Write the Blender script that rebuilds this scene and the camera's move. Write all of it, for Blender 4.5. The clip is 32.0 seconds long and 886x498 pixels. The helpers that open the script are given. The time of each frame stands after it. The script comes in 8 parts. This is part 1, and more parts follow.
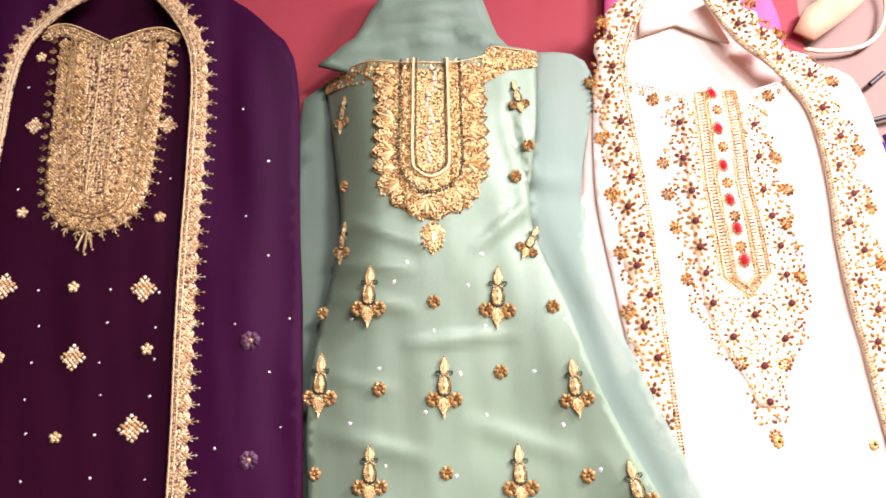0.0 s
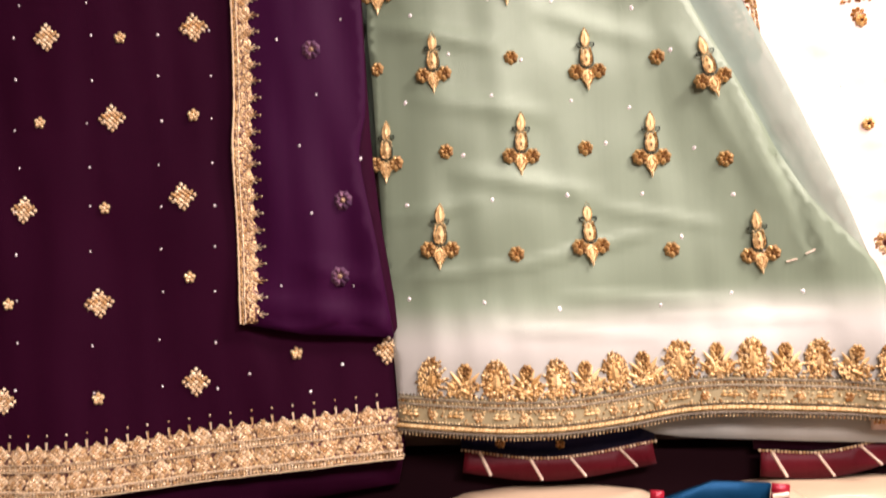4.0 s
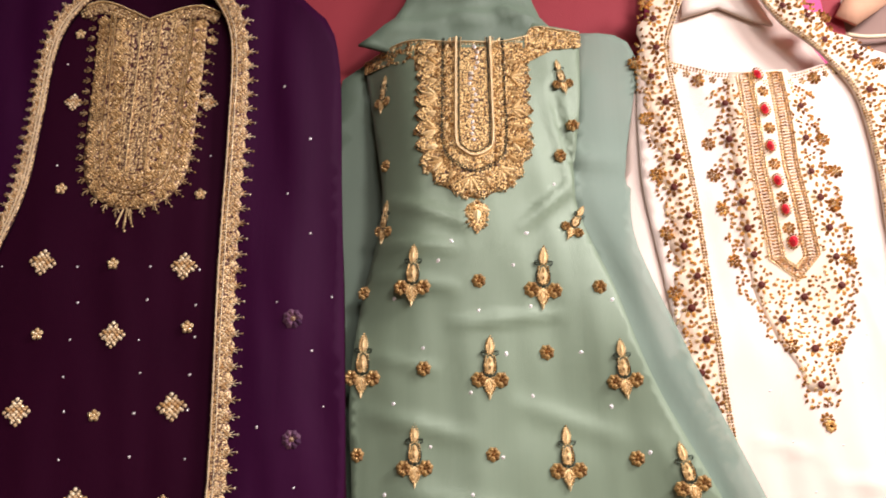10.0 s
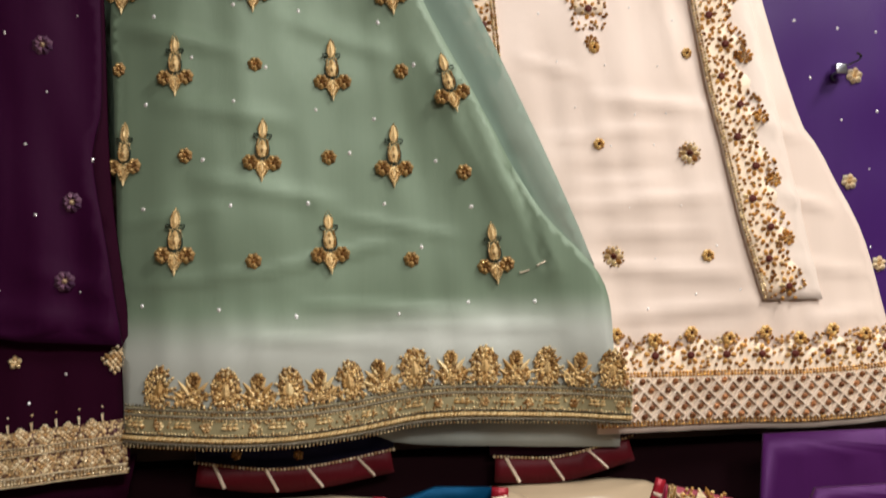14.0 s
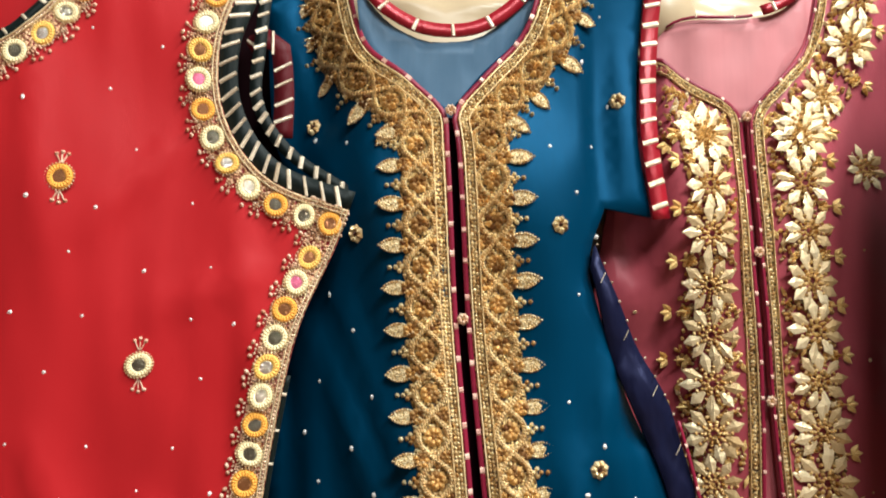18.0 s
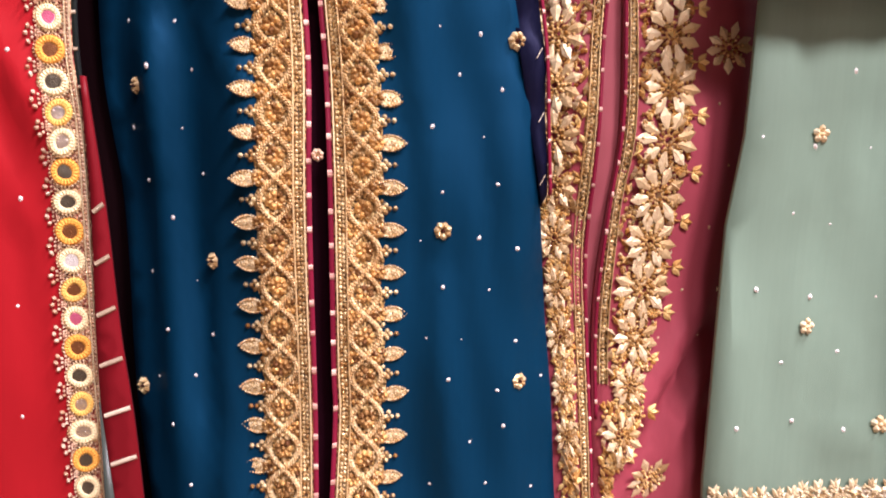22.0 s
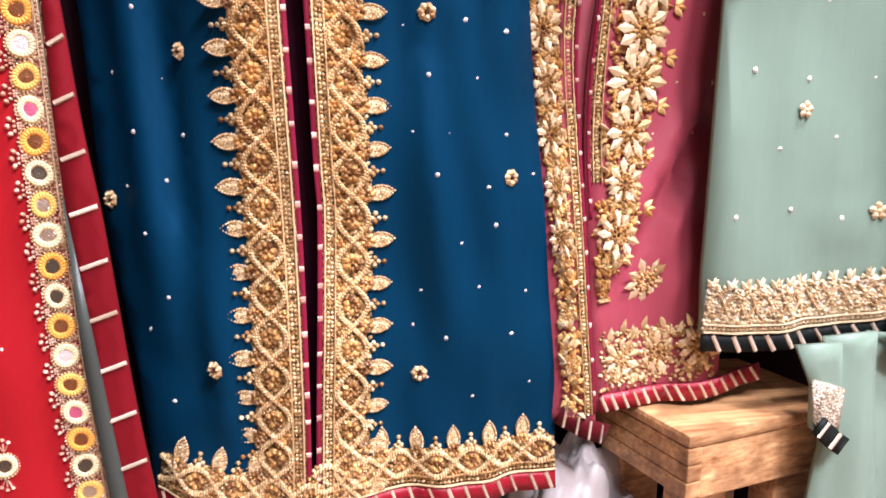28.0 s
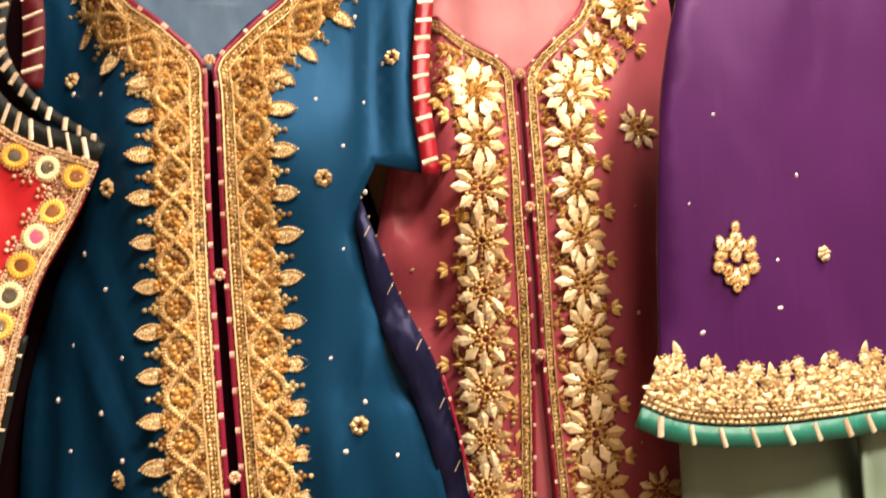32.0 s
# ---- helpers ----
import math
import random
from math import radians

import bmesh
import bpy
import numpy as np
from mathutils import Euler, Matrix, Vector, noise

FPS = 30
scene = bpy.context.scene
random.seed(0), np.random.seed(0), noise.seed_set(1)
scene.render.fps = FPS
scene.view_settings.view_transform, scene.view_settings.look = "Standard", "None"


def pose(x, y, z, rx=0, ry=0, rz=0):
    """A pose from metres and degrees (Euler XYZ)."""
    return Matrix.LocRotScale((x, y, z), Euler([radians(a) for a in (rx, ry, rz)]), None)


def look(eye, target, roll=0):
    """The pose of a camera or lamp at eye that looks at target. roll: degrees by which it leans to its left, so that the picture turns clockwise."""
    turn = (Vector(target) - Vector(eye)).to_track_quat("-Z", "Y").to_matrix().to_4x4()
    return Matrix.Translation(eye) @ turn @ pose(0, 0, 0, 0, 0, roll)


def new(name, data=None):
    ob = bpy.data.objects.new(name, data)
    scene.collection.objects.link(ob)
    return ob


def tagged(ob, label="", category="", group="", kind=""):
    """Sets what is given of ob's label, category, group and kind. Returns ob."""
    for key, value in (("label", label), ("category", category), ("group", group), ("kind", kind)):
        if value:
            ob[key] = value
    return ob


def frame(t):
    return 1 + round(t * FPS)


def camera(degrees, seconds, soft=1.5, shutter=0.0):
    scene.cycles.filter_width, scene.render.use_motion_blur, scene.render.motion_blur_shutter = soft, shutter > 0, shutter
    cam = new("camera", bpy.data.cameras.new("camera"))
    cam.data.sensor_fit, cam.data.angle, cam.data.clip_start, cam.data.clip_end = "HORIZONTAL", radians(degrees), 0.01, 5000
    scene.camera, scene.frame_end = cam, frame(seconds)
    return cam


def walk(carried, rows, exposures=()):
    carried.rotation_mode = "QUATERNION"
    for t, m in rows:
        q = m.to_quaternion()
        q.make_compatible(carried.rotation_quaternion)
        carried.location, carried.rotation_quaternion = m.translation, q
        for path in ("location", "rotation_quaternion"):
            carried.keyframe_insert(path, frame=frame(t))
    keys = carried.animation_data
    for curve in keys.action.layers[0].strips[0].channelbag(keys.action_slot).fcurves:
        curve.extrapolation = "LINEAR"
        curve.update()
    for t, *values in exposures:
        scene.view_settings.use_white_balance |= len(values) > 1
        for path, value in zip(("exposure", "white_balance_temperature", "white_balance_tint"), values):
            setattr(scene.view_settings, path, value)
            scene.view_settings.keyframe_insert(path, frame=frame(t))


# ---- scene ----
cam = camera(60.0, 32.0, soft=1.75, shutter=0.35)
PATH = [
    (0, (0.0085, -0.9550, 2.1311), (0.0386, -0.1814, 2.3325), -0.56),
    (0.5, (-0.0252, -0.9578, 2.1323), (-0.0106, -0.1810, 2.3231), -0.93),
    (1, (-0.0680, -0.9557, 2.1281), (-0.0746, -0.1756, 2.3055), -2.19),
    (1.5, (-0.0738, -0.9318, 2.0401), (-0.1089, -0.1473, 2.1926), -2.21),
    (2, (-0.0793, -0.9219, 1.9989), (-0.1116, -0.1321, 2.1221), -2.67),
    (2.5, (-0.0583, -0.9199, 2.0003), (-0.0857, -0.1301, 2.1246), -2.61),
    (3, (-0.0396, -0.9104, 1.9472), (-0.0575, -0.1189, 2.0622), -2.28),
    (3.5, (-0.0160, -0.8961, 1.8827), (-0.0389, -0.1005, 1.9634), -2.45),
    (4, (-0.0136, -0.8892, 1.8286), (-0.0365, -0.0910, 1.8778), -1.80),
    (4.5, (-0.0134, -0.8877, 1.7932), (-0.0391, -0.0881, 1.7870), -2.26),
    (6.5, (-0.1333, -0.9061, 1.7423), (-0.1904, -0.1087, 1.7114), -0.05),
    (7, (-0.1117, -0.9019, 1.7972), (-0.1597, -0.1034, 1.7932), 0.92),
    (7.5, (-0.0598, -0.8944, 1.8645), (-0.1148, -0.0991, 1.9314), 0.02),
    (8, (-0.0488, -0.9034, 1.9478), (-0.0984, -0.1112, 2.0473), 0.07),
    (8.5, (-0.0225, -0.9052, 1.9892), (-0.0736, -0.1202, 2.1344), -0.19),
    (9, (-0.0531, -0.9238, 2.0152), (-0.0655, -0.1472, 2.2068), -0.74),
    (9.5, (-0.0625, -0.9164, 2.0700), (-0.0408, -0.1419, 2.2691), -0.74),
    (10, (-0.0439, -0.9275, 2.0943), (-0.0157, -0.1573, 2.3087), -0.19),
    (10.5, (0.0171, -0.9415, 2.0863), (0.0413, -0.1759, 2.3169), 0.77),
    (11, (0.0495, -0.9293, 2.0617), (0.1012, -0.1556, 2.2583), 0.94),
    (11.5, (0.0855, -0.9196, 2.0135), (0.1572, -0.1467, 2.2067), 0.74),
    (12, (0.1266, -0.9164, 1.9632), (0.2145, -0.1417, 2.1426), 0.13),
    (12.5, (0.1255, -0.9080, 1.9268), (0.2108, -0.1258, 2.0715), -0.36),
    (13, (0.1410, -0.9081, 1.8985), (0.2320, -0.1234, 2.0251), -0.75),
    (13.5, (0.1560, -0.9021, 1.8442), (0.2517, -0.1152, 1.9523), -1.15),
    (14, (0.1567, -0.8941, 1.8014), (0.2495, -0.1030, 1.8759), -1.51),
    (14.5, (0.1260, -0.8799, 1.7339), (0.2048, -0.0846, 1.7691), -1.02),
    (15, (0.1062, -0.8681, 1.6743), (0.1651, -0.0704, 1.6843), -1.36),
    (15.5, (0.0839, -0.8628, 1.6196), (0.1409, -0.0652, 1.5977), -1.09),
    (17.5, (0.0269, -0.8356, 1.2514), (0.1069, -0.0465, 1.3556), -0.87),
    (18, (0.0101, -0.8265, 1.1901), (0.0783, -0.0357, 1.2901), 0.27),
    (18.5, (0.0330, -0.8232, 1.1662), (0.1085, -0.0292, 1.2284), 0.73),
    (19, (0.0634, -0.8219, 1.1375), (0.1645, -0.0300, 1.1879), 0.21),
    (19.5, (0.0956, -0.8226, 1.1008), (0.2183, -0.0332, 1.1432), -0.52),
    (20, (0.1095, -0.8210, 1.0658), (0.2357, -0.0314, 1.0922), -0.26),
    (20.5, (0.1127, -0.8152, 1.0174), (0.2341, -0.0246, 1.0070), 1.31),
    (21, (0.1167, -0.8107, 0.9595), (0.2473, -0.0222, 0.9254), 1.12),
    (21.5, (0.1248, -0.8148, 0.9111), (0.2536, -0.0277, 0.8491), 2.53),
    (22, (0.1269, -0.8155, 0.8714), (0.2507, -0.0307, 0.7778), 2.40),
    (22.5, (0.1388, -0.8168, 0.8469), (0.2626, -0.0350, 0.7314), 2.80),
    (23, (0.1483, -0.8212, 0.8202), (0.2716, -0.0459, 0.6663), 3.80),
    (23.5, (0.1460, -0.8292, 0.7846), (0.2793, -0.0576, 0.6206), 4.43),
    (24, (0.1567, -0.8362, 0.7500), (0.2917, -0.0704, 0.5621), 2.58),
    (24.5, (0.1464, -0.8275, 0.7500), (0.2929, -0.0716, 0.5329), 2.52),
    (26.5, (0.1070, -0.7825, 0.7158), (0.2649, -0.0194, 0.5349), 0.49),
    (27, (0.1040, -0.7888, 0.7187), (0.2597, -0.0231, 0.5475), 0.48),
    (27.5, (0.1078, -0.7912, 0.7137), (0.2695, -0.0232, 0.5586), 0.45),
    (28, (0.1106, -0.7927, 0.7192), (0.2722, -0.0231, 0.5724), 0.74),
    (28.5, (0.1160, -0.7934, 0.7405), (0.2780, -0.0232, 0.5970), 0.47),
    (29, (0.1277, -0.7923, 0.7892), (0.2915, -0.0215, 0.6513), 0.55),
    (29.5, (0.1612, -0.7789, 0.9228), (0.2783, 0.0086, 0.8446), 1.37),
    (30, (0.0996, -0.7865, 0.9822), (0.2376, 0.0007, 1.0185), 0.46),
    (30.5, (0.1036, -0.7959, 1.0604), (0.2412, -0.0087, 1.0975), -0.45),
    (31, (0.1067, -0.8002, 1.0935), (0.2464, -0.0140, 1.1424), -0.08),
    (31.5, (0.1244, -0.8111, 1.1009), (0.2842, -0.0310, 1.1774), -0.76),
    (32, (0.1677, -0.8236, 1.1361), (0.3145, -0.0450, 1.2469), -1.15),
]
EXPOSURES = [
    (0, 0.9, 5600, 22), (2, 0.92, 6100, 37), (4.5, 0.52, 6400, 31), (7, 0.76, 6300, 32), (8, 0.84, 6200, 34), (9, 0.42, 6100, 30), (10.5, -0.02, 5800, 13),
    (11.5, -0.57, 5550, 1), (13, -0.65, 5500, 1), (14.5, -0.42, 6100, 12), (15.5, 0.0, 6300, 17), (17.5, 0.3, 5950, 3), (18, 0.57, 5580, -4), (18.5, 0.75, 5700, 7), (19, 0.95, 5950, 13), (20.5, 0.97, 5850, 27),
    (22.5, 1.05, 5800, 26), (24, 1.2, 5450, 21), (28, 1.28, 5500, 24), (30, 1.2, 5600, 25), (31, 0.88, 6300, 17), (32, 0.86, 7500, 14),
]
walk(cam, [(t, look(eye, target, roll)) for t, eye, target, roll in PATH], EXPOSURES)

# ---------------------------------------------------------------- world and lamps
world = bpy.data.worlds.new("world")
scene.world = world
world.use_nodes = True
world.node_tree.nodes["Background"].inputs[0].default_value = (1.0, 0.9, 0.8, 1)
world.node_tree.nodes["Background"].inputs[1].default_value = 0.004


def ceiling_lamp(x, y, z, watts, size, colour=(1.0, 0.9, 0.82)):
    lamp = bpy.data.lights.new("ceiling_lamp", "AREA")
    lamp.shape, lamp.size, lamp.energy, lamp.color = "DISK", size, watts, colour
    ob = new("ceiling_lamp", lamp)
    ob.matrix_world = look((x, y, z), (x, y + 0.25, z - 1))
    return ob


ceiling_lamp(1.35, -0.95, 3.22, 56, 0.55)
ceiling_lamp(0.25, -2.4, 3.22, 30, 0.7)
ceiling_lamp(1.15, -2.3, 3.22, 82, 0.7)


# ---------------------------------------------------------------- materials
def nodes_of(name):
    m = bpy.data.materials.new(name)
    m.use_nodes = True
    t = m.node_tree
    return m, t.nodes, t.links, t.nodes["Principled BSDF"]


def cloth_mat(name, colour, rough=0.6, sheen=0.3, vary=0.12, weave=900, streak=0.0, bump=0.15, hue=None, spec=0.16, wrinkle=0.5, satin=0.0, crush=1.0, hem_fade=None, alpha=1.0):
    """Woven cloth: a fine weave in the relief, slow changes of tone and faint long streaks; an optional fade runs to a
    paler tone lower down (colour, from z, to z).
    """
    m, n, l, p = nodes_of(name)
    co = n.new("ShaderNodeTexCoord")
    big = n.new("ShaderNodeTexNoise")
    big.inputs["Scale"].default_value, big.inputs["Detail"].default_value = 5.0, 4.0
    l.new(co.outputs["Object"], big.inputs["Vector"])
    st = n.new("ShaderNodeMapping")
    st.inputs["Scale"].default_value = (260, 260, 6)
    l.new(co.outputs["Object"], st.inputs["Vector"])
    fine = n.new("ShaderNodeTexNoise")
    fine.inputs["Scale"].default_value = 1.0
    l.new(st.outputs[0], fine.inputs["Vector"])
    add = n.new("ShaderNodeMath")
    add.operation = "MULTIPLY_ADD"
    l.new(fine.outputs["Fac"], add.inputs[0])
    add.inputs[1].default_value = 0.25 + streak
    l.new(big.outputs["Fac"], add.inputs[2])
    ramp = n.new("ShaderNodeMix")
    ramp.data_type = "RGBA"
    dark = [c * (1 - vary) for c in colour]
    light = [min(1, c * (1 + vary)) for c in (hue or colour)]
    ramp.inputs["A"].default_value, ramp.inputs["B"].default_value = (*dark, 1), (*light, 1)
    l.new(add.outputs[0], ramp.inputs["Factor"])
    tone = ramp.outputs["Result"]
    if hem_fade:
        pale, z0, z1 = hem_fade
        xyz = n.new("ShaderNodeSeparateXYZ")
        l.new(co.outputs["Object"], xyz.inputs[0])
        rise = n.new("ShaderNodeMath")
        rise.operation, rise.inputs[1].default_value = "MULTIPLY_ADD", -0.03
        l.new(xyz.outputs["X"], rise.inputs[0])
        l.new(xyz.outputs["Z"], rise.inputs[2])
        wob = n.new("ShaderNodeMath")
        wob.operation, wob.inputs[1].default_value = "MULTIPLY_ADD", 0.03
        l.new(big.outputs["Fac"], wob.inputs[0])
        l.new(rise.outputs[0], wob.inputs[2])
        fade = n.new("ShaderNodeMapRange")
        fade.interpolation_type = "SMOOTHSTEP"
        fade.inputs["From Min"].default_value, fade.inputs["From Max"].default_value = z0 + 0.015, z1 + 0.015
        l.new(wob.outputs[0], fade.inputs["Value"])
        paled = n.new("ShaderNodeMix")
        paled.data_type = "RGBA"
        paled.inputs["B"].default_value = (*pale, 1)
        l.new(fade.outputs[0], paled.inputs["Factor"])
        l.new(tone, paled.inputs["A"])
        tone = paled.outputs["Result"]
    l.new(tone, p.inputs["Base Color"])
    p.inputs["Alpha"].default_value = alpha
    p.inputs["Roughness"].default_value = rough
    p.inputs["Sheen Weight"].default_value = sheen * 0.12
    p.inputs["Sheen Roughness"].default_value = 0.4
    p.inputs["Specular IOR Level"].default_value = spec
    p.inputs["Metallic"].default_value = satin
    wv = n.new("ShaderNodeTexWave")
    wv.inputs["Scale"].default_value = weave
    wv.inputs["Distortion"].default_value = 2.0
    l.new(co.outputs["Object"], wv.inputs["Vector"])
    bp = n.new("ShaderNodeBump")
    bp.inputs["Strength"].default_value, bp.inputs["Distance"].default_value = bump, 0.001
    l.new(wv.outputs["Fac"], bp.inputs["Height"])
    mp = n.new("ShaderNodeMapping")
    mp.inputs["Scale"].default_value, mp.inputs["Rotation"].default_value = (7 * crush, 7 * crush, 2.6 * crush), (0, 0.3, 0)
    l.new(co.outputs["Object"], mp.inputs["Vector"])
    wr = n.new("ShaderNodeTexNoise")
    wr.inputs["Scale"].default_value, wr.inputs["Detail"].default_value, wr.inputs["Distortion"].default_value = 1.0, 2.0, 0.6
    l.new(mp.outputs[0], wr.inputs["Vector"])
    b2 = n.new("ShaderNodeBump")
    b2.inputs["Strength"].default_value, b2.inputs["Distance"].default_value = wrinkle * 0.5, 0.02 / crush
    l.new(wr.outputs["Fac"], b2.inputs["Height"])
    l.new(bp.outputs[0], b2.inputs["Normal"])
    l.new(b2.outputs[0], p.inputs["Normal"])
    return m


def bead_mat(name, dark, light, metal=0.7, rough=0.16, sparkle=0.32):
    """Metal thread and beads: each bead has a tone and a polish of its own."""
    m, n, l, p = nodes_of(name)
    g = n.new("ShaderNodeNewGeometry")
    mix = n.new("ShaderNodeMix")
    mix.data_type = "RGBA"
    mix.inputs["A"].default_value, mix.inputs["B"].default_value = (*dark, 1), (*light, 1)
    l.new(g.outputs["Random Per Island"], mix.inputs["Factor"])
    l.new(mix.outputs["Result"], p.inputs["Base Color"])
    fl = n.new("ShaderNodeMath")
    fl.operation, fl.inputs[1].default_value = "MULTIPLY", 7.31
    l.new(g.outputs["Random Per Island"], fl.inputs[0])
    fr = n.new("ShaderNodeMath")
    fr.operation = "FRACT"
    l.new(fl.outputs[0], fr.inputs[0])
    mr = n.new("ShaderNodeMapRange")
    mr.inputs["To Min"].default_value, mr.inputs["To Max"].default_value = rough + sparkle, rough
    l.new(fr.outputs[0], mr.inputs["Value"])
    l.new(mr.outputs[0], p.inputs["Roughness"])
    p.inputs["Metallic"].default_value = metal
    co = n.new("ShaderNodeTexCoord")
    nz = n.new("ShaderNodeTexNoise")
    nz.inputs["Scale"].default_value = 900
    l.new(co.outputs["Object"], nz.inputs["Vector"])
    bp = n.new("ShaderNodeBump")
    bp.inputs["Strength"].default_value, bp.inputs["Distance"].default_value = 0.9, 0.001
    l.new(nz.outputs["Fac"], bp.inputs["Height"])
    l.new(bp.outputs[0], p.inputs["Normal"])
    return m


def plain_mat(name, colour, rough=0.5, metal=0.0, vary=0.15, scale=14.0, bump=0.1, stretch=(1, 1, 1)):
    m, n, l, p = nodes_of(name)
    co = n.new("ShaderNodeTexCoord")
    mp = n.new("ShaderNodeMapping")
    mp.inputs["Scale"].default_value = stretch
    l.new(co.outputs["Object"], mp.inputs["Vector"])
    nz = n.new("ShaderNodeTexNoise")
    nz.inputs["Scale"].default_value, nz.inputs["Detail"].default_value = scale, 6.0
    l.new(mp.outputs[0], nz.inputs["Vector"])
    mix = n.new("ShaderNodeMix")
    mix.data_type = "RGBA"
    mix.inputs["A"].default_value = (*[c * (1 - vary) for c in colour], 1)
    mix.inputs["B"].default_value = (*[min(1, c * (1 + vary)) for c in colour], 1)
    l.new(nz.outputs["Fac"], mix.inputs["Factor"])
    l.new(mix.outputs["Result"], p.inputs["Base Color"])
    p.inputs["Roughness"].default_value, p.inputs["Metallic"].default_value = rough, metal
    bp = n.new("ShaderNodeBump")
    bp.inputs["Strength"].default_value, bp.inputs["Distance"].default_value = bump, 0.004
    l.new(nz.outputs["Fac"], bp.inputs["Height"])
    l.new(bp.outputs[0], p.inputs["Normal"])
    return m


def zari_mat(name, gap, gold, light, cell=0.0026):
    """Close gold thread work: rounded stitches of about two millimetres with dark gaps."""
    m, n, l, p = nodes_of(name)
    co = n.new("ShaderNodeTexCoord")
    vo = n.new("ShaderNodeTexVoronoi")
    vo.inputs["Scale"].default_value = 1 / cell
    l.new(co.outputs["Object"], vo.inputs["Vector"])
    tone = n.new("ShaderNodeMix")
    tone.data_type = "RGBA"
    tone.inputs["A"].default_value, tone.inputs["B"].default_value = (*gold, 1), (*light, 1)
    sep = n.new("ShaderNodeSeparateColor")
    l.new(vo.outputs["Color"], sep.inputs[0])
    l.new(sep.outputs[0], tone.inputs["Factor"])
    edge = n.new("ShaderNodeMapRange")
    edge.inputs["From Min"].default_value, edge.inputs["From Max"].default_value = 0.42, 0.7
    l.new(vo.outputs["Distance"], edge.inputs["Value"])
    mix = n.new("ShaderNodeMix")
    mix.data_type = "RGBA"
    l.new(edge.outputs[0], mix.inputs["Factor"])
    l.new(tone.outputs["Result"], mix.inputs["A"])
    mix.inputs["B"].default_value = (*gap, 1)
    l.new(mix.outputs["Result"], p.inputs["Base Color"])
    p.inputs["Metallic"].default_value, p.inputs["Roughness"].default_value = 0.35, 0.42
    bp = n.new("ShaderNodeBump")
    bp.invert = True
    bp.inputs["Strength"].default_value, bp.inputs["Distance"].default_value = 1.0, 0.0015
    l.new(vo.outputs["Distance"], bp.inputs["Height"])
    l.new(bp.outputs[0], p.inputs["Normal"])
    return m


def wood_mat(name, dark, light, gloss=0.4):
    """Old pine: long grain, growth rings and worn patches."""
    m, n, l, p = nodes_of(name)
    co = n.new("ShaderNodeTexCoord")
    mp = n.new("ShaderNodeMapping")
    mp.inputs["Scale"].default_value, mp.inputs["Rotation"].default_value = (2.5, 60, 60), (0, 0, -0.4)
    l.new(co.outputs["Object"], mp.inputs["Vector"])
    wv = n.new("ShaderNodeTexNoise")
    wv.inputs["Scale"].default_value, wv.inputs["Detail"].default_value, wv.inputs["Roughness"].default_value = 2.2, 6.0, 0.7
    l.new(mp.outputs[0], wv.inputs["Vector"])
    wear = n.new("ShaderNodeTexNoise")
    wear.inputs["Scale"].default_value, wear.inputs["Detail"].default_value = 26, 6
    l.new(co.outputs["Object"], wear.inputs["Vector"])
    mr = n.new("ShaderNodeMapRange")
    mr.inputs["From Min"].default_value, mr.inputs["From Max"].default_value = 0.42, 0.62
    l.new(wear.outputs["Fac"], mr.inputs["Value"])
    a = n.new("ShaderNodeMix")
    a.data_type = "RGBA"
    a.inputs["A"].default_value, a.inputs["B"].default_value = (*dark, 1), (*light, 1)
    sharp = n.new("ShaderNodeMapRange")
    sharp.inputs["From Min"].default_value, sharp.inputs["From Max"].default_value = 0.3, 0.68
    l.new(wv.outputs["Fac"], sharp.inputs["Value"])
    l.new(sharp.outputs[0], a.inputs["Factor"])
    b = n.new("ShaderNodeMix")
    b.data_type = "RGBA"
    b.inputs["B"].default_value = (*[c * 0.45 for c in dark], 1)
    l.new(mr.outputs[0], b.inputs["Factor"])
    l.new(a.outputs["Result"], b.inputs["A"])
    c = n.new("ShaderNodeMix")
    c.data_type = "RGBA"
    c.inputs["Factor"].default_value = 0.55
    l.new(a.outputs["Result"], c.inputs["A"])
    l.new(b.outputs["Result"], c.inputs["B"])
    l.new(c.outputs["Result"], p.inputs["Base Color"])
    p.inputs["Roughness"].default_value = gloss
    bp = n.new("ShaderNodeBump")
    bp.inputs["Strength"].default_value, bp.inputs["Distance"].default_value = 0.3, 0.002
    l.new(wv.outputs["Fac"], bp.inputs["Height"])
    l.new(bp.outputs[0], p.inputs["Normal"])
    return m


PLUM = cloth_mat("plum_crepe", (0.019, 0.0013, 0.009), 0.7, 0.0, 0.25, spec=0.05, wrinkle=0.3)
PLUM_SHEER = cloth_mat("plum_chiffon", (0.025, 0.0017, 0.018), 0.6, 0.03, 0.25, streak=0.2, spec=0.07, wrinkle=0.45)
SAGE = cloth_mat("sage_satin", (0.174, 0.229, 0.147), 0.44, 0.35, 0.12, streak=0.12, spec=0.36, wrinkle=0.32, satin=0.12, hem_fade=((0.43, 0.44, 0.375), 1.825, 1.768))
SAGE_SHEER = cloth_mat("sage_chiffon", (0.21, 0.3, 0.225), 0.42, 0.4, 0.16, spec=0.3)
# sheer over ivory, and lightened further to carry light from the right
SAGE_VEIL = cloth_mat("sheer_sage_chiffon", (0.26, 0.345, 0.265), 0.5, 0.3, 0.12, spec=0.15, wrinkle=0.35, alpha=0.66)
# darker copy of the sage chiffon, with shade put into its colour
SAGE_SHADED = cloth_mat("shaded_sage_chiffon", (0.14, 0.19, 0.132), 0.5, 0.3, 0.16, spec=0.2, wrinkle=0.9, crush=2)
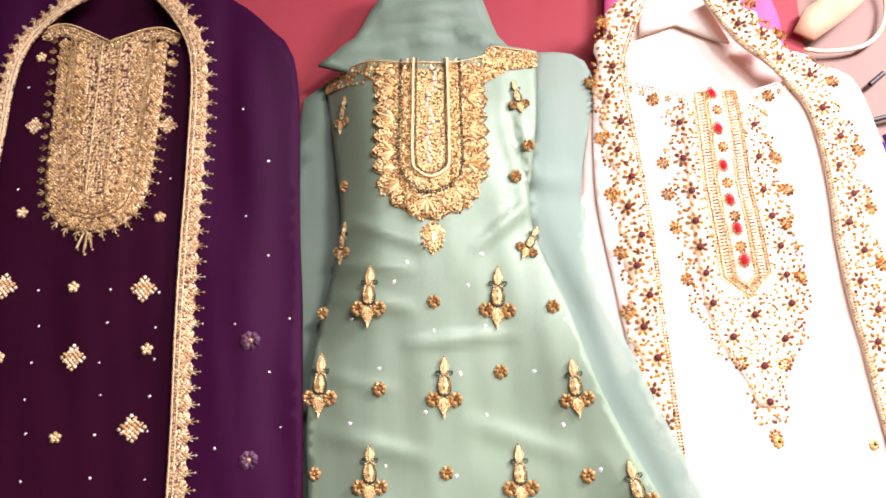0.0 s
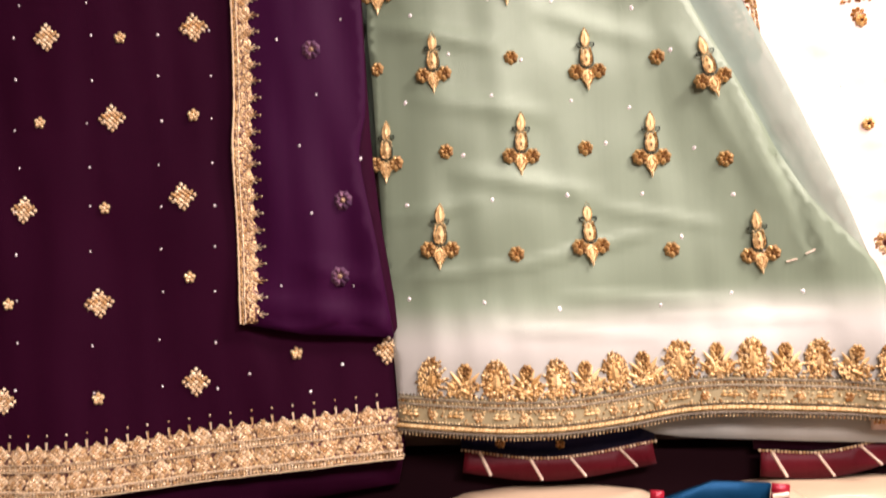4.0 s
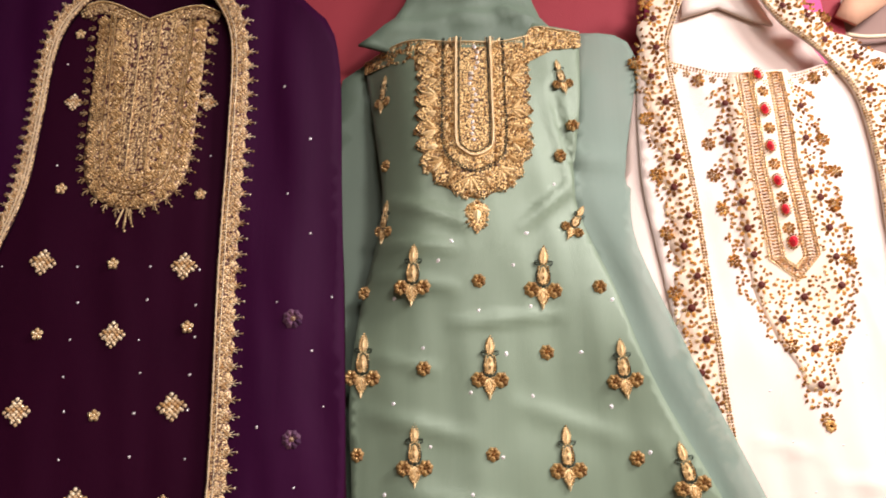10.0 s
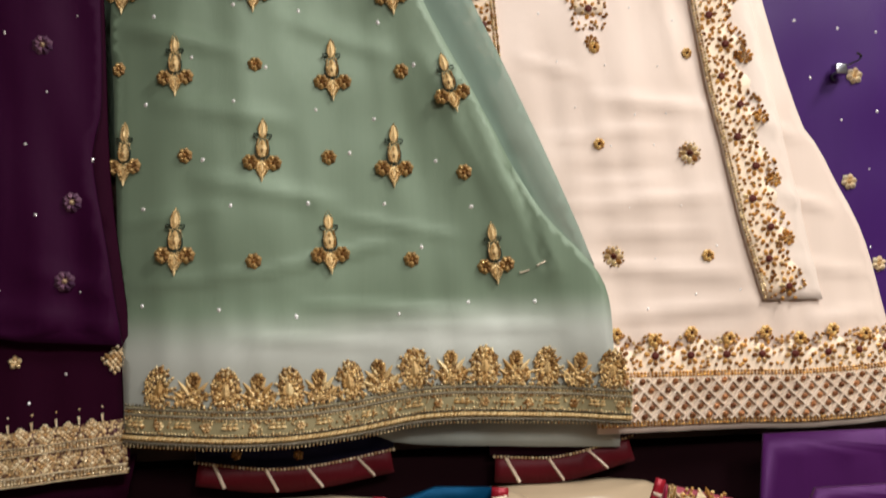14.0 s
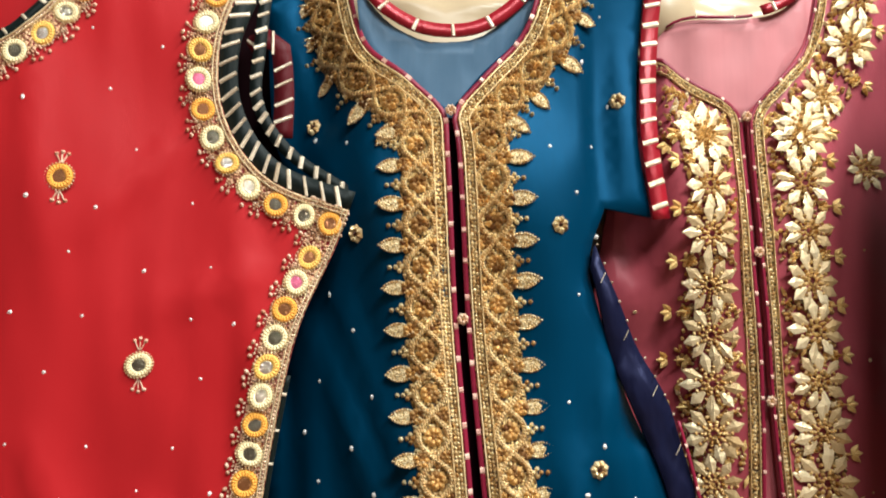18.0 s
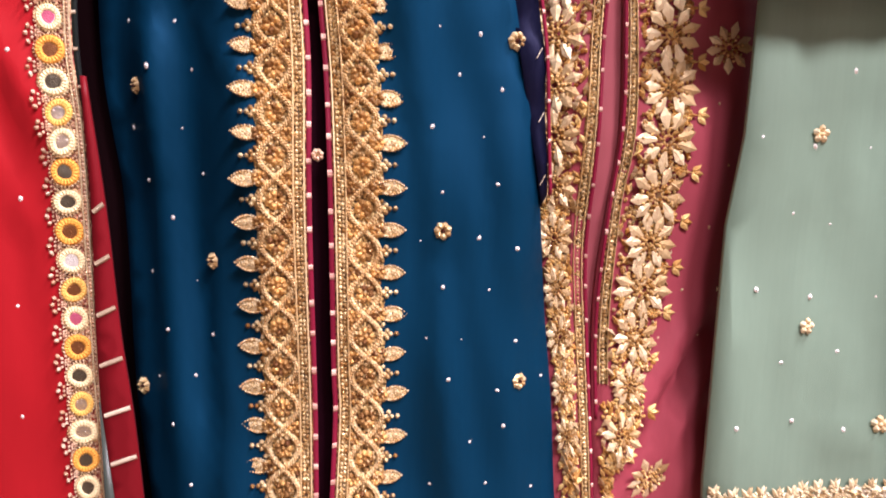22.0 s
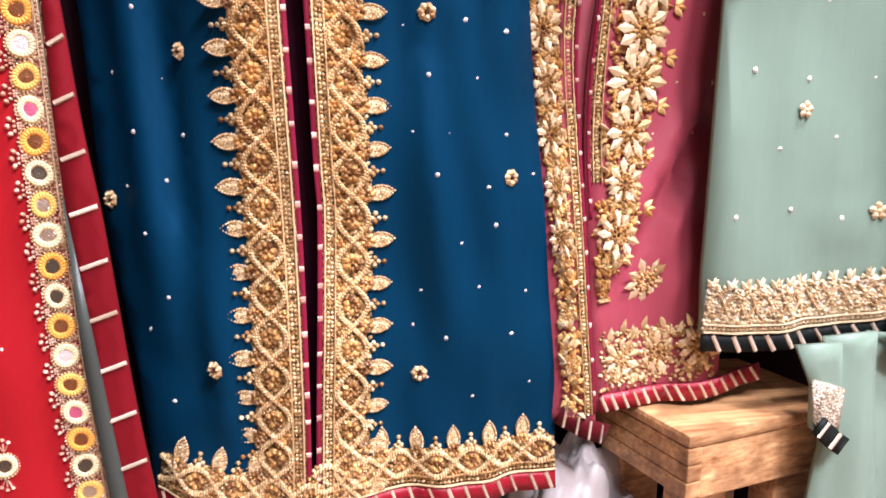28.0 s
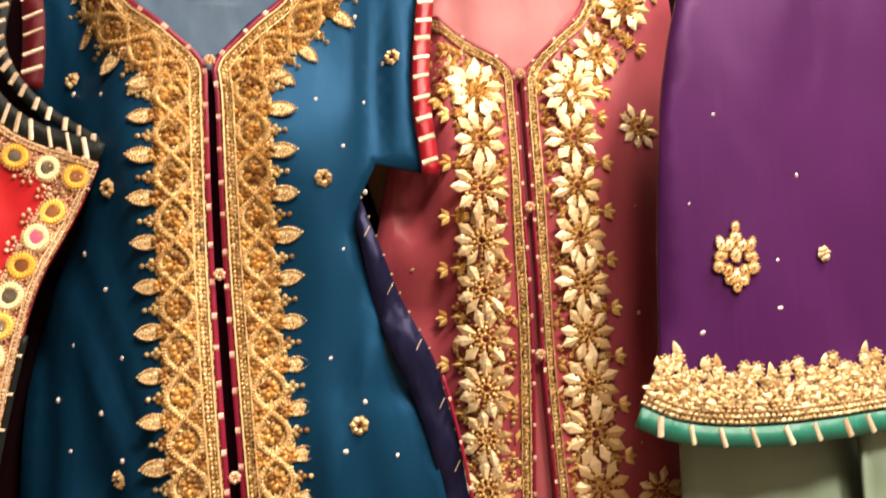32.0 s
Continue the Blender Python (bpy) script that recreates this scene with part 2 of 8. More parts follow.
IVORY = cloth_mat("ivory_satin", (0.72, 0.585, 0.475), 0.42, 0.3, 0.05, spec=0.3, wrinkle=0.45)
IVORY_SHEER = cloth_mat("ivory_chiffon", (0.74, 0.62, 0.51), 0.5, 0.3, 0.05, spec=0.2)
VIOLET = cloth_mat("violet_satin", (0.038, 0.007, 0.088), 0.5, 0.2, 0.2)
GRAPE = cloth_mat("grape_satin", (0.056, 0.0085, 0.072), 0.42, 0.15, 0.3, streak=0.15, wrinkle=0.8, satin=0.2)
RED = cloth_mat("red_crepe", (0.38, 0.0105, 0.0145), 0.5, 0.15, 0.12, spec=0.14, wrinkle=0.6)
TEALBLUE = cloth_mat("petrol_blue_satin", (0.0025, 0.037, 0.086), 0.45, 0.0, 0.2, streak=0.12, spec=0.08, wrinkle=0.75, satin=0.4)
NAVY = cloth_mat("navy_satin", (0.009, 0.010, 0.034), 0.34, 0.1, 0.4, wrinkle=2.0, satin=0.4, crush=4)
BLUE_SHEER = cloth_mat("grey_blue_net", (0.075, 0.135, 0.215), 0.5, 0.2, 0.3, spec=0.2, wrinkle=1.4, crush=2, alpha=0.84)
ROSE = cloth_mat("rose_satin", (0.295, 0.05, 0.068), 0.42, 0.12, 0.2, streak=0.15, spec=0.26, wrinkle=0.7)
ROSE_SHEER = cloth_mat("rose_net", (0.5, 0.19, 0.2), 0.5, 0.2, 0.2, spec=0.2, wrinkle=1.2, crush=2, alpha=0.9)
MAROON = cloth_mat("maroon_velvet", (0.07, 0.003, 0.006), 0.5, 0.4, 0.3, wrinkle=1.5, crush=8)
DARKWINE = cloth_mat("dark_wine_lining", (0.03, 0.003, 0.012), 0.7, 0.1, 0.2)
CRIMSON = cloth_mat("crimson_silk", (0.28, 0.007, 0.017), 0.34, 0.08, 0.5, spec=0.45, wrinkle=1.8, satin=0.2, crush=9)
BLACKSILK = cloth_mat("black_green_silk", (0.006, 0.009, 0.008), 0.5, 0.2, 0.3, spec=0.15, wrinkle=1.8, crush=9)
TEAL = cloth_mat("teal_silk", (0.006, 0.14, 0.1), 0.36, 0.3, 0.25, spec=0.4, wrinkle=1.8, crush=9)
DUSTYROSE = cloth_mat("coral_pink_cloth", (0.27, 0.035, 0.042), 0.6, 0.3, 0.08)
SAGE_DRESS = cloth_mat("grey_green_satin", (0.175, 0.255, 0.19), 0.42, 0.3, 0.14, streak=0.12, spec=0.3, wrinkle=0.9)
GOLD = bead_mat("gold_thread", (0.34, 0.16, 0.035), (1.0, 0.82, 0.46), 0.5, 0.14, 0.4)
# duller gold, used on the plum yoke only
DULLGOLD = bead_mat("dull_gold_thread", (0.33, 0.195, 0.062), (0.92, 0.71, 0.37), 0.5, 0.14, 0.42)
PALEGOLD = bead_mat("pale_gold_thread", (0.53, 0.32, 0.12), (0.99, 0.86, 0.58), 0.4, 0.14, 0.4)
ZARI = zari_mat("gold_stitching", (0.12, 0.045, 0.03), (0.5, 0.31, 0.12), (1.0, 0.78, 0.44))
ZARI_DARK = zari_mat("gold_stitching_with_gaps", (0.08, 0.022, 0.024), (0.46, 0.29, 0.115), (0.88, 0.66, 0.34), 0.0032)
ZARI_BRONZE = zari_mat("bronze_stitching", (0.06, 0.025, 0.006), (0.42, 0.22, 0.05), (1.0, 0.72, 0.3))
ZARI_IVORY = cloth_mat("peach_net_ground", (0.82, 0.66, 0.48), 0.6, 0.2, 0.1)
BRONZE = bead_mat("bronze_beads", (0.13, 0.045, 0.01), (0.8, 0.48, 0.16), 0.45, 0.16, 0.4)
BROWNBEAD = bead_mat("brown_beads", (0.13, 0.04, 0.012), (0.5, 0.22, 0.08), 0.4)
CHAMPAGNE = bead_mat("champagne_petals", (0.5, 0.32, 0.13), (1.0, 0.83, 0.53), 0.42, 0.12, 0.4)
FLORET_BROWN = bead_mat("brown_gold_hearts", (0.4, 0.2, 0.04), (1.0, 0.75, 0.36), 0.5, 0.16, 0.4)
# near-white and barely metallic: the sequins' glint is put into the colour
SILVER = bead_mat("silver_glint_sequins", (0.8, 0.74, 0.68), (0.98, 0.95, 0.92), 0.25, 0.12)
STRIPE = bead_mat("silver_white_stripes", (0.55, 0.42, 0.28), (0.9, 0.76, 0.58), 0.45, 0.25)
ORANGE = bead_mat("orange_thread", (0.85, 0.34, 0.03), (0.95, 0.5, 0.08), 0.05, 0.4)
YELLOWTHREAD = bead_mat("yellow_thread", (0.85, 0.46, 0.06), (0.95, 0.62, 0.16), 0.05, 0.4)
PEACHBEAD = bead_mat("peach_cream_beads", (0.6, 0.34, 0.2), (0.95, 0.74, 0.55), 0.3, 0.16, 0.4)
CREAMTHREAD = bead_mat("cream_thread", (0.85, 0.66, 0.3), (0.95, 0.84, 0.55), 0.1, 0.4)
STONE = bead_mat("red_stone", (0.5, 0.01, 0.02), (0.75, 0.03, 0.05), 0.0, 0.1, 0.05)
DARKSTONE = bead_mat("dark_brown_stone", (0.045, 0.008, 0.005), (0.13, 0.025, 0.012), 0.0, 0.4, 0.2)
DARKSTONE.node_tree.nodes["Principled BSDF"].inputs["Specular IOR Level"].default_value = 0.2
MIRROR = bead_mat("mirror_glass", (0.4, 0.3, 0.18), (0.85, 0.75, 0.6), 0.9, 0.04, 0.06)
PINKMIRROR = bead_mat("pink_mirror_glass", (0.6, 0.1, 0.2), (0.85, 0.2, 0.35), 0.6, 0.1, 0.1)
DARKTHREAD = bead_mat("dark_green_thread", (0.01, 0.02, 0.012), (0.06, 0.06, 0.03), 0.4, 0.4)
# cream darkened to carry the shade that the upper hems cast on busts
SKIN = plain_mat("cream_plaster_gloss", (0.44, 0.335, 0.21), 0.3, 0, 0.08, 6, 0.02)
SKIN.node_tree.nodes["Principled BSDF"].inputs["Specular IOR Level"].default_value = 0.2
WALLPAINT = plain_mat("dusty_brown_wall", (0.2, 0.115, 0.08), 0.7, 0, 0.12, 4)
# near black without gloss: the shade between the dresses as a colour
GAPSHADE = plain_mat("wine_gap_shade", (0.008, 0.002, 0.003), 0.95, 0, 0.3, 6)
GAPSHADE.node_tree.nodes["Principled BSDF"].inputs["Specular IOR Level"].default_value = 0.05
CEILING = plain_mat("grey_ceiling_paint", (0.22, 0.19, 0.16), 0.8, 0, 0.04, 3)
FLOOR = plain_mat("worn_brown_floor", (0.22, 0.14, 0.09), 0.6, 0, 0.3, 9)
WOOD = wood_mat("worn_pine", (0.3, 0.12, 0.035), (0.92, 0.56, 0.25), 0.45)
PLASTIC = plain_mat("cloudy_plastic_bag", (0.44, 0.41, 0.38), 0.42, 0, 0.15, 20, 0.4)
STEEL = plain_mat("clip_steel", (0.5, 0.5, 0.52), 0.25, 1.0, 0.1)
BLACKMETAL = plain_mat("black_clip_metal", (0.01, 0.01, 0.012), 0.3, 0.3, 0.1)
CABLE = plain_mat("cable_rubber", (0.03, 0.02, 0.02), 0.5, 0, 0.1)
CREAMCLOTH = cloth_mat("cream_cotton", (0.72, 0.6, 0.4), 0.8, 0.2, 0.08)


# ---------------------------------------------------------------- helpers for things
def thing(name, label, category, at, group="", kind=""):
    ob = new(name)
    ob.empty_display_size = 0.05
    ob.location = at
    return tagged(ob, label, category, group, kind)


def world_at(ob):
    v = Vector(ob.location)
    while ob.parent:
        ob = ob.parent
        v += Vector(ob.location)
    return v


def mesh_of(name, verts, faces, material, smooth=True):
    me = bpy.data.meshes.new(name)
    me.from_pydata(verts, [], faces)
    me.materials.append(material)
    if smooth:
        me.polygons.foreach_set("use_smooth", [True] * len(me.polygons))
    me.update()
    return me


def part(name, me, parent, label="", at=None, turn=0.0, size=1.0):
    """One mesh under a thing; its vertices are in world metres, or round the place given."""
    ob = new(name, me)
    ob.parent = parent
    ob.location = (Vector(at) if at is not None else Vector((0, 0, 0))) - world_at(parent)
    if turn:
        ob.rotation_euler = (0, turn, 0)
    if size != 1.0:
        ob.scale = (size, size, size)
    if label:
        ob["label"] = label
    return ob


def table(points, z):
    """The value at z on a broken line of (value, z)."""
    pts = sorted(points, key=lambda p: p[1])
    return float(np.interp(z, [p[1] for p in pts], [p[0] for p in pts]))


def smooth_line(points, step=0.012):
    """A rounded line through the points, with even steps."""
    p = [Vector((q[0], q[1])) for q in points]
    p = [2 * p[0] - p[1]] + p + [2 * p[-1] - p[-2]]
    fine = []
    for a, b, c, d in zip(p, p[1:], p[2:], p[3:]):
        for k in range(12):
            t = k / 12
            fine.append(0.5 * (2 * b + (c - a) * t + (2 * a - 5 * b + 4 * c - d) * t * t + (3 * b - a - 3 * c + d) * t**3))
    fine.append(p[-2])
    out, run = [fine[0]], 0.0
    for a, b in zip(fine, fine[1:]):
        run += (b - a).length
        if run >= step:
            out.append(b)
            run = 0.0
    if (out[-1] - fine[-1]).length > step * 0.4:
        out.append(fine[-1])
    return [(v.x, v.y) for v in out]


def relief(base, bulges=(), fold=0.004, seed=0.0, lengthwise=9.0, crosswise=2.2, creases=()):
    """How far out cloth lies: a base, soft bulges (x, z, width, height, out), folds and single creases (x, z, x, z, width, out)."""
    def y(x, z):
        out = base(x, z) if callable(base) else base
        for bx, bz, wx, wz, d in bulges:
            out -= d * math.exp(-(((x - bx) / wx) ** 2) - ((z - bz) / wz) ** 2)
        for ax, az, bx, bz, w, d in creases:
            t = min(1.0, max(0.0, ((x - ax) * (bx - ax) + (z - az) * (bz - az)) / ((bx - ax) ** 2 + (bz - az) ** 2)))
            q = math.hypot(x - ax - t * (bx - ax), z - az - t * (bz - az)) / w
            if q < 3:
                out -= d * math.exp(-q * q) * math.sin(math.pi * (0.15 + 0.7 * t))
        out += fold * noise.noise((x * lengthwise, seed, z * crosswise))
        out += fold * 0.6 * noise.noise((x * lengthwise * 0.6 + z * 6, seed + 9, z * crosswise * 2.5 - x * 5))
        out += fold * 0.5 * noise.noise((x * 32 + z * 4, seed + 4, z * 5))
        return out
    return y


def cloth(outline, y, step=0.02, thick=0.006):
    """A sheet of cloth within a closed outline of (x, z), with relief and thickness."""
    from mathutils.geometry import delaunay_2d_cdt
    ring = [Vector(p) for p in outline]
    xs, zs = [p.x for p in ring], [p.y for p in ring]
    inner = []
    for i in range(int((max(xs) - min(xs)) / step) + 1):
        for j in range(int((max(zs) - min(zs)) / step) + 1):
            inner.append(Vector((min(xs) + (i + 0.5 + 0.25 * (j % 2)) * step, min(zs) + (j + 0.5) * step)))
    a = np.array([tuple(p) for p in ring])
    b = np.roll(a, -1, 0)
    q = np.array([tuple(p) for p in inner]).reshape(-1, 1, 2)
    t = (((q - a) * (b - a)).sum(-1) / np.maximum(((b - a) ** 2).sum(-1), 1e-12)).clip(0, 1)
    near = np.sqrt(((q - a - t[..., None] * (b - a)) ** 2).sum(-1)).min(1)
    inner = [p for p, d in zip(inner, near) if d > 0.55 * step]
    edges = [(i, (i + 1) % len(ring)) for i in range(len(ring))]
    co, ed, fa, *_ = delaunay_2d_cdt(ring + inner, edges, [], 1, 1e-5)
    used = sorted({i for f in fa for i in f})
    at = {i: k for k, i in enumerate(used)}
    front = [(co[i].x, y(co[i].x, co[i].y), co[i].y) for i in used]
    n = len(front)
    verts = front + [(x, v + thick, z) for x, v, z in front]
    faces, count = [], {}
    for f in fa:
        f = [at[i] for i in f]
        a, b, c = (co[used[i]] for i in f[:3])
        if (b - a).cross(c - a) < 0:
            f = f[::-1]
        faces.append(f)
        faces.append([i + n for i in f[::-1]])
        for u, v in zip(f, f[1:] + f[:1]):
            count[(u, v)] = 1
    for u, v in list(count):
        if (v, u) not in count:
            faces.append([v, u, u + n, v + n])
    return verts, faces


class Work:
    """Beads, leaves and cords gathered into one mesh."""

    def __init__(self, y=None, lift=0.0015):
        self.v, self.f, self.y, self.lift = [], [], y or (lambda x, z: 0.0), lift

    def bead(self, x, z, rx, rz=None, h=None, turn=0.0, sides=6):
        rz = rz or rx
        h = h or 0.6 * min(rx, rz)
        y, c, s, k = self.y(x, z) - self.lift * 0.2, math.cos(turn), math.sin(turn), len(self.v)
        for i in range(sides):
            a = math.tau * i / sides
            px, pz = rx * math.cos(a), rz * math.sin(a)
            self.v.append((x + px * c - pz * s, y + 0.001, z + px * s + pz * c))
        self.v.append((x, y - h, z))
        self.f += [(k + i, k + (i + 1) % sides, k + sides) for i in range(sides)]

    def leaf(self, x, z, length, width, turn, h=0.002):
        """A pointed leaf from (x, z) outward at an angle (0 points up)."""
        y, k = self.y(x, z) - self.lift * 0.2, len(self.v)
        c, s = math.cos(turn), math.sin(turn)
        for px, pz, d in ((0, 0, 0), (width * 0.44, length * 0.2, 0), (width * 0.5, length * 0.42, 0), (width * 0.27, length * 0.76, 0), (0, length, 0),
                          (-width * 0.27, length * 0.76, 0), (-width * 0.5, length * 0.42, 0), (-width * 0.44, length * 0.2, 0), (0, length * 0.25, h), (0, length * 0.6, h)):
            self.v.append((x + px * c - pz * s, y + 0.0008 - d, z + px * s + pz * c))
        self.f += [tuple(k + i for i in q) for q in ((0, 1, 8), (1, 2, 9, 8), (2, 3, 9), (3, 4, 9), (4, 5, 9), (5, 6, 9), (6, 7, 8, 9), (7, 0, 8))]

    def diamond(self, x, z, length, width, turn, h=0.002):
        """A cut flat petal: four facets round a ridge, its middle at (x, z)."""
        y, k, c, s = self.y(x, z) - self.lift * 0.2, len(self.v), math.cos(turn), math.sin(turn)
        for px, pz, d in ((0, -0.5, 0), (0.5, -0.02, 0), (0, 0.5, 0), (-0.5, -0.02, 0), (0.04, -0.12, h), (0.02, 0.2, h)):
            px, pz = px * width, pz * length
            self.v.append((x + px * c - pz * s, y + 0.0008 - d, z + px * s + pz * c))
        self.f += [tuple(k + i for i in q) for q in ((0, 1, 4), (1, 5, 4), (1, 2, 5), (2, 3, 5), (3, 4, 5), (3, 0, 4))]

    def kite(self, x, z, length, width, turn, h=0.002):
        """A flat petal from (x, z) outward: narrow foot, broad shoulders, a point, and a bent ridge."""
        y, k, c, s = self.y(x, z) - self.lift * 0.2, len(self.v), math.cos(turn), math.sin(turn)
        for px, pz, d in ((-0.16, 0, 0), (0.16, 0, 0), (0.5, 0.56, 0.0004), (0, 1.0, 0.0003), (-0.5, 0.56, 0.0004), (0.02, 0.08, h * 0.6), (0.05, 0.6, h)):
            px, pz = px * width, pz * length
            self.v.append((x + px * c - pz * s, y + 0.0008 - d, z + px * s + pz * c))
        self.f += [tuple(k + i for i in q) for q in ((0, 1, 5), (1, 2, 6, 5), (2, 3, 6), (3, 4, 6), (4, 0, 5, 6))]

    def cord(self, points, width, h=None):
        h, k, n = h or 0.5 * width, len(self.v), len(points)
        for i, (x, z) in enumerate(points):
            (ax, az), (bx, bz) = points[max(i - 1, 0)], points[min(i + 1, n - 1)]
            d = math.hypot(bx - ax, bz - az) or 1e-6
            nx, nz = -(bz - az) / d * width / 2, (bx - ax) / d * width / 2
            y = self.y(x, z) - self.lift * 0.2
            self.v += [(x + nx, y + 0.0008, z + nz), (x + nx * 0.45, y - h, z + nz * 0.45), (x - nx * 0.45, y - h, z - nz * 0.45), (x - nx, y + 0.0008, z - nz)]
        for i in range(n - 1):
            a, b = k + 4 * i, k + 4 * i + 4
            self.f += [(a + j, a + j + 1, b + j + 1, b + j) for j in range(3)]

    def row(self, points, r, gap, r2=None, jitter=0.0, h=None):
        """Beads strung along a line."""
        for x, z, turn in along(points, gap):
            q = 1 + jitter * random.uniform(-1, 1)
            self.bead(x, z, r * q, (r2 or r) * q, h, turn)

    def ring(self, x, z, r0, r1, h, ridges=22):
        """A raised thread ring with ridges across it."""
        y, k, n = self.y(x, z) - self.lift, len(self.v), ridges * 2
        for i in range(n):
            a, lift = math.tau * i / n, h * (1.0 if i % 2 else 0.78)
            q = 1 + 0.02 * math.sin(3 * a + 1) + 0.015 * math.sin(5 * a)
            for r, d in ((r0, 0.0), (r0 * 0.7 + r1 * 0.3, lift), ((r0 * 0.25 + r1 * 0.75) * q, lift), (r1 * q, -0.001)):
                self.v.append((x + r * math.cos(a), y - d, z + r * math.sin(a)))
        self.f += [(k + 4 * i + j, k + 4 * i + j + 1, k + 4 * ((i + 1) % n) + j + 1, k + 4 * ((i + 1) % n) + j) for i in range(n) for j in range(3)]

    def mesh(self, name, material, smooth=False):
        return mesh_of(name, self.v, self.f, material, smooth)


def mesh_multi(name, works):
    """One mesh out of several works, each with its own material."""
    v, f, ids = [], [], []
    for n, (w, _) in enumerate(works):
        k = len(v)
        v += w.v
        f += [tuple(i + k for i in q) for q in w.f]
        ids += [n] * len(w.f)
    me = bpy.data.meshes.new(name)
    me.from_pydata(v, [], f)
    for _, m in works:
        me.materials.append(m)
    me.polygons.foreach_set("material_index", ids)
    me.update()
    return me


class Strip:
    """A line with its length: at(s, d) lies s along it and d to its left."""

    def __init__(self, points):
        self.p = [Vector(q) for q in points]
        self.s = [0.0]
        for a, b in zip(self.p, self.p[1:]):
            self.s.append(self.s[-1] + (b - a).length)
        self.length = self.s[-1]

    def _on(self, s):
        i = int(np.searchsorted(self.s, min(max(s, 0.0), self.length - 1e-9), "right")) - 1
        i = min(max(i, 0), len(self.p) - 2)
        a, b = self.p[max(i - 1, 0)], self.p[min(i + 2, len(self.p) - 1)]
        t = (s - self.s[i]) / ((self.s[i + 1] - self.s[i]) or 1e-9)
        return self.p[i].lerp(self.p[i + 1], t), (b - a).normalized()

    def at(self, s, d=0.0):
        p, q = self._on(s)
        return (p.x - q.y * d, p.y + q.x * d)

    def angle(self, s):
        q = self._on(s)[1]
        return math.atan2(q.y, q.x)

    def line(self, d, step=0.008, wave=0.0, period=0.05, phase=0.0):
        n = max(2, int(self.length / step))
        return [self.at(self.length * i / n, d + wave * math.sin(math.tau * self.length * i / n / period + phase)) for i in range(n + 1)]


def along(points, gap, start=0.0):
    """Even places on a line, with the direction there: (x, z, angle)."""
    out, left = [], start
    for (ax, az), (bx, bz) in zip(points, points[1:]):
        d = math.hypot(bx - ax, bz - az)
        while left <= d:
            t = left / d if d else 0
            out.append((ax + (bx - ax) * t, az + (bz - az) * t, math.atan2(bz - az, bx - ax)))
            left += gap
        left -= d
    return out


def offset(points, d):
    """The line moved sideways, to its left by d."""
    out, n = [], len(points)
    for i in range(n):
        (ax, az), (bx, bz) = points[max(i - 1, 0)], points[min(i + 1, n - 1)]
        q = math.hypot(bx - ax, bz - az) or 1e-6
        out.append((points[i][0] - (bz - az) / q * d, points[i][1] + (bx - ax) / q * d))
    return out


def band(a, b, y, thick=0.004, lift=0.003, step=0.012):
    """A strip of cloth between two lines."""
    return cloth(list(a) + list(b)[::-1], lambda x, z: y(x, z) - lift, step, thick)


def box(x0, x1, y0, y1, z0, z1, bevel=0.0):
    bm = bmesh.new()
    bmesh.ops.create_cube(bm, size=1)
    for v in bm.verts:
        v.co = ((x0 + x1) / 2 + v.co.x * (x1 - x0), (y0 + y1) / 2 + v.co.y * (y1 - y0), (z0 + z1) / 2 + v.co.z * (z1 - z0))
    if bevel:
        bmesh.ops.bevel(bm, geom=bm.edges[:], offset=bevel, segments=2, affect="EDGES", profile=0.6)
    bm.verts.index_update()
    out = [tuple(v.co) for v in bm.verts], [tuple(v.index for v in f.verts) for f in bm.faces]
    bm.free()
    return out


# ---------------------------------------------------------------- the room
def structure(name, vf, material, label):
    return tagged(new(name, mesh_of(name, *vf, material, False)), label, name.split("_")[0], kind="structure")


structure("floor", box(-3, 3, -3, 0.5, -0.1, 0), FLOOR, "worn brown floor of the dress shop")
structure("ceiling", box(-3, 3, -3, 0.5, 3.3, 3.4), CEILING, "dull grey-brown painted shop ceiling")
structure("wall_north", box(-3, 3, 0.1, 0.2, 0, 3.3), WALLPAINT, "dusty brown wall behind the hanging dresses")
structure("wall_south", box(-3, 3, -3.1, -3, 0, 3.3), CEILING, "dull brown shop wall opposite the dresses")
structure("wall_west", box(-3.1, -3, -3, 0.1, 0, 3.3), CEILING, "dull brown shop wall at the end of the row")
structure("wall_east", box(3, 3.1, -3, 0.1, 0, 3.3), CEILING, "dull brown shop wall at the far end of the row")
# panel added so the gaps behind the lower row look shaded
structure("wall_panel", box(-1.6, 1.6, 0.04, 0.097, 0.0, 1.64), GAPSHADE, "near-black wine panel standing for the shade behind the lower dresses")
structure("wall_cloth", box(-0.62, 0.60, 0.075, 0.097, 2.3, 3.1), DUSTYROSE, "coral pink cloth lining the wall above the dresses")


# ---------------------------------------------------------------- outlines, in metres on the display
def closed(*lines):
    out = []
    for line in lines:
        for p in line:
            if not out or math.hypot(p[0] - out[-1][0], p[1] - out[-1][1]) > 0.002:
                out.append(p)
    return out


def garment(name, label, category, at, group):
    return thing(name, label, category, at, group)


UP, LOW = "dresses in the upper row", "dresses in the lower row"

# --- plum kurta with its scarf
plum = garment("kurta", "dark plum kurta with gold beaded yoke and hem on the wall", "kurta", (-0.41, 0, 1.6), UP)
plum_y = relief(0.004, [(-0.41, 2.42, 0.16, 0.3, 0.012)], 0.007, 1.0)
PLUM_HEM = smooth_line([(-0.80, 1.612), (-0.749, 1.612), (-0.6, 1.606), (-0.462, 1.608), (-0.28, 1.627), (-0.091, 1.645)])
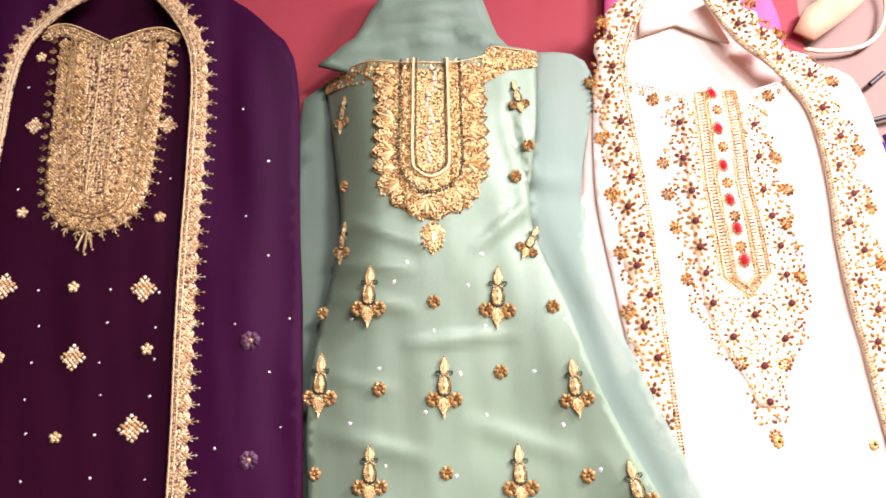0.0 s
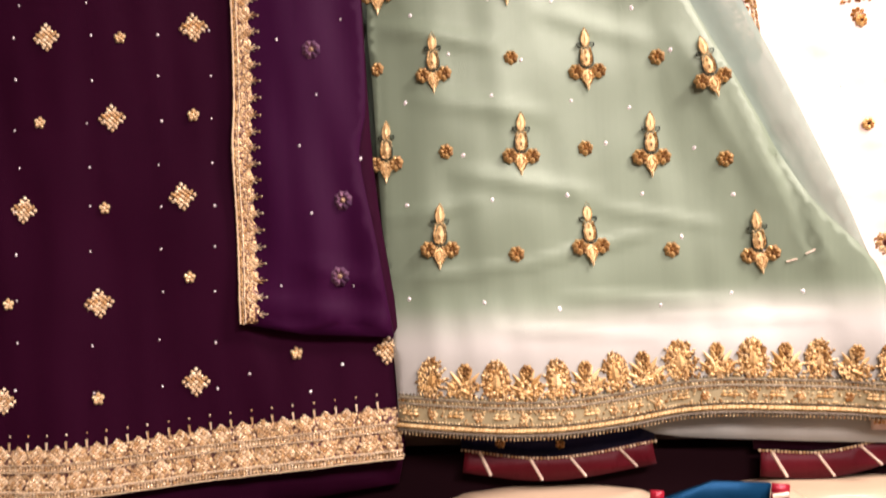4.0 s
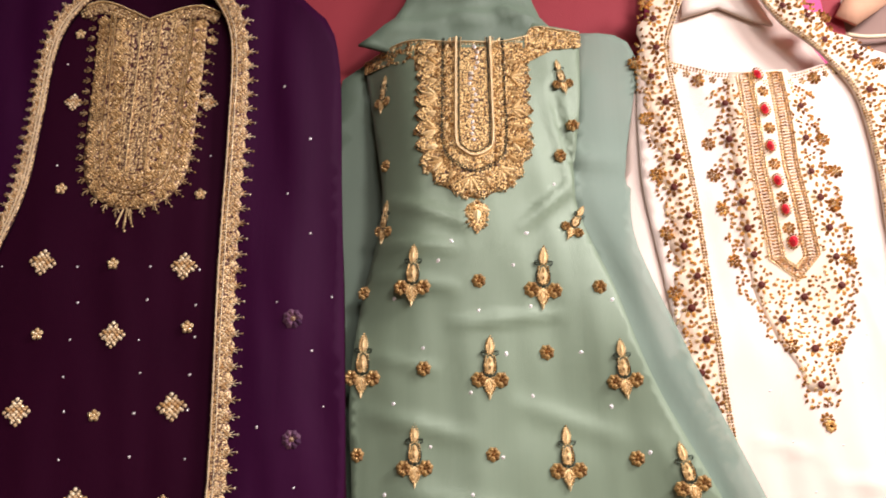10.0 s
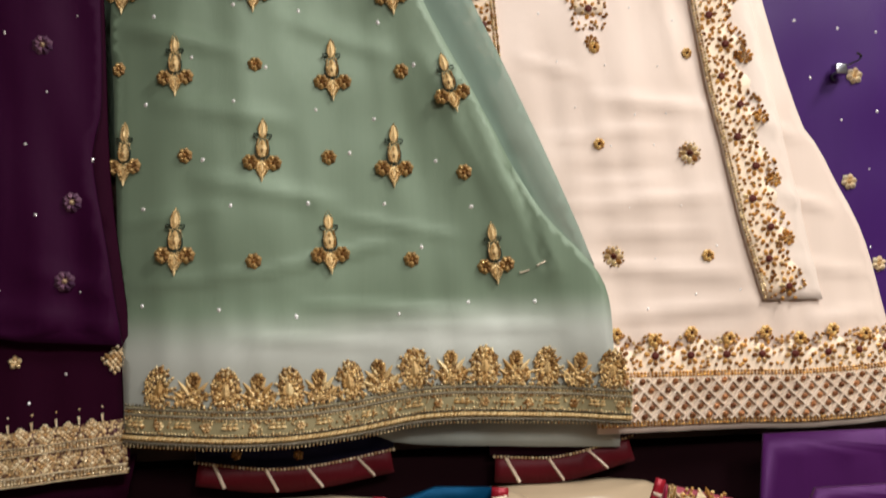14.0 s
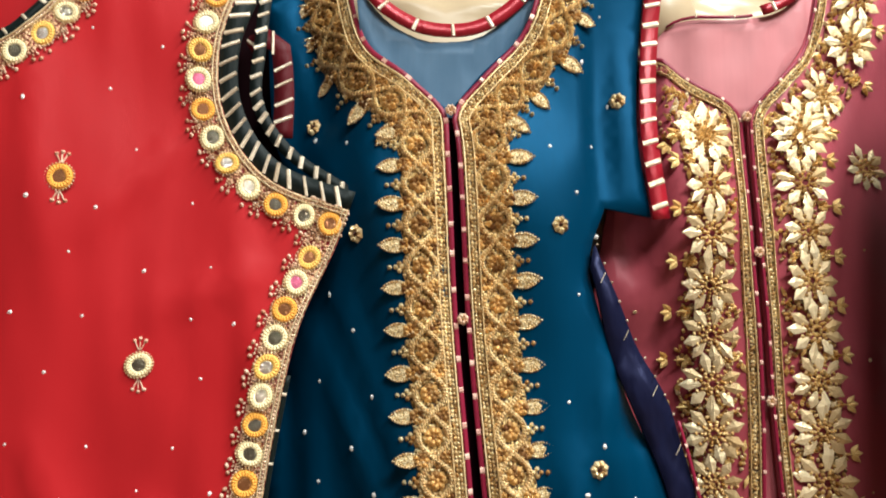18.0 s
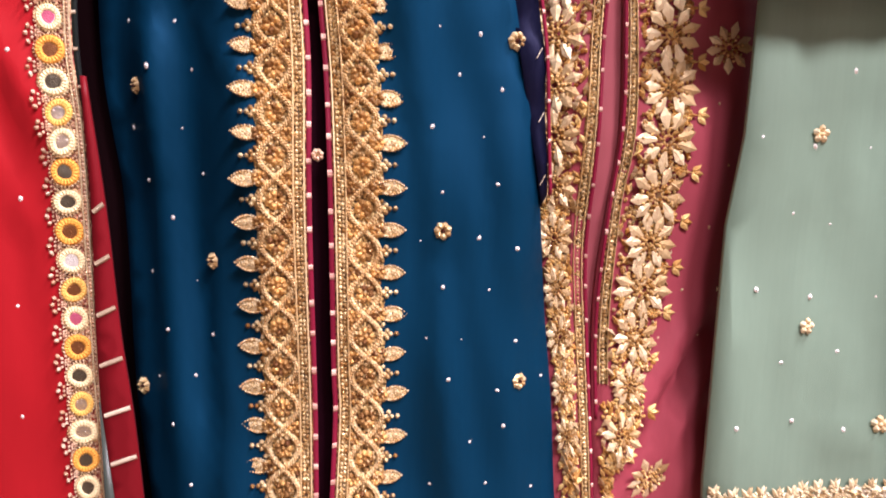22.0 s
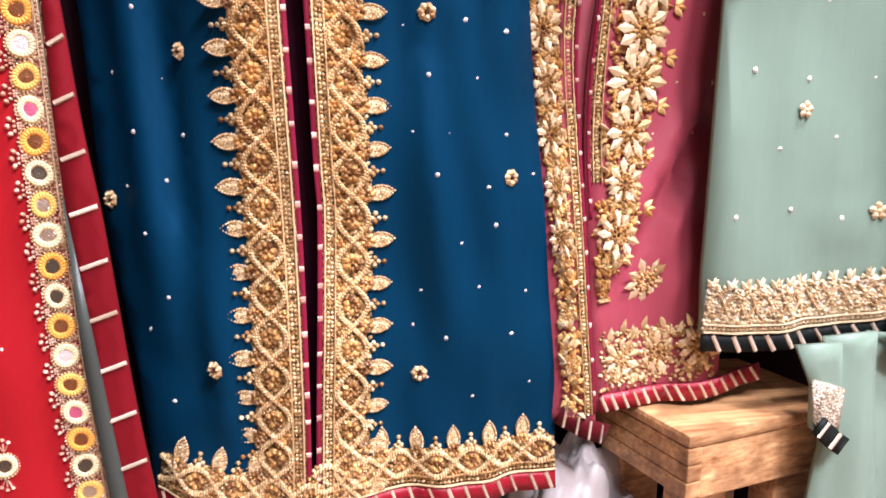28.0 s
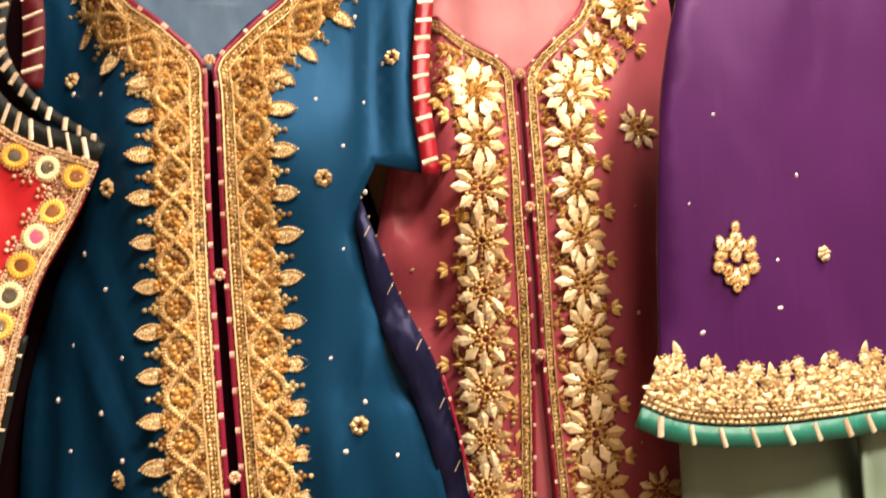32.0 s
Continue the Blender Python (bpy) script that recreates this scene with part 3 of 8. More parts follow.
body = closed(smooth_line([(-0.315, 2.70), (-0.2, 2.62), (-0.14, 2.4), (-0.12, 2.0), (-0.095, 1.8), (-0.0905, 1.645)], 0.03)[:-1], PLUM_HEM[::-1],
              smooth_line([(-0.80, 1.612), (-0.73, 2.0), (-0.66, 2.4), (-0.6, 2.62), (-0.49, 2.70)], 0.03), [(-0.455, 2.69), (-0.40, 2.672), (-0.345, 2.69)])
part("body", mesh_of("kurta_body", *cloth(body, plum_y, 0.014), PLUM), plum)
under = closed([(-0.09, 1.66), (-0.1, 1.612)], smooth_line([(-0.1, 1.612), (-0.4, 1.575), (-0.8, 1.57)], 0.03), [(-0.8, 1.66)])
part("underlayer", mesh_of("underlayer", *cloth(under, relief(0.02, (), 0.003, 4)), PLUM), plum)
back = closed([(-0.49, 2.705), (-0.46, 2.78), (-0.35, 2.78), (-0.31, 2.705), (-0.35, 2.66), (-0.45, 2.66)])
part("back_neck", mesh_of("back_neck", *cloth(back, relief(0.022, (), 0.003, 5)), PLUM), plum)

plum_scarf = thing("scarf", "plum chiffon scarf with gold edging draped over the plum kurta", "scarf", (-0.41, 0, 1.79), "scarves over the dresses")
scarf_y = relief(-0.010, [(-0.21, 2.3, 0.03, 0.5, 0.006), (-0.66, 2.3, 0.04, 0.5, 0.006)], 0.009, 2.0, 18, 1.4, [(-0.27, 1.832, -0.1, 1.80, 0.006, 0.006), (-0.2, 1.87, -0.1, 1.84, 0.008, 0.005)])
PS_L = smooth_line([(-0.43, 2.735), (-0.47, 2.703), (-0.495, 2.678), (-0.511, 2.643), (-0.52, 2.59), (-0.523, 2.5), (-0.534, 2.405), (-0.568, 2.285), (-0.595, 2.15), (-0.612, 2.03), (-0.622, 1.9), (-0.64, 1.806)])
PS_R = smooth_line([(-0.352, 2.74), (-0.312, 2.69), (-0.289, 2.63), (-0.284, 2.5), (-0.284, 2.336), (-0.279, 2.078), (-0.281, 2.0), (-0.275, 1.804)])
left = closed(PS_L, smooth_line([(-0.68, 1.792), (-0.80, 1.80), (-0.76, 2.0), (-0.705, 2.4), (-0.665, 2.58), (-0.62, 2.69), (-0.56, 2.745), (-0.46, 2.80), (-0.42, 2.78)], 0.03))
right = closed(PS_R[::-1], smooth_line([(-0.36, 2.79), (-0.25, 2.737), (-0.188, 2.686), (-0.150, 2.626), (-0.137, 2.4), (-0.124, 2.076), (-0.133, 1.998), (-0.115, 1.893), (-0.098, 1.784)], 0.02), [(-0.2, 1.79)])
part("left_fall", mesh_of("left_fall", *cloth(left, scarf_y, 0.011), PLUM_SHEER), plum_scarf)
part("right_fall", mesh_of("right_fall", *cloth(right, scarf_y, 0.011), PLUM_SHEER), plum_scarf)

# --- sage dress
sage = garment("dress", "sage green satin dress with gold yoke hung on the wall", "dress", (0.1, 0, 1.66), UP)
def ease(v):
    v = min(1.0, max(0.0, v))
    return v * v * (3 - 2 * v)


sage_y = relief(lambda x, z: 0.002 - 0.012 * ease((1.835 - z) / 0.085) - 0.02 * ease((x - 0.322 + 0.52 * (z - 1.8)) / 0.14) * ease((2.42 - z) / 0.2) - 0.014 * math.exp(-(((x - 0.03) / 0.1) ** 2)) + (0.014 + 0.04 * ease((z - 2.2) / 0.2)) * min(1.05, max(0.0, (-0.035 - x) / 0.075)) ** 2, [(0.03, 2.5, 0.12, 0.16, 0.014)], 0.005, 7.0, 9, 4, [
    (0.285, 2.08, 0.39, 1.855, 0.012, 0.004), (0.31, 2.05, 0.384, 1.868, 0.008, -0.004), (0.335, 2.0, 0.383, 1.866, 0.005, -0.007), (0.345, 1.96, 0.392, 1.862, 0.006, 0.005), (0.24, 2.12, 0.33, 1.93, 0.01, 0.003),
    (-0.06, 2.06, 0.08, 2.035, 0.012, 0.003), (0.08, 2.16, 0.2, 2.12, 0.012, 0.003), (-0.02, 1.97, 0.14, 1.94, 0.01, 0.003), (-0.1, 1.92, 0.0, 1.935, 0.007, 0.003), (-0.1, 2.22, -0.02, 2.2, 0.007, 0.003),
    (-0.09, 1.848, 0.06, 1.862, 0.005, 0.003), (0.06, 1.862, 0.2, 1.895, 0.005, 0.003), (0.02, 1.79, 0.2, 1.775, 0.005, 0.002), (0.2, 1.80, 0.4, 1.79, 0.005, 0.002), (0.1, 1.825, 0.3, 1.81, 0.006, 0.0025), (0.12, 1.93, 0.28, 1.90, 0.006, 0.002),
    (0.0, 2.255, 0.13, 2.268, 0.006, 0.004), (-0.1, 2.32, 0.0, 2.30, 0.008, 0.005), (-0.1, 2.36, 0.0, 2.35, 0.008, 0.005), (-0.09, 2.42, 0.02, 2.38, 0.008, 0.005), (0.17, 2.45, 0.09, 2.38, 0.008, 0.005), (-0.1, 2.15, 0.02, 2.12, 0.01, 0.004),
    (0.135, 2.575, 0.165, 2.43, 0.005, -0.007), (0.15, 2.56, 0.172, 2.44, 0.004, 0.005), (0.128, 2.54, 0.155, 2.44, 0.004, 0.004)])
SAGE_HEM = smooth_line([(-0.096, 1.677), (0.053, 1.669), (0.15, 1.674), (0.245, 1.687), (0.36, 1.684), (0.471, 1.677)])
body = closed([(-0.118, 2.643), (-0.055, 2.648)], smooth_line([(-0.055, 2.648), (0.0, 2.638), (0.06, 2.638), (0.105, 2.652)]), [(0.112, 2.668), (0.178, 2.664)],
              smooth_line([(0.178, 2.664), (0.172, 2.55), (0.16, 2.42), (0.200, 2.306), (0.238, 2.194), (0.306, 2.06), (0.372, 1.936), (0.447, 1.846), (0.455, 1.757), (0.471, 1.677)]),
              SAGE_HEM[::-1][1:], smooth_line([(-0.096, 1.677), (-0.098, 1.742), (-0.109, 1.877), (-0.118, 2.07), (-0.123, 2.169), (-0.112, 2.293), (-0.088, 2.411), (-0.1, 2.52)]))
part("body", mesh_of("dress_body", *cloth(body, sage_y, 0.0075), SAGE), sage)
sleeve = closed(smooth_line([(0.18, 2.666), (0.235, 2.66), (0.256, 2.62), (0.246, 2.5), (0.233, 2.366), (0.288, 2.217), (0.339, 2.103), (0.388, 1.991), (0.441, 1.862)], 0.02),
                smooth_line([(0.415, 1.868), (0.338, 1.93), (0.283, 2.05), (0.222, 2.19), (0.185, 2.33), (0.158, 2.43), (0.172, 2.55)], 0.02))
SL_IN = [(0.45, 1.80), (0.425, 1.815), (0.338, 1.93), (0.283, 2.05), (0.222, 2.19), (0.185, 2.33), (0.158, 2.43), (0.172, 2.55), (0.18, 2.666)]
SL_OUT = [(0.463, 1.80), (0.452, 1.842), (0.388, 1.991), (0.339, 2.103), (0.288, 2.217), (0.233, 2.366), (0.246, 2.5), (0.256, 2.62), (0.24, 2.666)]


SEAM = [(0.471, 1.677), (0.447, 1.846), (0.372, 1.936), (0.306, 2.06), (0.238, 2.194), (0.200, 2.306), (0.16, 2.42), (0.172, 2.55), (0.178, 2.664)]


def sleeve_y(x, z):
    """Under the seam of the dress at its inner edge, just over the ivory scarf at its outer one."""
    a, b = table(SL_IN, z), table(SL_OUT, z)
    f = min(1.0, max(0.0, (x - a) / max(0.01, b - a)))
    rim = -0.017 if z < 2.32 else -0.017 + 0.024 * min(1.0, (z - 2.32) / 0.12)
    e = table(SEAM, z)
    under = sage_y(min(x, e), z) + 0.0075
    g = ease((x - e) / 0.03)
    return (1 - g) * under + g * ((1 - f) * (sage_y(e, z) + 0.004) + f * rim) + 0.0012 * noise.noise((x * 14, 12, z * 4 + x * 6))


part("sleeve", mesh_of("sleeve", *cloth(sleeve, sleeve_y, 0.009, 0.001), SAGE_VEIL), sage, "sheer sage chiffon sleeve lying flat")
sleeve = closed(smooth_line([(-0.115, 2.648), (-0.085, 2.5), (-0.075, 2.4), (-0.1, 2.28), (-0.11, 2.0)], 0.02), smooth_line([(-0.18, 2.0), (-0.17, 2.4), (-0.15, 2.62)], 0.03))
# the far sleeve's dimness lies in this darker sage colour
part("sleeve", mesh_of("sleeve", *cloth(sleeve, relief(0.067, (), 0.003, 13)), SAGE_SHADED), sage)
lining = closed(smooth_line([(0.16, 1.69), (0.199, 1.663), (0.34, 1.652), (0.470, 1.646)], 0.02), [(0.474, 1.69)])
part("lining", mesh_of("lining", *cloth(lining, relief(0.014, (), 0.002, 14)), cloth_mat("pale_sage_net", (0.4, 0.42, 0.36), 0.5, 0.2, 0.1)), sage, "pale net lining below the hem")

sage_scarf = thing("scarf", "sage green scarf folded over the neck of the sage dress", "scarf", (0.03, 0.02, 2.63), "scarves over the dresses")
hood = closed(smooth_line([(-0.125, 2.648), (-0.075, 2.69), (-0.045, 2.745), (-0.01, 2.80), (0.08, 2.80), (0.11, 2.74), (0.132, 2.69), (0.165, 2.665)], 0.02), [(0.1, 2.63), (0.03, 2.61), (-0.05, 2.63)])
hood_y = relief(0.016, [(0.03, 2.72, 0.06, 0.04, 0.012)], 0.008, 15, 6, 14, [(-0.09, 2.672, 0.1, 2.70, 0.006, 0.012), (0.07, 2.70, 0.13, 2.68, 0.006, 0.014), (-0.03, 2.72, 0.09, 2.745, 0.01, 0.01)])
# shade on the neck fold is in the darker sage colour
part("fold", mesh_of("fold", *cloth(hood, hood_y, 0.012), SAGE_SHADED), sage_scarf)

# --- ivory dress
ivory = garment("dress", "ivory satin dress with gold flowers and red stones, wall hung", "dress", (0.6, 0, 1.66), UP)
ivory_y = relief(0.006, [(0.45, 2.5, 0.14, 0.18, 0.012)], 0.008, 21.0, 8, 4, [
    (0.42, 1.935, 0.61, 1.95, 0.006, 0.004), (0.40, 1.865, 0.62, 1.85, 0.008, 0.005), (0.46, 2.07, 0.6, 2.06, 0.008, 0.004), (0.47, 1.80, 0.65, 1.815, 0.009, 0.005), (0.53, 2.3, 0.57, 2.1, 0.01, 0.006),
    (0.40, 2.02, 0.56, 2.035, 0.005, 0.003), (0.45, 1.90, 0.60, 1.905, 0.005, 0.003), (0.36, 2.12, 0.44, 2.10, 0.005, 0.003), (0.48, 1.775, 0.63, 1.78, 0.005, 0.0025), (0.42, 1.975, 0.55, 1.985, 0.006, -0.003), (0.64, 2.05, 0.72, 2.02, 0.006, 0.004), (0.68, 1.95, 0.76, 1.93, 0.006, 0.005), (0.70, 1.86, 0.80, 1.85, 0.006, 0.004), (0.72, 1.79, 0.81, 1.80, 0.006, 0.004)])
IVORY_HEM = smooth_line([(0.44, 1.663), (0.609, 1.662), (0.7, 1.660), (0.806, 1.664), (0.84, 1.668)])
body = closed([(0.262, 2.640), (0.315, 2.616)], smooth_line([(0.315, 2.616), (0.36, 2.606), (0.417, 2.602), (0.47, 2.606), (0.522, 2.622)]),
              smooth_line([(0.58, 2.645), (0.625, 2.622), (0.652, 2.52), (0.667, 2.385), (0.679, 2.228), (0.723, 2.048), (0.752, 2.002), (0.80, 1.90), (0.822, 1.81), (0.84, 1.668)], 0.02),
              IVORY_HEM[::-1][1:], smooth_line([(0.44, 1.663), (0.44, 1.8), (0.37, 1.95), (0.31, 2.1), (0.25, 2.25), (0.22, 2.36), (0.235, 2.5)], 0.03))
part("body", mesh_of("dress_body", *cloth(body, ivory_y, 0.0085), IVORY), ivory)
back = closed([(0.305, 2.618), (0.31, 2.74), (0.40, 2.78), (0.47, 2.74), (0.54, 2.63), (0.47, 2.6), (0.417, 2.595), (0.36, 2.6)])
part("back_neck", mesh_of("back_neck", *cloth(back, relief(0.03, (), 0.003, 23)), IVORY), ivory)
ivory_scarf = thing("scarf", "ivory scarf with gold flower borders draped over the ivory dress", "scarf", (0.5, 0, 1.8), "scarves over the dresses")
iscarf_y = lambda x, z: ivory_y(x, z) - 0.0045 + 0.0012 * noise.noise((x * 30, 8, z * 14))
iscarf_r = lambda x, z: ivory_y(x, z) - 0.0055 + 0.0015 * noise.noise((x * 30, 5, z * 14))
IS_LI = smooth_line([(0.338, 2.745), (0.312, 2.68), (0.300, 2.631), (0.309, 2.528), (0.325, 2.37), (0.331, 2.245), (0.339, 2.10)])
IS_LO = smooth_line([(0.32, 2.745), (0.28, 2.68), (0.258, 2.62), (0.248, 2.462), (0.268, 2.32), (0.294, 2.19), (0.336, 2.09)])
IS_RI = smooth_line([(0.418, 2.748), (0.456, 2.681), (0.525, 2.612), (0.552, 2.544), (0.560, 2.375), (0.576, 2.25), (0.613, 2.026), (0.633, 1.899), (0.657, 1.817)])
IS_RO = smooth_line([(0.45, 2.75), (0.50, 2.69), (0.585, 2.63), (0.622, 2.54), (0.632, 2.383), (0.668, 2.181), (0.705, 1.969), (0.735, 1.816)])
part("left_fall", mesh_of("left_fall", *cloth(closed(IS_LI, IS_LO[::-1]), iscarf_y, 0.01, 0.002), IVORY_SHEER), ivory_scarf)
part("right_fall", mesh_of("right_fall", *cloth(closed(IS_RI, IS_RO[::-1]), iscarf_r, 0.01, 0.002), IVORY_SHEER), ivory_scarf)
loop = closed(smooth_line([(0.33, 2.70), (0.34, 2.76), (0.38, 2.80), (0.42, 2.77), (0.46, 2.69)], 0.015), [(0.43, 2.7), (0.385, 2.72)])
part("neck_loop", mesh_of("neck_loop", *cloth(loop, relief(0.018, (), 0.003, 25), 0.012), IVORY_SHEER), ivory_scarf)

# --- violet dress at the end of the upper row
violet = garment("dress", "violet satin dress with gold crescent neckline, hung on the wall", "dress", (0.9, 0.02, 1.7), UP)
violet_y = relief(0.028, [(0.88, 2.2, 0.15, 0.3, 0.012)], 0.008, 31.0, 7, 3)
body = closed([(0.60, 2.54), (0.72, 2.545)], smooth_line([(0.72, 2.545), (0.745, 2.43), (0.80, 2.40), (0.88, 2.39), (0.96, 2.40), (1.02, 2.43), (1.04, 2.545)]),
              [(1.16, 2.54), (1.2, 2.2), (1.22, 1.68), (0.63, 1.66), (0.60, 2.0)])
part("body", mesh_of("dress_body", *cloth(body, violet_y), VIOLET), violet)

# --- red dress of the lower row
red = garment("dress", "red sleeveless dress with round mirror borders at neck and armholes", "dress", (-0.41, -0.08, 0.3), LOW)
red_y = relief(lambda x, z: -0.08, [(-0.41, 1.3, 0.2, 0.2, 0.012)], 0.012, 41.0, 8, 1.5, [(-0.17, 1.40, -0.26, 1.30, 0.012, 0.007), (-0.1, 1.26, -0.2, 1.22, 0.012, 0.006), (-0.3, 1.1, -0.22, 0.9, 0.014, 0.008), (-0.36, 1.2, -0.3, 0.95, 0.016, 0.006), (-0.2, 1.04, -0.12, 0.88, 0.012, 0.012), (-0.24, 1.0, -0.14, 0.8, 0.014, 0.01), (-0.3, 0.9, -0.25, 0.4, 0.02, 0.01), (-0.15, 1.28, -0.3, 1.283, 0.003, 0.003)])
ARM = [(-0.128, 1.602), (-0.122, 1.575), (-0.148, 1.486), (-0.141, 1.412), (-0.097, 1.351), (-0.018, 1.321)]
SIDE = [(-0.018, 1.321), (-0.031, 1.285), (-0.062, 1.211), (-0.079, 1.134), (-0.094, 1.03), (-0.094, 0.95), (-0.085, 0.882), (-0.079, 0.761), (-0.069, 0.575), (-0.056, 0.411), (-0.05, 0.325)]
NECK = [(-0.545, 1.60), (-0.530, 1.56), (-0.502, 1.487), (-0.46, 1.466), (-0.414, 1.46), (-0.368, 1.469), (-0.325, 1.50), (-0.292, 1.552), (-0.272, 1.606)]
RED_ARM, RED_SIDE, RED_NECK = smooth_line(ARM), smooth_line(SIDE), smooth_line(NECK)
flip = lambda line: [(-0.82 - x, z) for x, z in line]
RED_HEM = smooth_line([(-0.05, 0.322), (-0.151, 0.300), (-0.4, 0.285), (-0.77, 0.31)])
body = closed(RED_NECK, [(-0.25, 1.619)], RED_ARM, RED_SIDE[1:], RED_HEM[1:], flip(RED_SIDE)[::-1][1:], flip(RED_ARM)[::-1][1:], [(-0.565, 1.612)])
part("body", mesh_of("dress_body", *cloth(body, red_y, 0.014), RED), red)
back = closed([(-0.56, 1.57), (-0.27, 1.57), (-0.25, 1.4), (-0.58, 1.4)])
part("back_panel", mesh_of("back_panel", *cloth(back, relief(-0.05, (), 0.003, 42)), RED), red)

# --- petrol blue dress on a bust
blue = garment("dress", "petrol blue satin dress with gold front bands, on a cream bust", "dress", (0.13, -0.08, 0.3), LOW)
BUST = [(0.02, 1.36, 0.07, 0.09, 0.016), (0.15, 1.36, 0.07, 0.09, 0.016)]
blue_y = relief(lambda x, z: -0.066 - 0.018 * min(1.0, max(0.0, (1.62 - z) / 0.3)) + ((0.07 + 0.028 * ease((1.38 - z) / 0.12)) * min(1.0, max(0.0, (0.06 - x) / 0.14)) ** 1.35 if x < 0.12 else 0.016 * min(1.5, (x - 0.12) / (0.2 if z > 1.1 else 0.34)) ** 3), BUST, 0.016, 51.0, 12, 1.8, [(-0.05, 1.20, 0.03, 1.0, 0.012, 0.012), (-0.03, 1.24, 0.045, 1.06, 0.01, 0.01), (-0.06, 1.1, -0.03, 0.85, 0.012, 0.01), (0.0, 1.0, 0.05, 0.93, 0.008, 0.006), (0.25, 1.18, 0.19, 1.0, 0.012, 0.008), (0.02, 0.6, 0.06, 0.38, 0.012, 0.008), (0.24, 0.75, 0.27, 0.4, 0.014, 0.008), (-0.09, 1.56, -0.05, 1.36, 0.01, 0.01), (0.252, 1.6, 0.232, 1.26, 0.018, -0.018), (-0.01, 1.02, 0.035, 0.45, 0.014, -0.015), (-0.045, 0.98, -0.005, 0.5, 0.014, 0.012), (0.02, 0.8, 0.05, 0.42, 0.01, 0.008), (0.3, 0.95, 0.33, 0.45, 0.02, 0.008), (0.21, 0.9, 0.235, 0.42, 0.02, -0.006), (-0.06, 1.3, -0.06, 1.5, 0.02, -0.012)])
B_L_SLIT = smooth_line([(0.076, 1.428), (0.079, 1.40), (0.088, 1.215), (0.104, 1.033), (0.111, 0.948), (0.115, 0.808), (0.125, 0.609), (0.129, 0.445), (0.129, 0.30)])
B_R_SLIT = smooth_line([(0.084, 1.429), (0.088, 1.40), (0.099, 1.215), (0.116, 1.033), (0.125, 0.948), (0.131, 0.85), (0.139, 0.67), (0.142, 0.609), (0.138, 0.445), (0.134, 0.316)])
B_L_NECK = smooth_line([(-0.028, 1.59), (-0.023, 1.572), (-0.005, 1.50), (0.045, 1.454), (0.076, 1.428)])
B_R_NECK = smooth_line([(0.186, 1.61), (0.180, 1.585), (0.162, 1.521), (0.114, 1.467), (0.084, 1.429)])
B_L_HEM = smooth_line([(0.129, 0.300), (0.06, 0.308), (-0.022, 0.322)])
B_R_HEM = smooth_line([(0.134, 0.316), (0.24, 0.317), (0.384, 0.325)])
B_L_EDGE = smooth_line([(-0.022, 0.322), (-0.03, 0.444), (-0.06, 0.613), (-0.075, 0.80), (-0.098, 0.955), (-0.098, 1.1), (-0.08, 1.19), (-0.045, 1.30), (-0.10, 1.40), (-0.118, 1.57)])
B_R_EDGE = smooth_line([(0.384, 0.325), (0.380, 0.428), (0.360, 0.66), (0.340, 0.817), (0.312, 0.972), (0.286, 1.074), (0.245, 1.171), (0.222, 1.268), (0.243, 1.332)])
part("left_front", mesh_of("left_front", *cloth(closed(B_L_NECK, B_L_SLIT[1:], B_L_HEM[1:], B_L_EDGE[1:], [(-0.073, 1.595)]), blue_y, 0.012), TEALBLUE), blue)
B_SLEEVE = smooth_line([(0.289, 1.322), (0.280, 1.415), (0.29, 1.52), (0.302, 1.62)])
part("right_front", mesh_of("right_front", *cloth(closed(B_R_SLIT, B_R_HEM[1:], B_R_EDGE[1:], B_SLEEVE, [(0.24, 1.625)], B_R_NECK[:-1]), blue_y, 0.012), TEALBLUE), blue)
# wine lining blackened here, so its colour holds the slit's shade
part("slit_lining", mesh_of("slit_lining", *cloth(closed([(0.068, 1.424), (0.098, 1.424), (0.125, 1.1), (0.16, 0.8), (0.16, 0.33), (0.11, 0.33), (0.1, 0.8), (0.07, 1.1)]), lambda x, z: blue_y(x, z) + 0.02), cloth_mat("slit_shade_lining", (0.012, 0.0013, 0.004), 0.8, 0.0, 0.2, spec=0.04)), blue)

# --- rose dress on a bust
rose = garment("dress", "rose pink satin dress with champagne flower bands, on a cream bust", "dress", (0.45, -0.08, 0.38), LOW)
rose_y = relief(lambda x, z: -0.056 + 0.014 * min(1.5, max(0.0, x - 0.42) / 0.15) ** 3 * (1 - ease((0.62 - z) / 0.14)) + (0.02 * min(1.0, max(0.0, (0.40 - x) / 0.05)) + 0.055 * min(1.0, max(0.0, (0.352 - x) / 0.04))) * min(1.0, max(0.0, (1.3 - z) / 0.12)) + 0.05 * min(1.0, max(0.0, (0.311 - x) / 0.025)) * min(1.0, max(0.0, (z - 1.24) / 0.06)) - 0.014 * min(1.0, max(0.0, (1.62 - z) / 0.3)) - 0.02 * ease((0.72 - z) / 0.25), [(0.33, 1.36, 0.06, 0.08, 0.012), (0.47, 1.36, 0.06, 0.08, 0.012)], 0.012, 61.0, 12, 1.8, [(0.552, 0.735, 0.434, 0.53, 0.011, -0.016), (0.53, 0.735, 0.425, 0.56, 0.012, 0.014), (0.55, 0.69, 0.45, 0.53, 0.012, 0.01), (0.54, 0.60, 0.48, 0.50, 0.01, 0.008), (0.5, 1.2, 0.54, 1.14, 0.008, 0.006), (0.49, 1.16, 0.54, 1.1, 0.008, 0.006)])
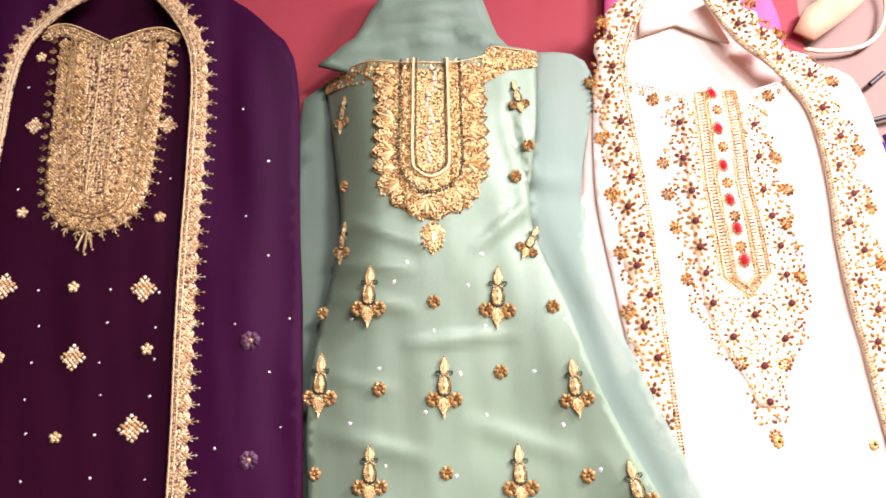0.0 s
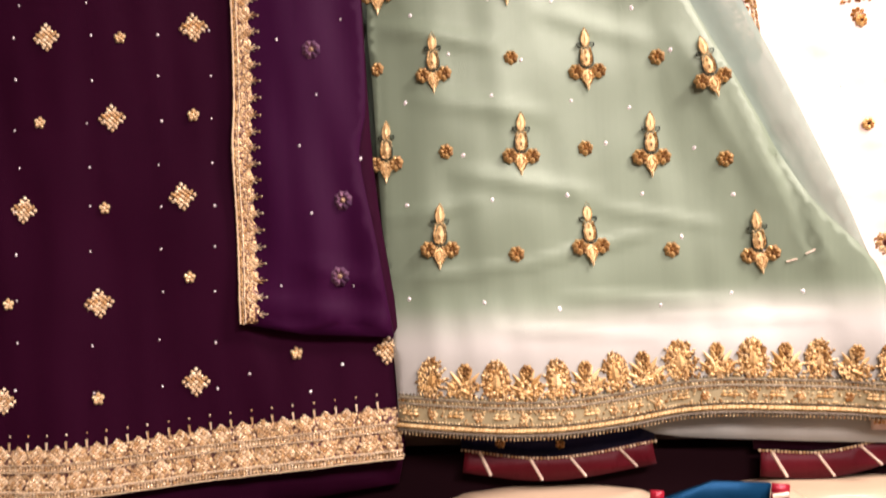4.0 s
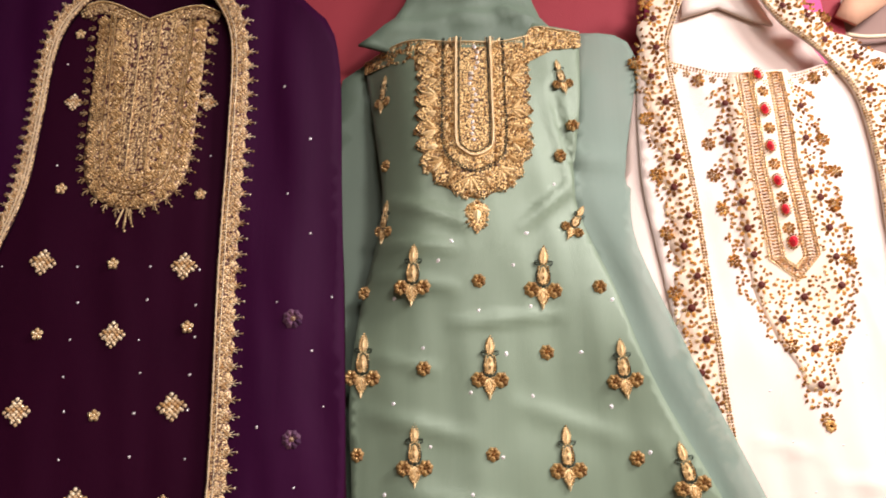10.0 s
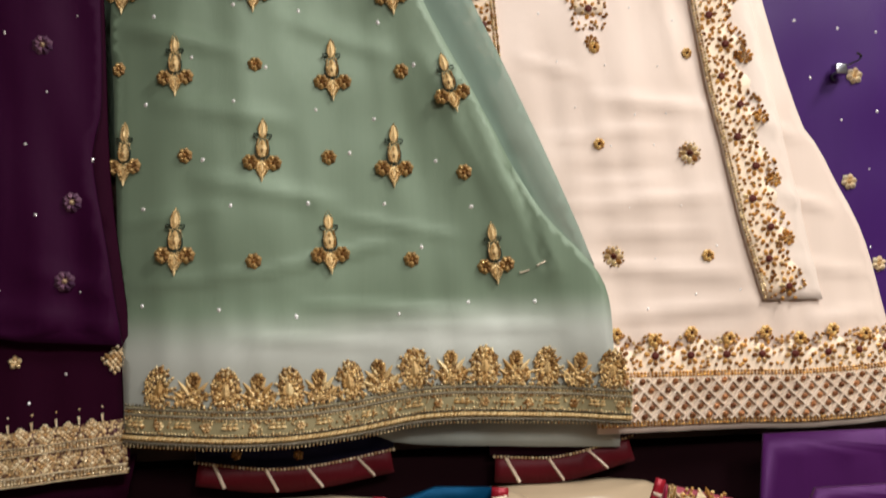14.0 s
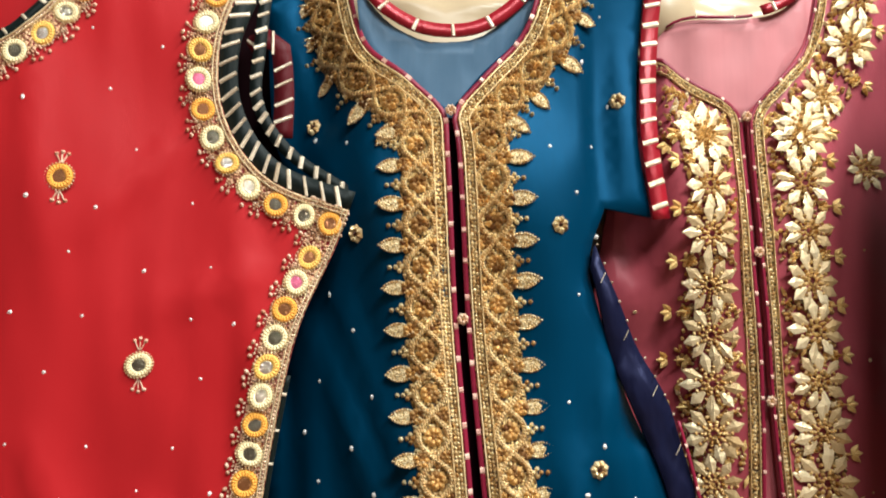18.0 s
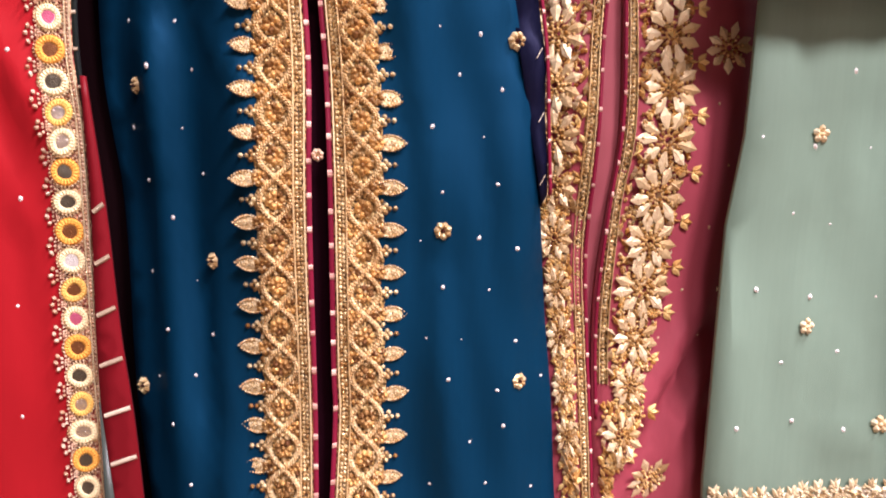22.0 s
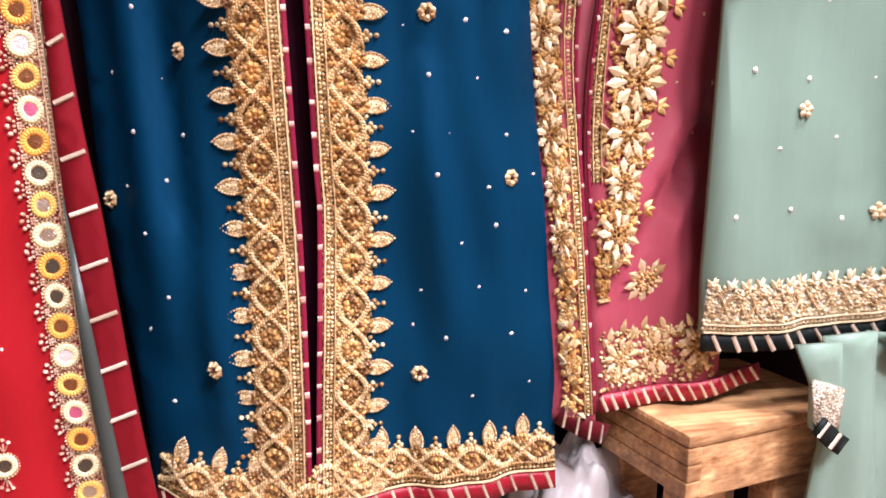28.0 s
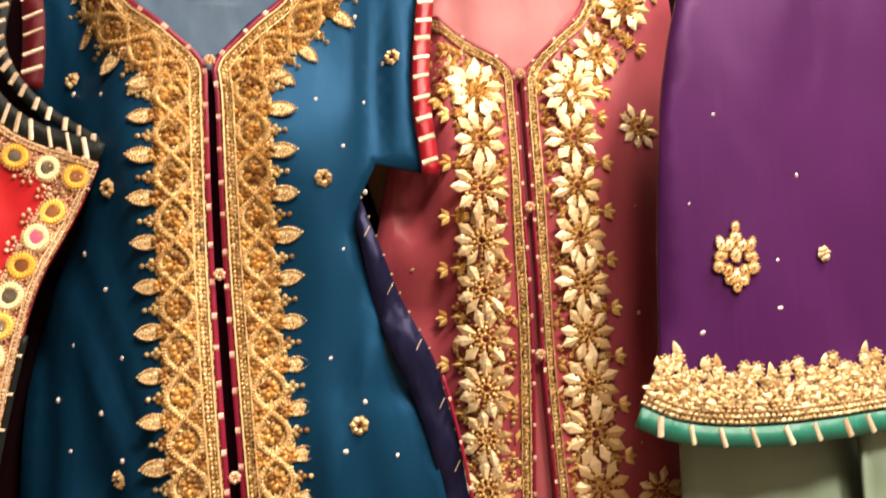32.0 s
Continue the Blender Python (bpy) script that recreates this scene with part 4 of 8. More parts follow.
K_L_SLIT = smooth_line([(0.393, 1.437), (0.397, 1.287), (0.402, 1.13), (0.398, 0.898), (0.397, 0.785), (0.403, 0.69), (0.4075, 0.595), (0.413, 0.5), (0.422, 0.385)])
K_R_SLIT = smooth_line([(0.399, 1.437), (0.404, 1.287), (0.409, 1.14), (0.418, 1.0), (0.420, 0.898), (0.413, 0.83), (0.408, 0.76), (0.4075, 0.69), (0.409, 0.595), (0.4145, 0.5), (0.4215, 0.41)])
K_L_NECK = smooth_line([(0.255, 1.548), (0.304, 1.496), (0.345, 1.464), (0.393, 1.437)])
K_R_NECK = smooth_line([(0.497, 1.614), (0.489, 1.585), (0.472, 1.52), (0.434, 1.473), (0.400, 1.437)])
K_EDGE = smooth_line([(0.556, 0.424), (0.558, 0.659), (0.563, 0.825), (0.57, 0.937), (0.575, 1.073), (0.57, 1.281), (0.578, 1.401), (0.59, 1.5), (0.585, 1.59)])
part("left_front", mesh_of("left_front", *cloth(closed(K_L_NECK, K_L_SLIT[1:], [(0.38, 0.40), (0.33, 0.41), (0.29, 0.8), (0.24, 1.2), (0.27, 1.4)]), rose_y, 0.016), ROSE), rose)
part("right_front", mesh_of("right_front", *cloth(closed(K_R_SLIT, [(0.48, 0.416)], K_EDGE, K_R_NECK[:-1]), rose_y, 0.016), ROSE), rose)
part("underskirt", mesh_of("underskirt", *cloth(closed([(0.39, 1.43), (0.405, 1.43), (0.45, 1.0), (0.46, 0.5), (0.38, 0.42), (0.38, 1.0)]), lambda x, z: rose_y(x, z) + 0.01), cloth_mat("deep_rose_lining", (0.34, 0.085, 0.1), 0.5, 0.3, 0.15)), rose)

# --- grape purple dress at the end of the lower row
grape = garment("dress", "grape purple satin dress with gold sleeve hem and teal piping", "dress", (0.7, -0.05, 1.0), LOW)
grape_y = relief(-0.03, (), 0.006, 71.0, 7, 2)
part("body", mesh_of("dress_body", *cloth(closed([(0.63, 1.66), (1.2, 1.66), (1.2, 0.9), (0.54, 0.9), (0.56, 1.2), (0.60, 1.38)]), grape_y), GRAPE), grape)
gsl_y = relief(-0.176, [(0.6, 1.2, 0.06, 0.3, 0.012)], 0.006, 72, 9, 2)
G_HEM = smooth_line([(0.466, 1.088), (0.50, 1.074), (0.56, 1.068), (0.66, 1.073), (0.74, 1.08)])
part("sleeve", mesh_of("sleeve", *cloth(closed(smooth_line([(0.60, 1.63), (0.545, 1.53), (0.512, 1.42), (0.497, 1.3), (0.486, 1.13), (0.466, 1.088)], 0.02), G_HEM[1:], [(0.80, 1.3), (0.80, 1.63)]), gsl_y), GRAPE), grape)

# --- grey-green dresses below it
def green_panel(name, label, outline, y, material=SAGE_DRESS):
    g = garment(name, label, "dress", (outline[0][0], -0.12, min(p[1] for p in outline)), LOW)
    part("body", mesh_of("dress_body", *cloth(outline, y), material), g)
    return g


gg_y = relief(-0.125, (), 0.012, 81, 12, 1.2, [(0.56, 1.0, 0.55, 0.55, 0.012, 0.008), (0.62, 0.9, 0.63, 0.52, 0.015, -0.008), (0.68, 1.05, 0.70, 0.52, 0.012, 0.009), (0.60, 0.62, 0.70, 0.60, 0.008, 0.004)])
GG_HEM = smooth_line([(0.515, 0.499), (0.58, 0.497), (0.64, 0.501), (0.70, 0.508), (0.738, 0.514)])
greygreen = green_panel("dress", "grey-green satin dress with gold hem and black striped piping", closed([(0.53, 1.12), (0.529, 1.053), (0.525, 0.906), (0.516, 0.817), (0.512, 0.56)], GG_HEM, [(0.745, 0.8), (0.75, 1.12)]), gg_y)
gg2_y = relief(-0.15, (), 0.012, 82, 14, 1.2)
GG2_HEM = smooth_line([(0.714, 0.497), (0.745, 0.474), (0.775, 0.452), (0.84, 0.43)])
greygreen2 = green_panel("dress", "pale grey-green dress with gold hem hanging beside the stool", closed([(0.70, 1.12), (0.698, 0.8), (0.703, 0.66), (0.715, 0.545)], GG2_HEM, [(0.9, 0.8), (0.9, 1.12)]), gg2_y)

# --- busts
def bust(label, cx, cz, width, y0, arm=None):
    """Head-less chest form: shoulders, chest and a short neck, rounded in front; arm places the round stub of an arm."""
    verts, faces, n = [], [], 48
    key = [(-0.25, 0.12, 0.06), (-0.15, 0.15, 0.07), (-0.05, 0.17, 0.064), (0.02, 0.175, 0.058), (0.06, 0.16, 0.053), (0.085, 0.135, 0.046), (0.10, 0.1, 0.036), (0.105, 0.06, 0.02)]
    rows = [[float(np.interp(k, range(8), [q[j] for q in key])) for j in range(3)] for k in np.linspace(0, 7, 36)]
    for dz, w, d in rows:
        for i in range(n):
            a = math.tau * i / n
            x = w * width * math.cos(a)
            y = y0 - d * math.sin(a) * (1 if math.sin(a) > 0 else 0.6) + 0.01 * math.cos(2 * a) * (dz < 0.1)
            for s in (-1, 1):
                y -= 0.008 * math.exp(-(((dz - 0.055 - 0.22 * abs(x)) / 0.012) ** 2) - ((s * x - 0.055) / 0.04) ** 2) * (math.sin(a) > 0)
            y += 0.007 * math.exp(-((x / 0.016) ** 2) - ((dz - 0.07) / 0.02) ** 2) * (math.sin(a) > 0)
            verts.append((cx + x, y, cz + dz))
    for r in range(len(rows) - 1):
        faces += [(r * n + i, r * n + (i + 1) % n, r * n + n + (i + 1) % n, r * n + n + i) for i in range(n)]
    faces += [tuple(range(n))[::-1], tuple(range((len(rows) - 1) * n, len(rows) * n))]
    if arm:
        k, m = len(verts), 24
        for i in range(m + 1):
            p = math.pi * i / m
            for j in range(n):
                a = math.tau * j / n
                z = 0.047 * math.cos(p)
                verts.append((arm[0] + 0.042 * math.sin(p) * math.cos(a) - 0.1 * z, arm[1] + 0.036 * math.sin(p) * math.sin(a), arm[2] + z))
        faces += [(k + i * n + j, k + i * n + n + j, k + i * n + n + (j + 1) % n, k + i * n + (j + 1) % n) for i in range(m) for j in range(n)]
    ob = new("mannequin", mesh_of("mannequin", verts, faces, SKIN))
    return tagged(ob, label, "mannequin", "busts under the dresses")


bust("glossy cream chest mannequin wearing the petrol blue dress", 0.08, 1.496, 1.0, 0.03, (0.327, -0.013, 1.561))
bust("glossy cream chest mannequin wearing the rose pink dress", 0.40, 1.50, 1.08, 0.034)


# ---------------------------------------------------------------- motifs, round their own centre
def flower(w, x, z, r, petals=6, turn=0.0, centre=True, wide=0.42):
    for i in range(petals):
        a = math.tau * i / petals + turn
        w.bead(x + 0.6 * r * math.cos(a), z + 0.6 * r * math.sin(a), r * 0.45, r * wide, r * 0.4, a)
    if centre:
        w.bead(x, z, r * 0.28, None, r * 0.4)


def diamond_motif():
    w, s = Work(), 0.0042
    for i in range(-2, 3):
        for j in range(-2, 3):
            if abs(i) + abs(j) < 4:
                w.bead((i - j) * s * 0.74, (i + j) * s * 0.74, s * 0.72, s * 0.6, 0.0026, random.uniform(0, 3))
    tips = Work()
    for a in range(4):
        tips.bead(0.0145 * math.cos(a * math.pi / 2), 0.0145 * math.sin(a * math.pi / 2), 0.0026, None, 0.002)
        for k in (0.28, 0.72):
            b = (a + 1) * math.pi / 2
            tips.bead(0.0162 * ((1 - k) * math.cos(a * math.pi / 2) + k * math.cos(b)), 0.0162 * ((1 - k) * math.sin(a * math.pi / 2) + k * math.sin(b)), 0.0021, None, 0.002)
    return mesh_multi("diamond_motif", [(w, PALEGOLD), (tips, PALEGOLD)])


def small_flower(material, r, petals=5, centre=None):
    w, c = Work(), Work()
    flower(w, 0, 0, r, petals, 0.3, False)
    c.bead(0, 0, r * 0.32, None, r * 0.5)
    return mesh_multi("small_flower", [(w, material), (c, centre or PALEGOLD)])


LAMPGOLD = bead_mat("ochre_gold_thread", (0.5, 0.29, 0.085), (0.96, 0.75, 0.38), 0.3, 0.2, 0.4)
LAMPBROWN = bead_mat("copper_brown_beads", (0.16, 0.07, 0.018), (0.62, 0.4, 0.145), 0.45, 0.2, 0.4)


def lamp_motif():
    """A flame over a beaded vase, two flowers at its sides and a leaf below."""
    g, d, b = Work(), Work(), Work()
    g.bead(0, 0.003, 0.0055, 0.011, 0.002)
    b.bead(0, 0.001, 0.0022, 0.0045, 0.004)
    g.bead(0, 0.009, 0.0028, 0.006, 0.003)
    for s in (-1, 1):
        d.cord(smooth_line([(s * 0.004, 0.02), (s * 0.010, 0.021), (s * 0.0095, 0.016), (s * 0.0055, 0.015), (s * 0.008, 0.004), (s * 0.007, -0.006), (0, -0.010)], 0.003), 0.0014, 0.0014)
        g.row(smooth_line([(s * 0.0052, 0.014), (s * 0.0068, 0.004), (s * 0.005, -0.005), (0, -0.007)], 0.003), 0.0017, 0.0032, None, 0.2, 0.003)
    petal, flame, low = Work(), Work(), Work()
    flower(petal, 0, 0, 0.0095, 7, 0.2)
    flame.leaf(0, 0, 0.0225, 0.0098, 0, 0.0016)
    flame.leaf(0, 0.004, 0.012, 0.004, 0, 0.003)
    low.leaf(0, 0, 0.021, 0.0125, math.pi, 0.0016)
    low.leaf(0, -0.017, 0.010, 0.004, math.pi, 0.002)
    for j in range(9):
        q = j / 8
        for s in (-1, 1):
            w = math.sin(math.pi * min(1, q * 0.86 + 0.14)) ** 0.8
            flame.bead(s * 0.0048 * w, 0.0225 * q, 0.0011, 0.0014, 0.0026, random.uniform(0, 3))
            low.bead(s * 0.0062 * w, -0.021 * q, 0.0013, 0.0015, 0.003, random.uniform(0, 3))
            low.bead(s * 0.003 * w, -0.004 - 0.011 * q, 0.0011, 0.0013, 0.003, random.uniform(0, 3))
    for s in (-1, 1):
        low.leaf(s * 0.002, -0.002, 0.014, 0.007, math.pi - s * 0.9, 0.002)
    return (mesh_multi("lamp_motif", [(g, LAMPGOLD), (d, DARKTHREAD), (b, LAMPBROWN)]),
            [("flame", flame.mesh("flame", LAMPGOLD), 0, 0.016), ("drop_leaf", low.mesh("drop_leaf", LAMPGOLD), 0, -0.011),
             ("side_flower", petal.mesh("side_flower", LAMPBROWN), -0.0135, -0.0135), ("side_flower", petal.mesh("side_flower", LAMPBROWN), 0.0135, -0.0135)])


def sew_lamps(places, lift=0.003, **kw):
    """The lamp motif with its flame, leaf and two flowers as pieces."""
    me, pieces = LAMP
    for ob in sew("lamp_motif", me, sage, sage_y, places, lift=lift, wobble=0.04, **kw):
        for name, piece, x, z in pieces:
            bit = new(name, piece)
            bit.parent = ob
            bit.location = (x, -0.0004, z)


def star_flower(r, petals=9):
    """A flower of flat kite-shaped petals, broad towards the tip, round a beaded heart."""
    p, c = Work(), Work()
    for i in range(petals):
        a = math.tau * i / petals + 0.2
        q = a + random.uniform(-0.12, 0.12)
        base = random.uniform(0.3, 0.36) * r
        p.kite(-base * math.sin(q), base * math.cos(q), random.uniform(0.58, 0.7) * r, random.uniform(0.32, 0.39) * r, q + random.uniform(-0.12, 0.12), random.uniform(0.0012, 0.0022))
        q = a + math.pi / petals
        c.bead(-0.52 * r * math.sin(q), 0.52 * r * math.cos(q), 0.08 * r, 0.06 * r, 0.0026, q)
        c.bead(-0.36 * r * math.sin(q), 0.36 * r * math.cos(q), 0.07 * r, 0.06 * r, 0.0026, q)
        c.bead(0.27 * r * math.cos(a), 0.27 * r * math.sin(a), 0.085 * r, 0.07 * r, 0.003, a)
        c.bead(0.15 * r * math.cos(a), 0.15 * r * math.sin(a), 0.06 * r, None, 0.0024)
    return mesh_multi("petal_flower", [(p, CHAMPAGNE), (c, FLORET_BROWN)])


def stone_flower(r, petals=8):
    p, c = Work(), Work()
    for i in range(petals):
        a = math.tau * i / petals
        p.bead(0.6 * r * math.cos(a), 0.6 * r * math.sin(a), 0.34 * r, 0.24 * r, 0.003, a)
        p.bead(0.92 * r * math.cos(a + 0.4), 0.92 * r * math.sin(a + 0.4), 0.12 * r, None, 0.002)
    c.bead(0, 0, 0.3 * r, None, 0.004)
    return mesh_multi("stone_flower", [(p, GOLD), (c, DARKSTONE)])


def mirror_piece(r, thread, glass=None, seed=0):
    """A mirror chip, never quite round, held in a ring of satin stitches with a beaded rim."""
    rnd, t, m, e, rim = random.Random(seed), Work(), Work(), Work(), Work()
    squash, lean = rnd.uniform(0.86, 1.0), rnd.uniform(0, 3)
    hole = [rnd.uniform(0.4, 0.52) for _ in range(7)]
    def turned(px, pz):
        c, q = math.cos(lean), math.sin(lean)
        px *= squash
        return px * c - pz * q, px * q + pz * c
    n = 42
    for k in range(n):
        a = math.tau * k / n
        h = hole[int(a / math.tau * 7) % 7] * (1 - (a / math.tau * 7) % 1) + hole[(int(a / math.tau * 7) + 1) % 7] * ((a / math.tau * 7) % 1)
        up = 0.0019 if k % 2 else 0.0012
        for q, d in ((h, 0.0002), (h * 0.72 + 0.28, up), (h * 0.25 + 0.72, up), (0.97, -0.001)):
            q *= 1 + rnd.uniform(-0.015, 0.015)
            px, pz = turned(q * r * math.cos(a), q * r * math.sin(a))
            t.v.append((px, -d, pz))
    t.f += [(4 * k + i, 4 * k + i + 1, 4 * ((k + 1) % n) + i + 1, 4 * ((k + 1) % n) + i) for k in range(n) for i in range(3)]
    for k in range(7):
        a = math.tau * k / 7
        px, pz = turned(1.15 * hole[k] * r * math.cos(a), 1.15 * hole[k] * r * math.sin(a))
        m.v.append((px, -0.0005, pz))
    m.v.append((0, -0.0007, 0))
    m.f += [(k, (k + 1) % 7, 7) for k in range(7)]
    for k in range(26):
        a = math.tau * k / 26
        px, pz = turned(1.03 * r * math.cos(a), 1.03 * r * math.sin(a))
        rim.bead(px, pz, 0.0013, 0.001, 0.0016, a)
    return mesh_multi("mirror_disc", [(t, thread), (m, glass or MIRROR), (rim, PALEGOLD)])


DIAMOND = diamond_motif()
GOLD_FLOWER = small_flower(GOLD, 0.0075, 5)
FADED_FLOWER = small_flower(bead_mat("dull_mauve_beads", (0.05, 0.012, 0.045), (0.22, 0.11, 0.16), 0.4, 0.4), 0.0115, 8)
BROWN_FLOWER = small_flower(LAMPBROWN, 0.009, 7, GOLD)
BLUE_FLOWER = small_flower(GOLD, 0.0088, 7, DARKSTONE)
LAMP = lamp_motif()
PETALS = [star_flower(0.0305, 9), star_flower(0.031, 10), star_flower(0.0315, 9)]
PETAL_SMALL = star_flower(0.025, 9)
STONE_BIG = stone_flower(0.0145)
STONE_SMALL = small_flower(bead_mat("amber_gold_beads", (0.45, 0.2, 0.03), (1.0, 0.72, 0.28), 0.3, 0.2, 0.4), 0.0075, 7, DARKSTONE)
DIMGLASS = bead_mat("dim_mirror_glass", (0.05, 0.05, 0.035), (0.16, 0.13, 0.09), 0.7, 0.08, 0.1)
BROWNGLASS = bead_mat("brown_mirror_glass", (0.16, 0.05, 0.02), (0.34, 0.14, 0.05), 0.7, 0.08, 0.1)
# white chip: a mirror's glare painted as its colour
GLAREGLASS = bead_mat("glare_mirror_glass", (0.8, 0.78, 0.7), (0.95, 0.92, 0.88), 0.5, 0.1, 0.1)
MIRROR_KINDS = [(ORANGE, BROWNGLASS), (CREAMTHREAD, DIMGLASS), (ORANGE, DIMGLASS), (CREAMTHREAD, MIRROR), (YELLOWTHREAD, MIRROR), (CREAMTHREAD, DIMGLASS), (ORANGE, BROWNGLASS), (CREAMTHREAD, PINKMIRROR), (YELLOWTHREAD, BROWNGLASS), (CREAMTHREAD, GLAREGLASS)]
MIRRORS = [mirror_piece(0.0128, th, gl, k) for k, (th, gl) in enumerate(MIRROR_KINDS)]
MIRROR_NAMES = {ORANGE.name: "orange", CREAMTHREAD.name: "cream", YELLOWTHREAD.name: "yellow"}


def lie_on(y, x, z, e=0.012):
    """The turn that lays a flat piece on the cloth at (x, z)."""
    u = Vector((2 * e, y(x + e, z) - y(x - e, z), 0)).normalized()
    v = Vector((0, y(x, z + e) - y(x, z - e), 2 * e)).normalized()
    out = v.cross(u).normalized()
    return Matrix((u, out, u.cross(out))).transposed()


def sew(name, me, parent, y, places, label="", lift=0.002, turn=0.0, size=1.0, wobble=0.12):
    """Copies of one motif, each an object of its own, on the cloth."""
    e, made = 0.012, []
    for n, (x, z, *r) in enumerate(places):
        at = (y(x + e, z) + y(x - e, z) + y(x, z + e) + y(x, z - e)) / 4
        ob = part(name, me, parent, label, (x, min(at, y(x, z)) - lift, z), 0, size * random.uniform(0.94, 1.06))
        lie = lie_on(y, x, z, e)
        made.append(ob)
        ob.rotation_euler = (lie @ Matrix.Rotation((r[0] if r else turn) + random.uniform(-wobble, wobble), 3, "Y")).to_euler()
    return made


def stuff_part(name, w, material, parent, label=""):
    ob = part(name, w.mesh(name, material), parent, label)
    ob["kind"] = "stuff"
    return ob


def sequins(parent, y, places, r=0.0031, material=None):
    w = Work(y, 0.002)
    for x, z in places:
        w.bead(x + random.uniform(-0.004, 0.004), z + random.uniform(-0.004, 0.004), r * random.uniform(0.85, 1.2), r * 0.85, r * 0.35, random.uniform(0, 2))
    stuff_part("sequin_work", w, material or SILVER, parent, "tiny silver sequins")


def inside(x, z, poly):
    hit = False
    for (ax, az), (bx, bz) in zip(poly, poly[1:] + poly[:1]):
        if (az > z) != (bz > z) and x < (bx - ax) * (z - az) / (bz - az) + ax:
            hit = not hit
    return hit


def scattered(poly, dx, dz, keep=lambda x, z: True, seed=1):
    rnd = random.Random(seed)
    x0, x1 = min(p[0] for p in poly), max(p[0] for p in poly)
    z0, z1 = min(p[1] for p in poly), max(p[1] for p in poly)
    out, j = [], 0
    z = z0 + dz / 2
    while z < z1:
        x = x0 + (0.25 + 0.5 * (j % 2)) * dx
        while x < x1:
            q = (x + rnd.uniform(-0.18, 0.18) * dx, z + rnd.uniform(-0.18, 0.18) * dz)
            if inside(*q, poly) and keep(*q):
                out.append(q)
            x += dx
        z += dz
        j += 1
    return out


def piping(parent, line, width, y, cloth_material, gap, stripe=0.005, slant=0.25, lift=0.003, name="piping", label="", stripe_mat=None):
    """A bound edge with pale stripes across it; width to the left of the line."""
    s = Strip(line)
    p = part(name, mesh_of(name, *band(s.line(0), s.line(width), y, 0.003, lift), cloth_material), parent, label)
    w = Work(lambda x, z: y(x, z) - lift - 0.0006)
    at = gap * 0.6
    while at < s.length - 0.002:
        a = s.at(at, width * 0.04)
        b = s.at(at + slant * width, width * 0.96)
        w.cord([a, ((a[0] + b[0]) / 2, (a[1] + b[1]) / 2), b], stripe * random.uniform(0.75, 1.1), 0.0004)
        at += gap * random.uniform(0.85, 1.15)
    st = part("striping", w.mesh("striping", stripe_mat or STRIPE), p, "pale metallic stripes")
    st["kind"] = "stuff"
    return p


# ---------------------------------------------------------------- plum kurta
def diamonds_row(w, c, s, d, pitch, half, start=0.0):
    """Beaded squares on their points along a strip, with thread round them."""
    n = max(1, int((s.length - start) / pitch))
    for i in range(n):
        m = start + (i + 0.5) * pitch
        c.row([s.at(m - half, d), s.at(m, d + half), s.at(m + half, d), s.at(m, d - half), s.at(m - half, d)], 0.0019, 0.0034, 0.0016, 0.2, 0.0026)
        for a in (-1, 0, 1):
            for b in (-1, 0, 1):
                x, z = s.at(m + (a - b) * half * 0.3, d + (a + b) * half * 0.3)
                w.bead(x, z, half * 0.29, half * 0.25, 0.0026, s.angle(m) + 0.8)
        x, z = s.at(m + pitch / 2, d - half * 0.6)
        w.bead(x, z, half * 0.2, None, 0.002)


def tufts(w, c, s, d, pitch, length, start=0.0, prongs=(-0.45, 0.0, 0.45)):
    at = start
    while at < s.length:
        for k in prongs:
            a, b = s.at(at + k * length * 0.2, d), s.at(at + k * length, d + length * (1.0 if k == 0 else 0.62))
            c.cord([a, ((a[0] + b[0]) / 2, (a[1] + b[1]) / 2), b], 0.0011, 0.001)
        x, z = s.at(at, d + length * 1.12)
        w.bead(x, z, 0.0019, None, 0.002)
        at += pitch


def edge_embroidery(parent, line, y, sign, name="border", k=1.0):
    """The scarf's gold edging; sign +1 grows to the left of the line, k narrows it where the edge turns away."""
    s = Strip(line if sign > 0 else line[::-1])
    y2 = lambda x, z: y(x, z) - 0.0014
    w, c, t = Work(y2, 0.003), Work(y2, 0.003), Work(y)
    c.cord(s.line(0.001), 0.0018, 0.0018)
    w.row(s.line(0.0042 * k), 0.0017, 0.0036, 0.0013, 0.2, 0.002)
    c.cord(s.line(0.0068 * k), 0.0016, 0.0016)
    diamonds_row(w, c, s, 0.0155 * k, 0.0195 * k, 0.0085 * k)
    tufts(t, c, s, 0.023 * k, 0.0195 * k, 0.0085 * k, 0.0098 * k)
    ground = part(name, mesh_of(name, *band(s.line(-0.001), s.line(0.0215 * k, wave=0.003 * k, period=0.0195 * k), y, 0.003, 0.0016), ZARI_DARK), parent, "gold beaded edging")
    for n, q, m in (("beadwork", w, PALEGOLD), ("threadwork", c, PALEGOLD), ("tuftwork", t, PALEGOLD)):
        part(n, q.mesh(n, m), ground)["kind"] = "stuff"


edge_embroidery(plum_scarf, PS_L, scarf_y, -1, "left_border", 0.68)
edge_embroidery(plum_scarf, PS_R, scarf_y, 1, "right_border")

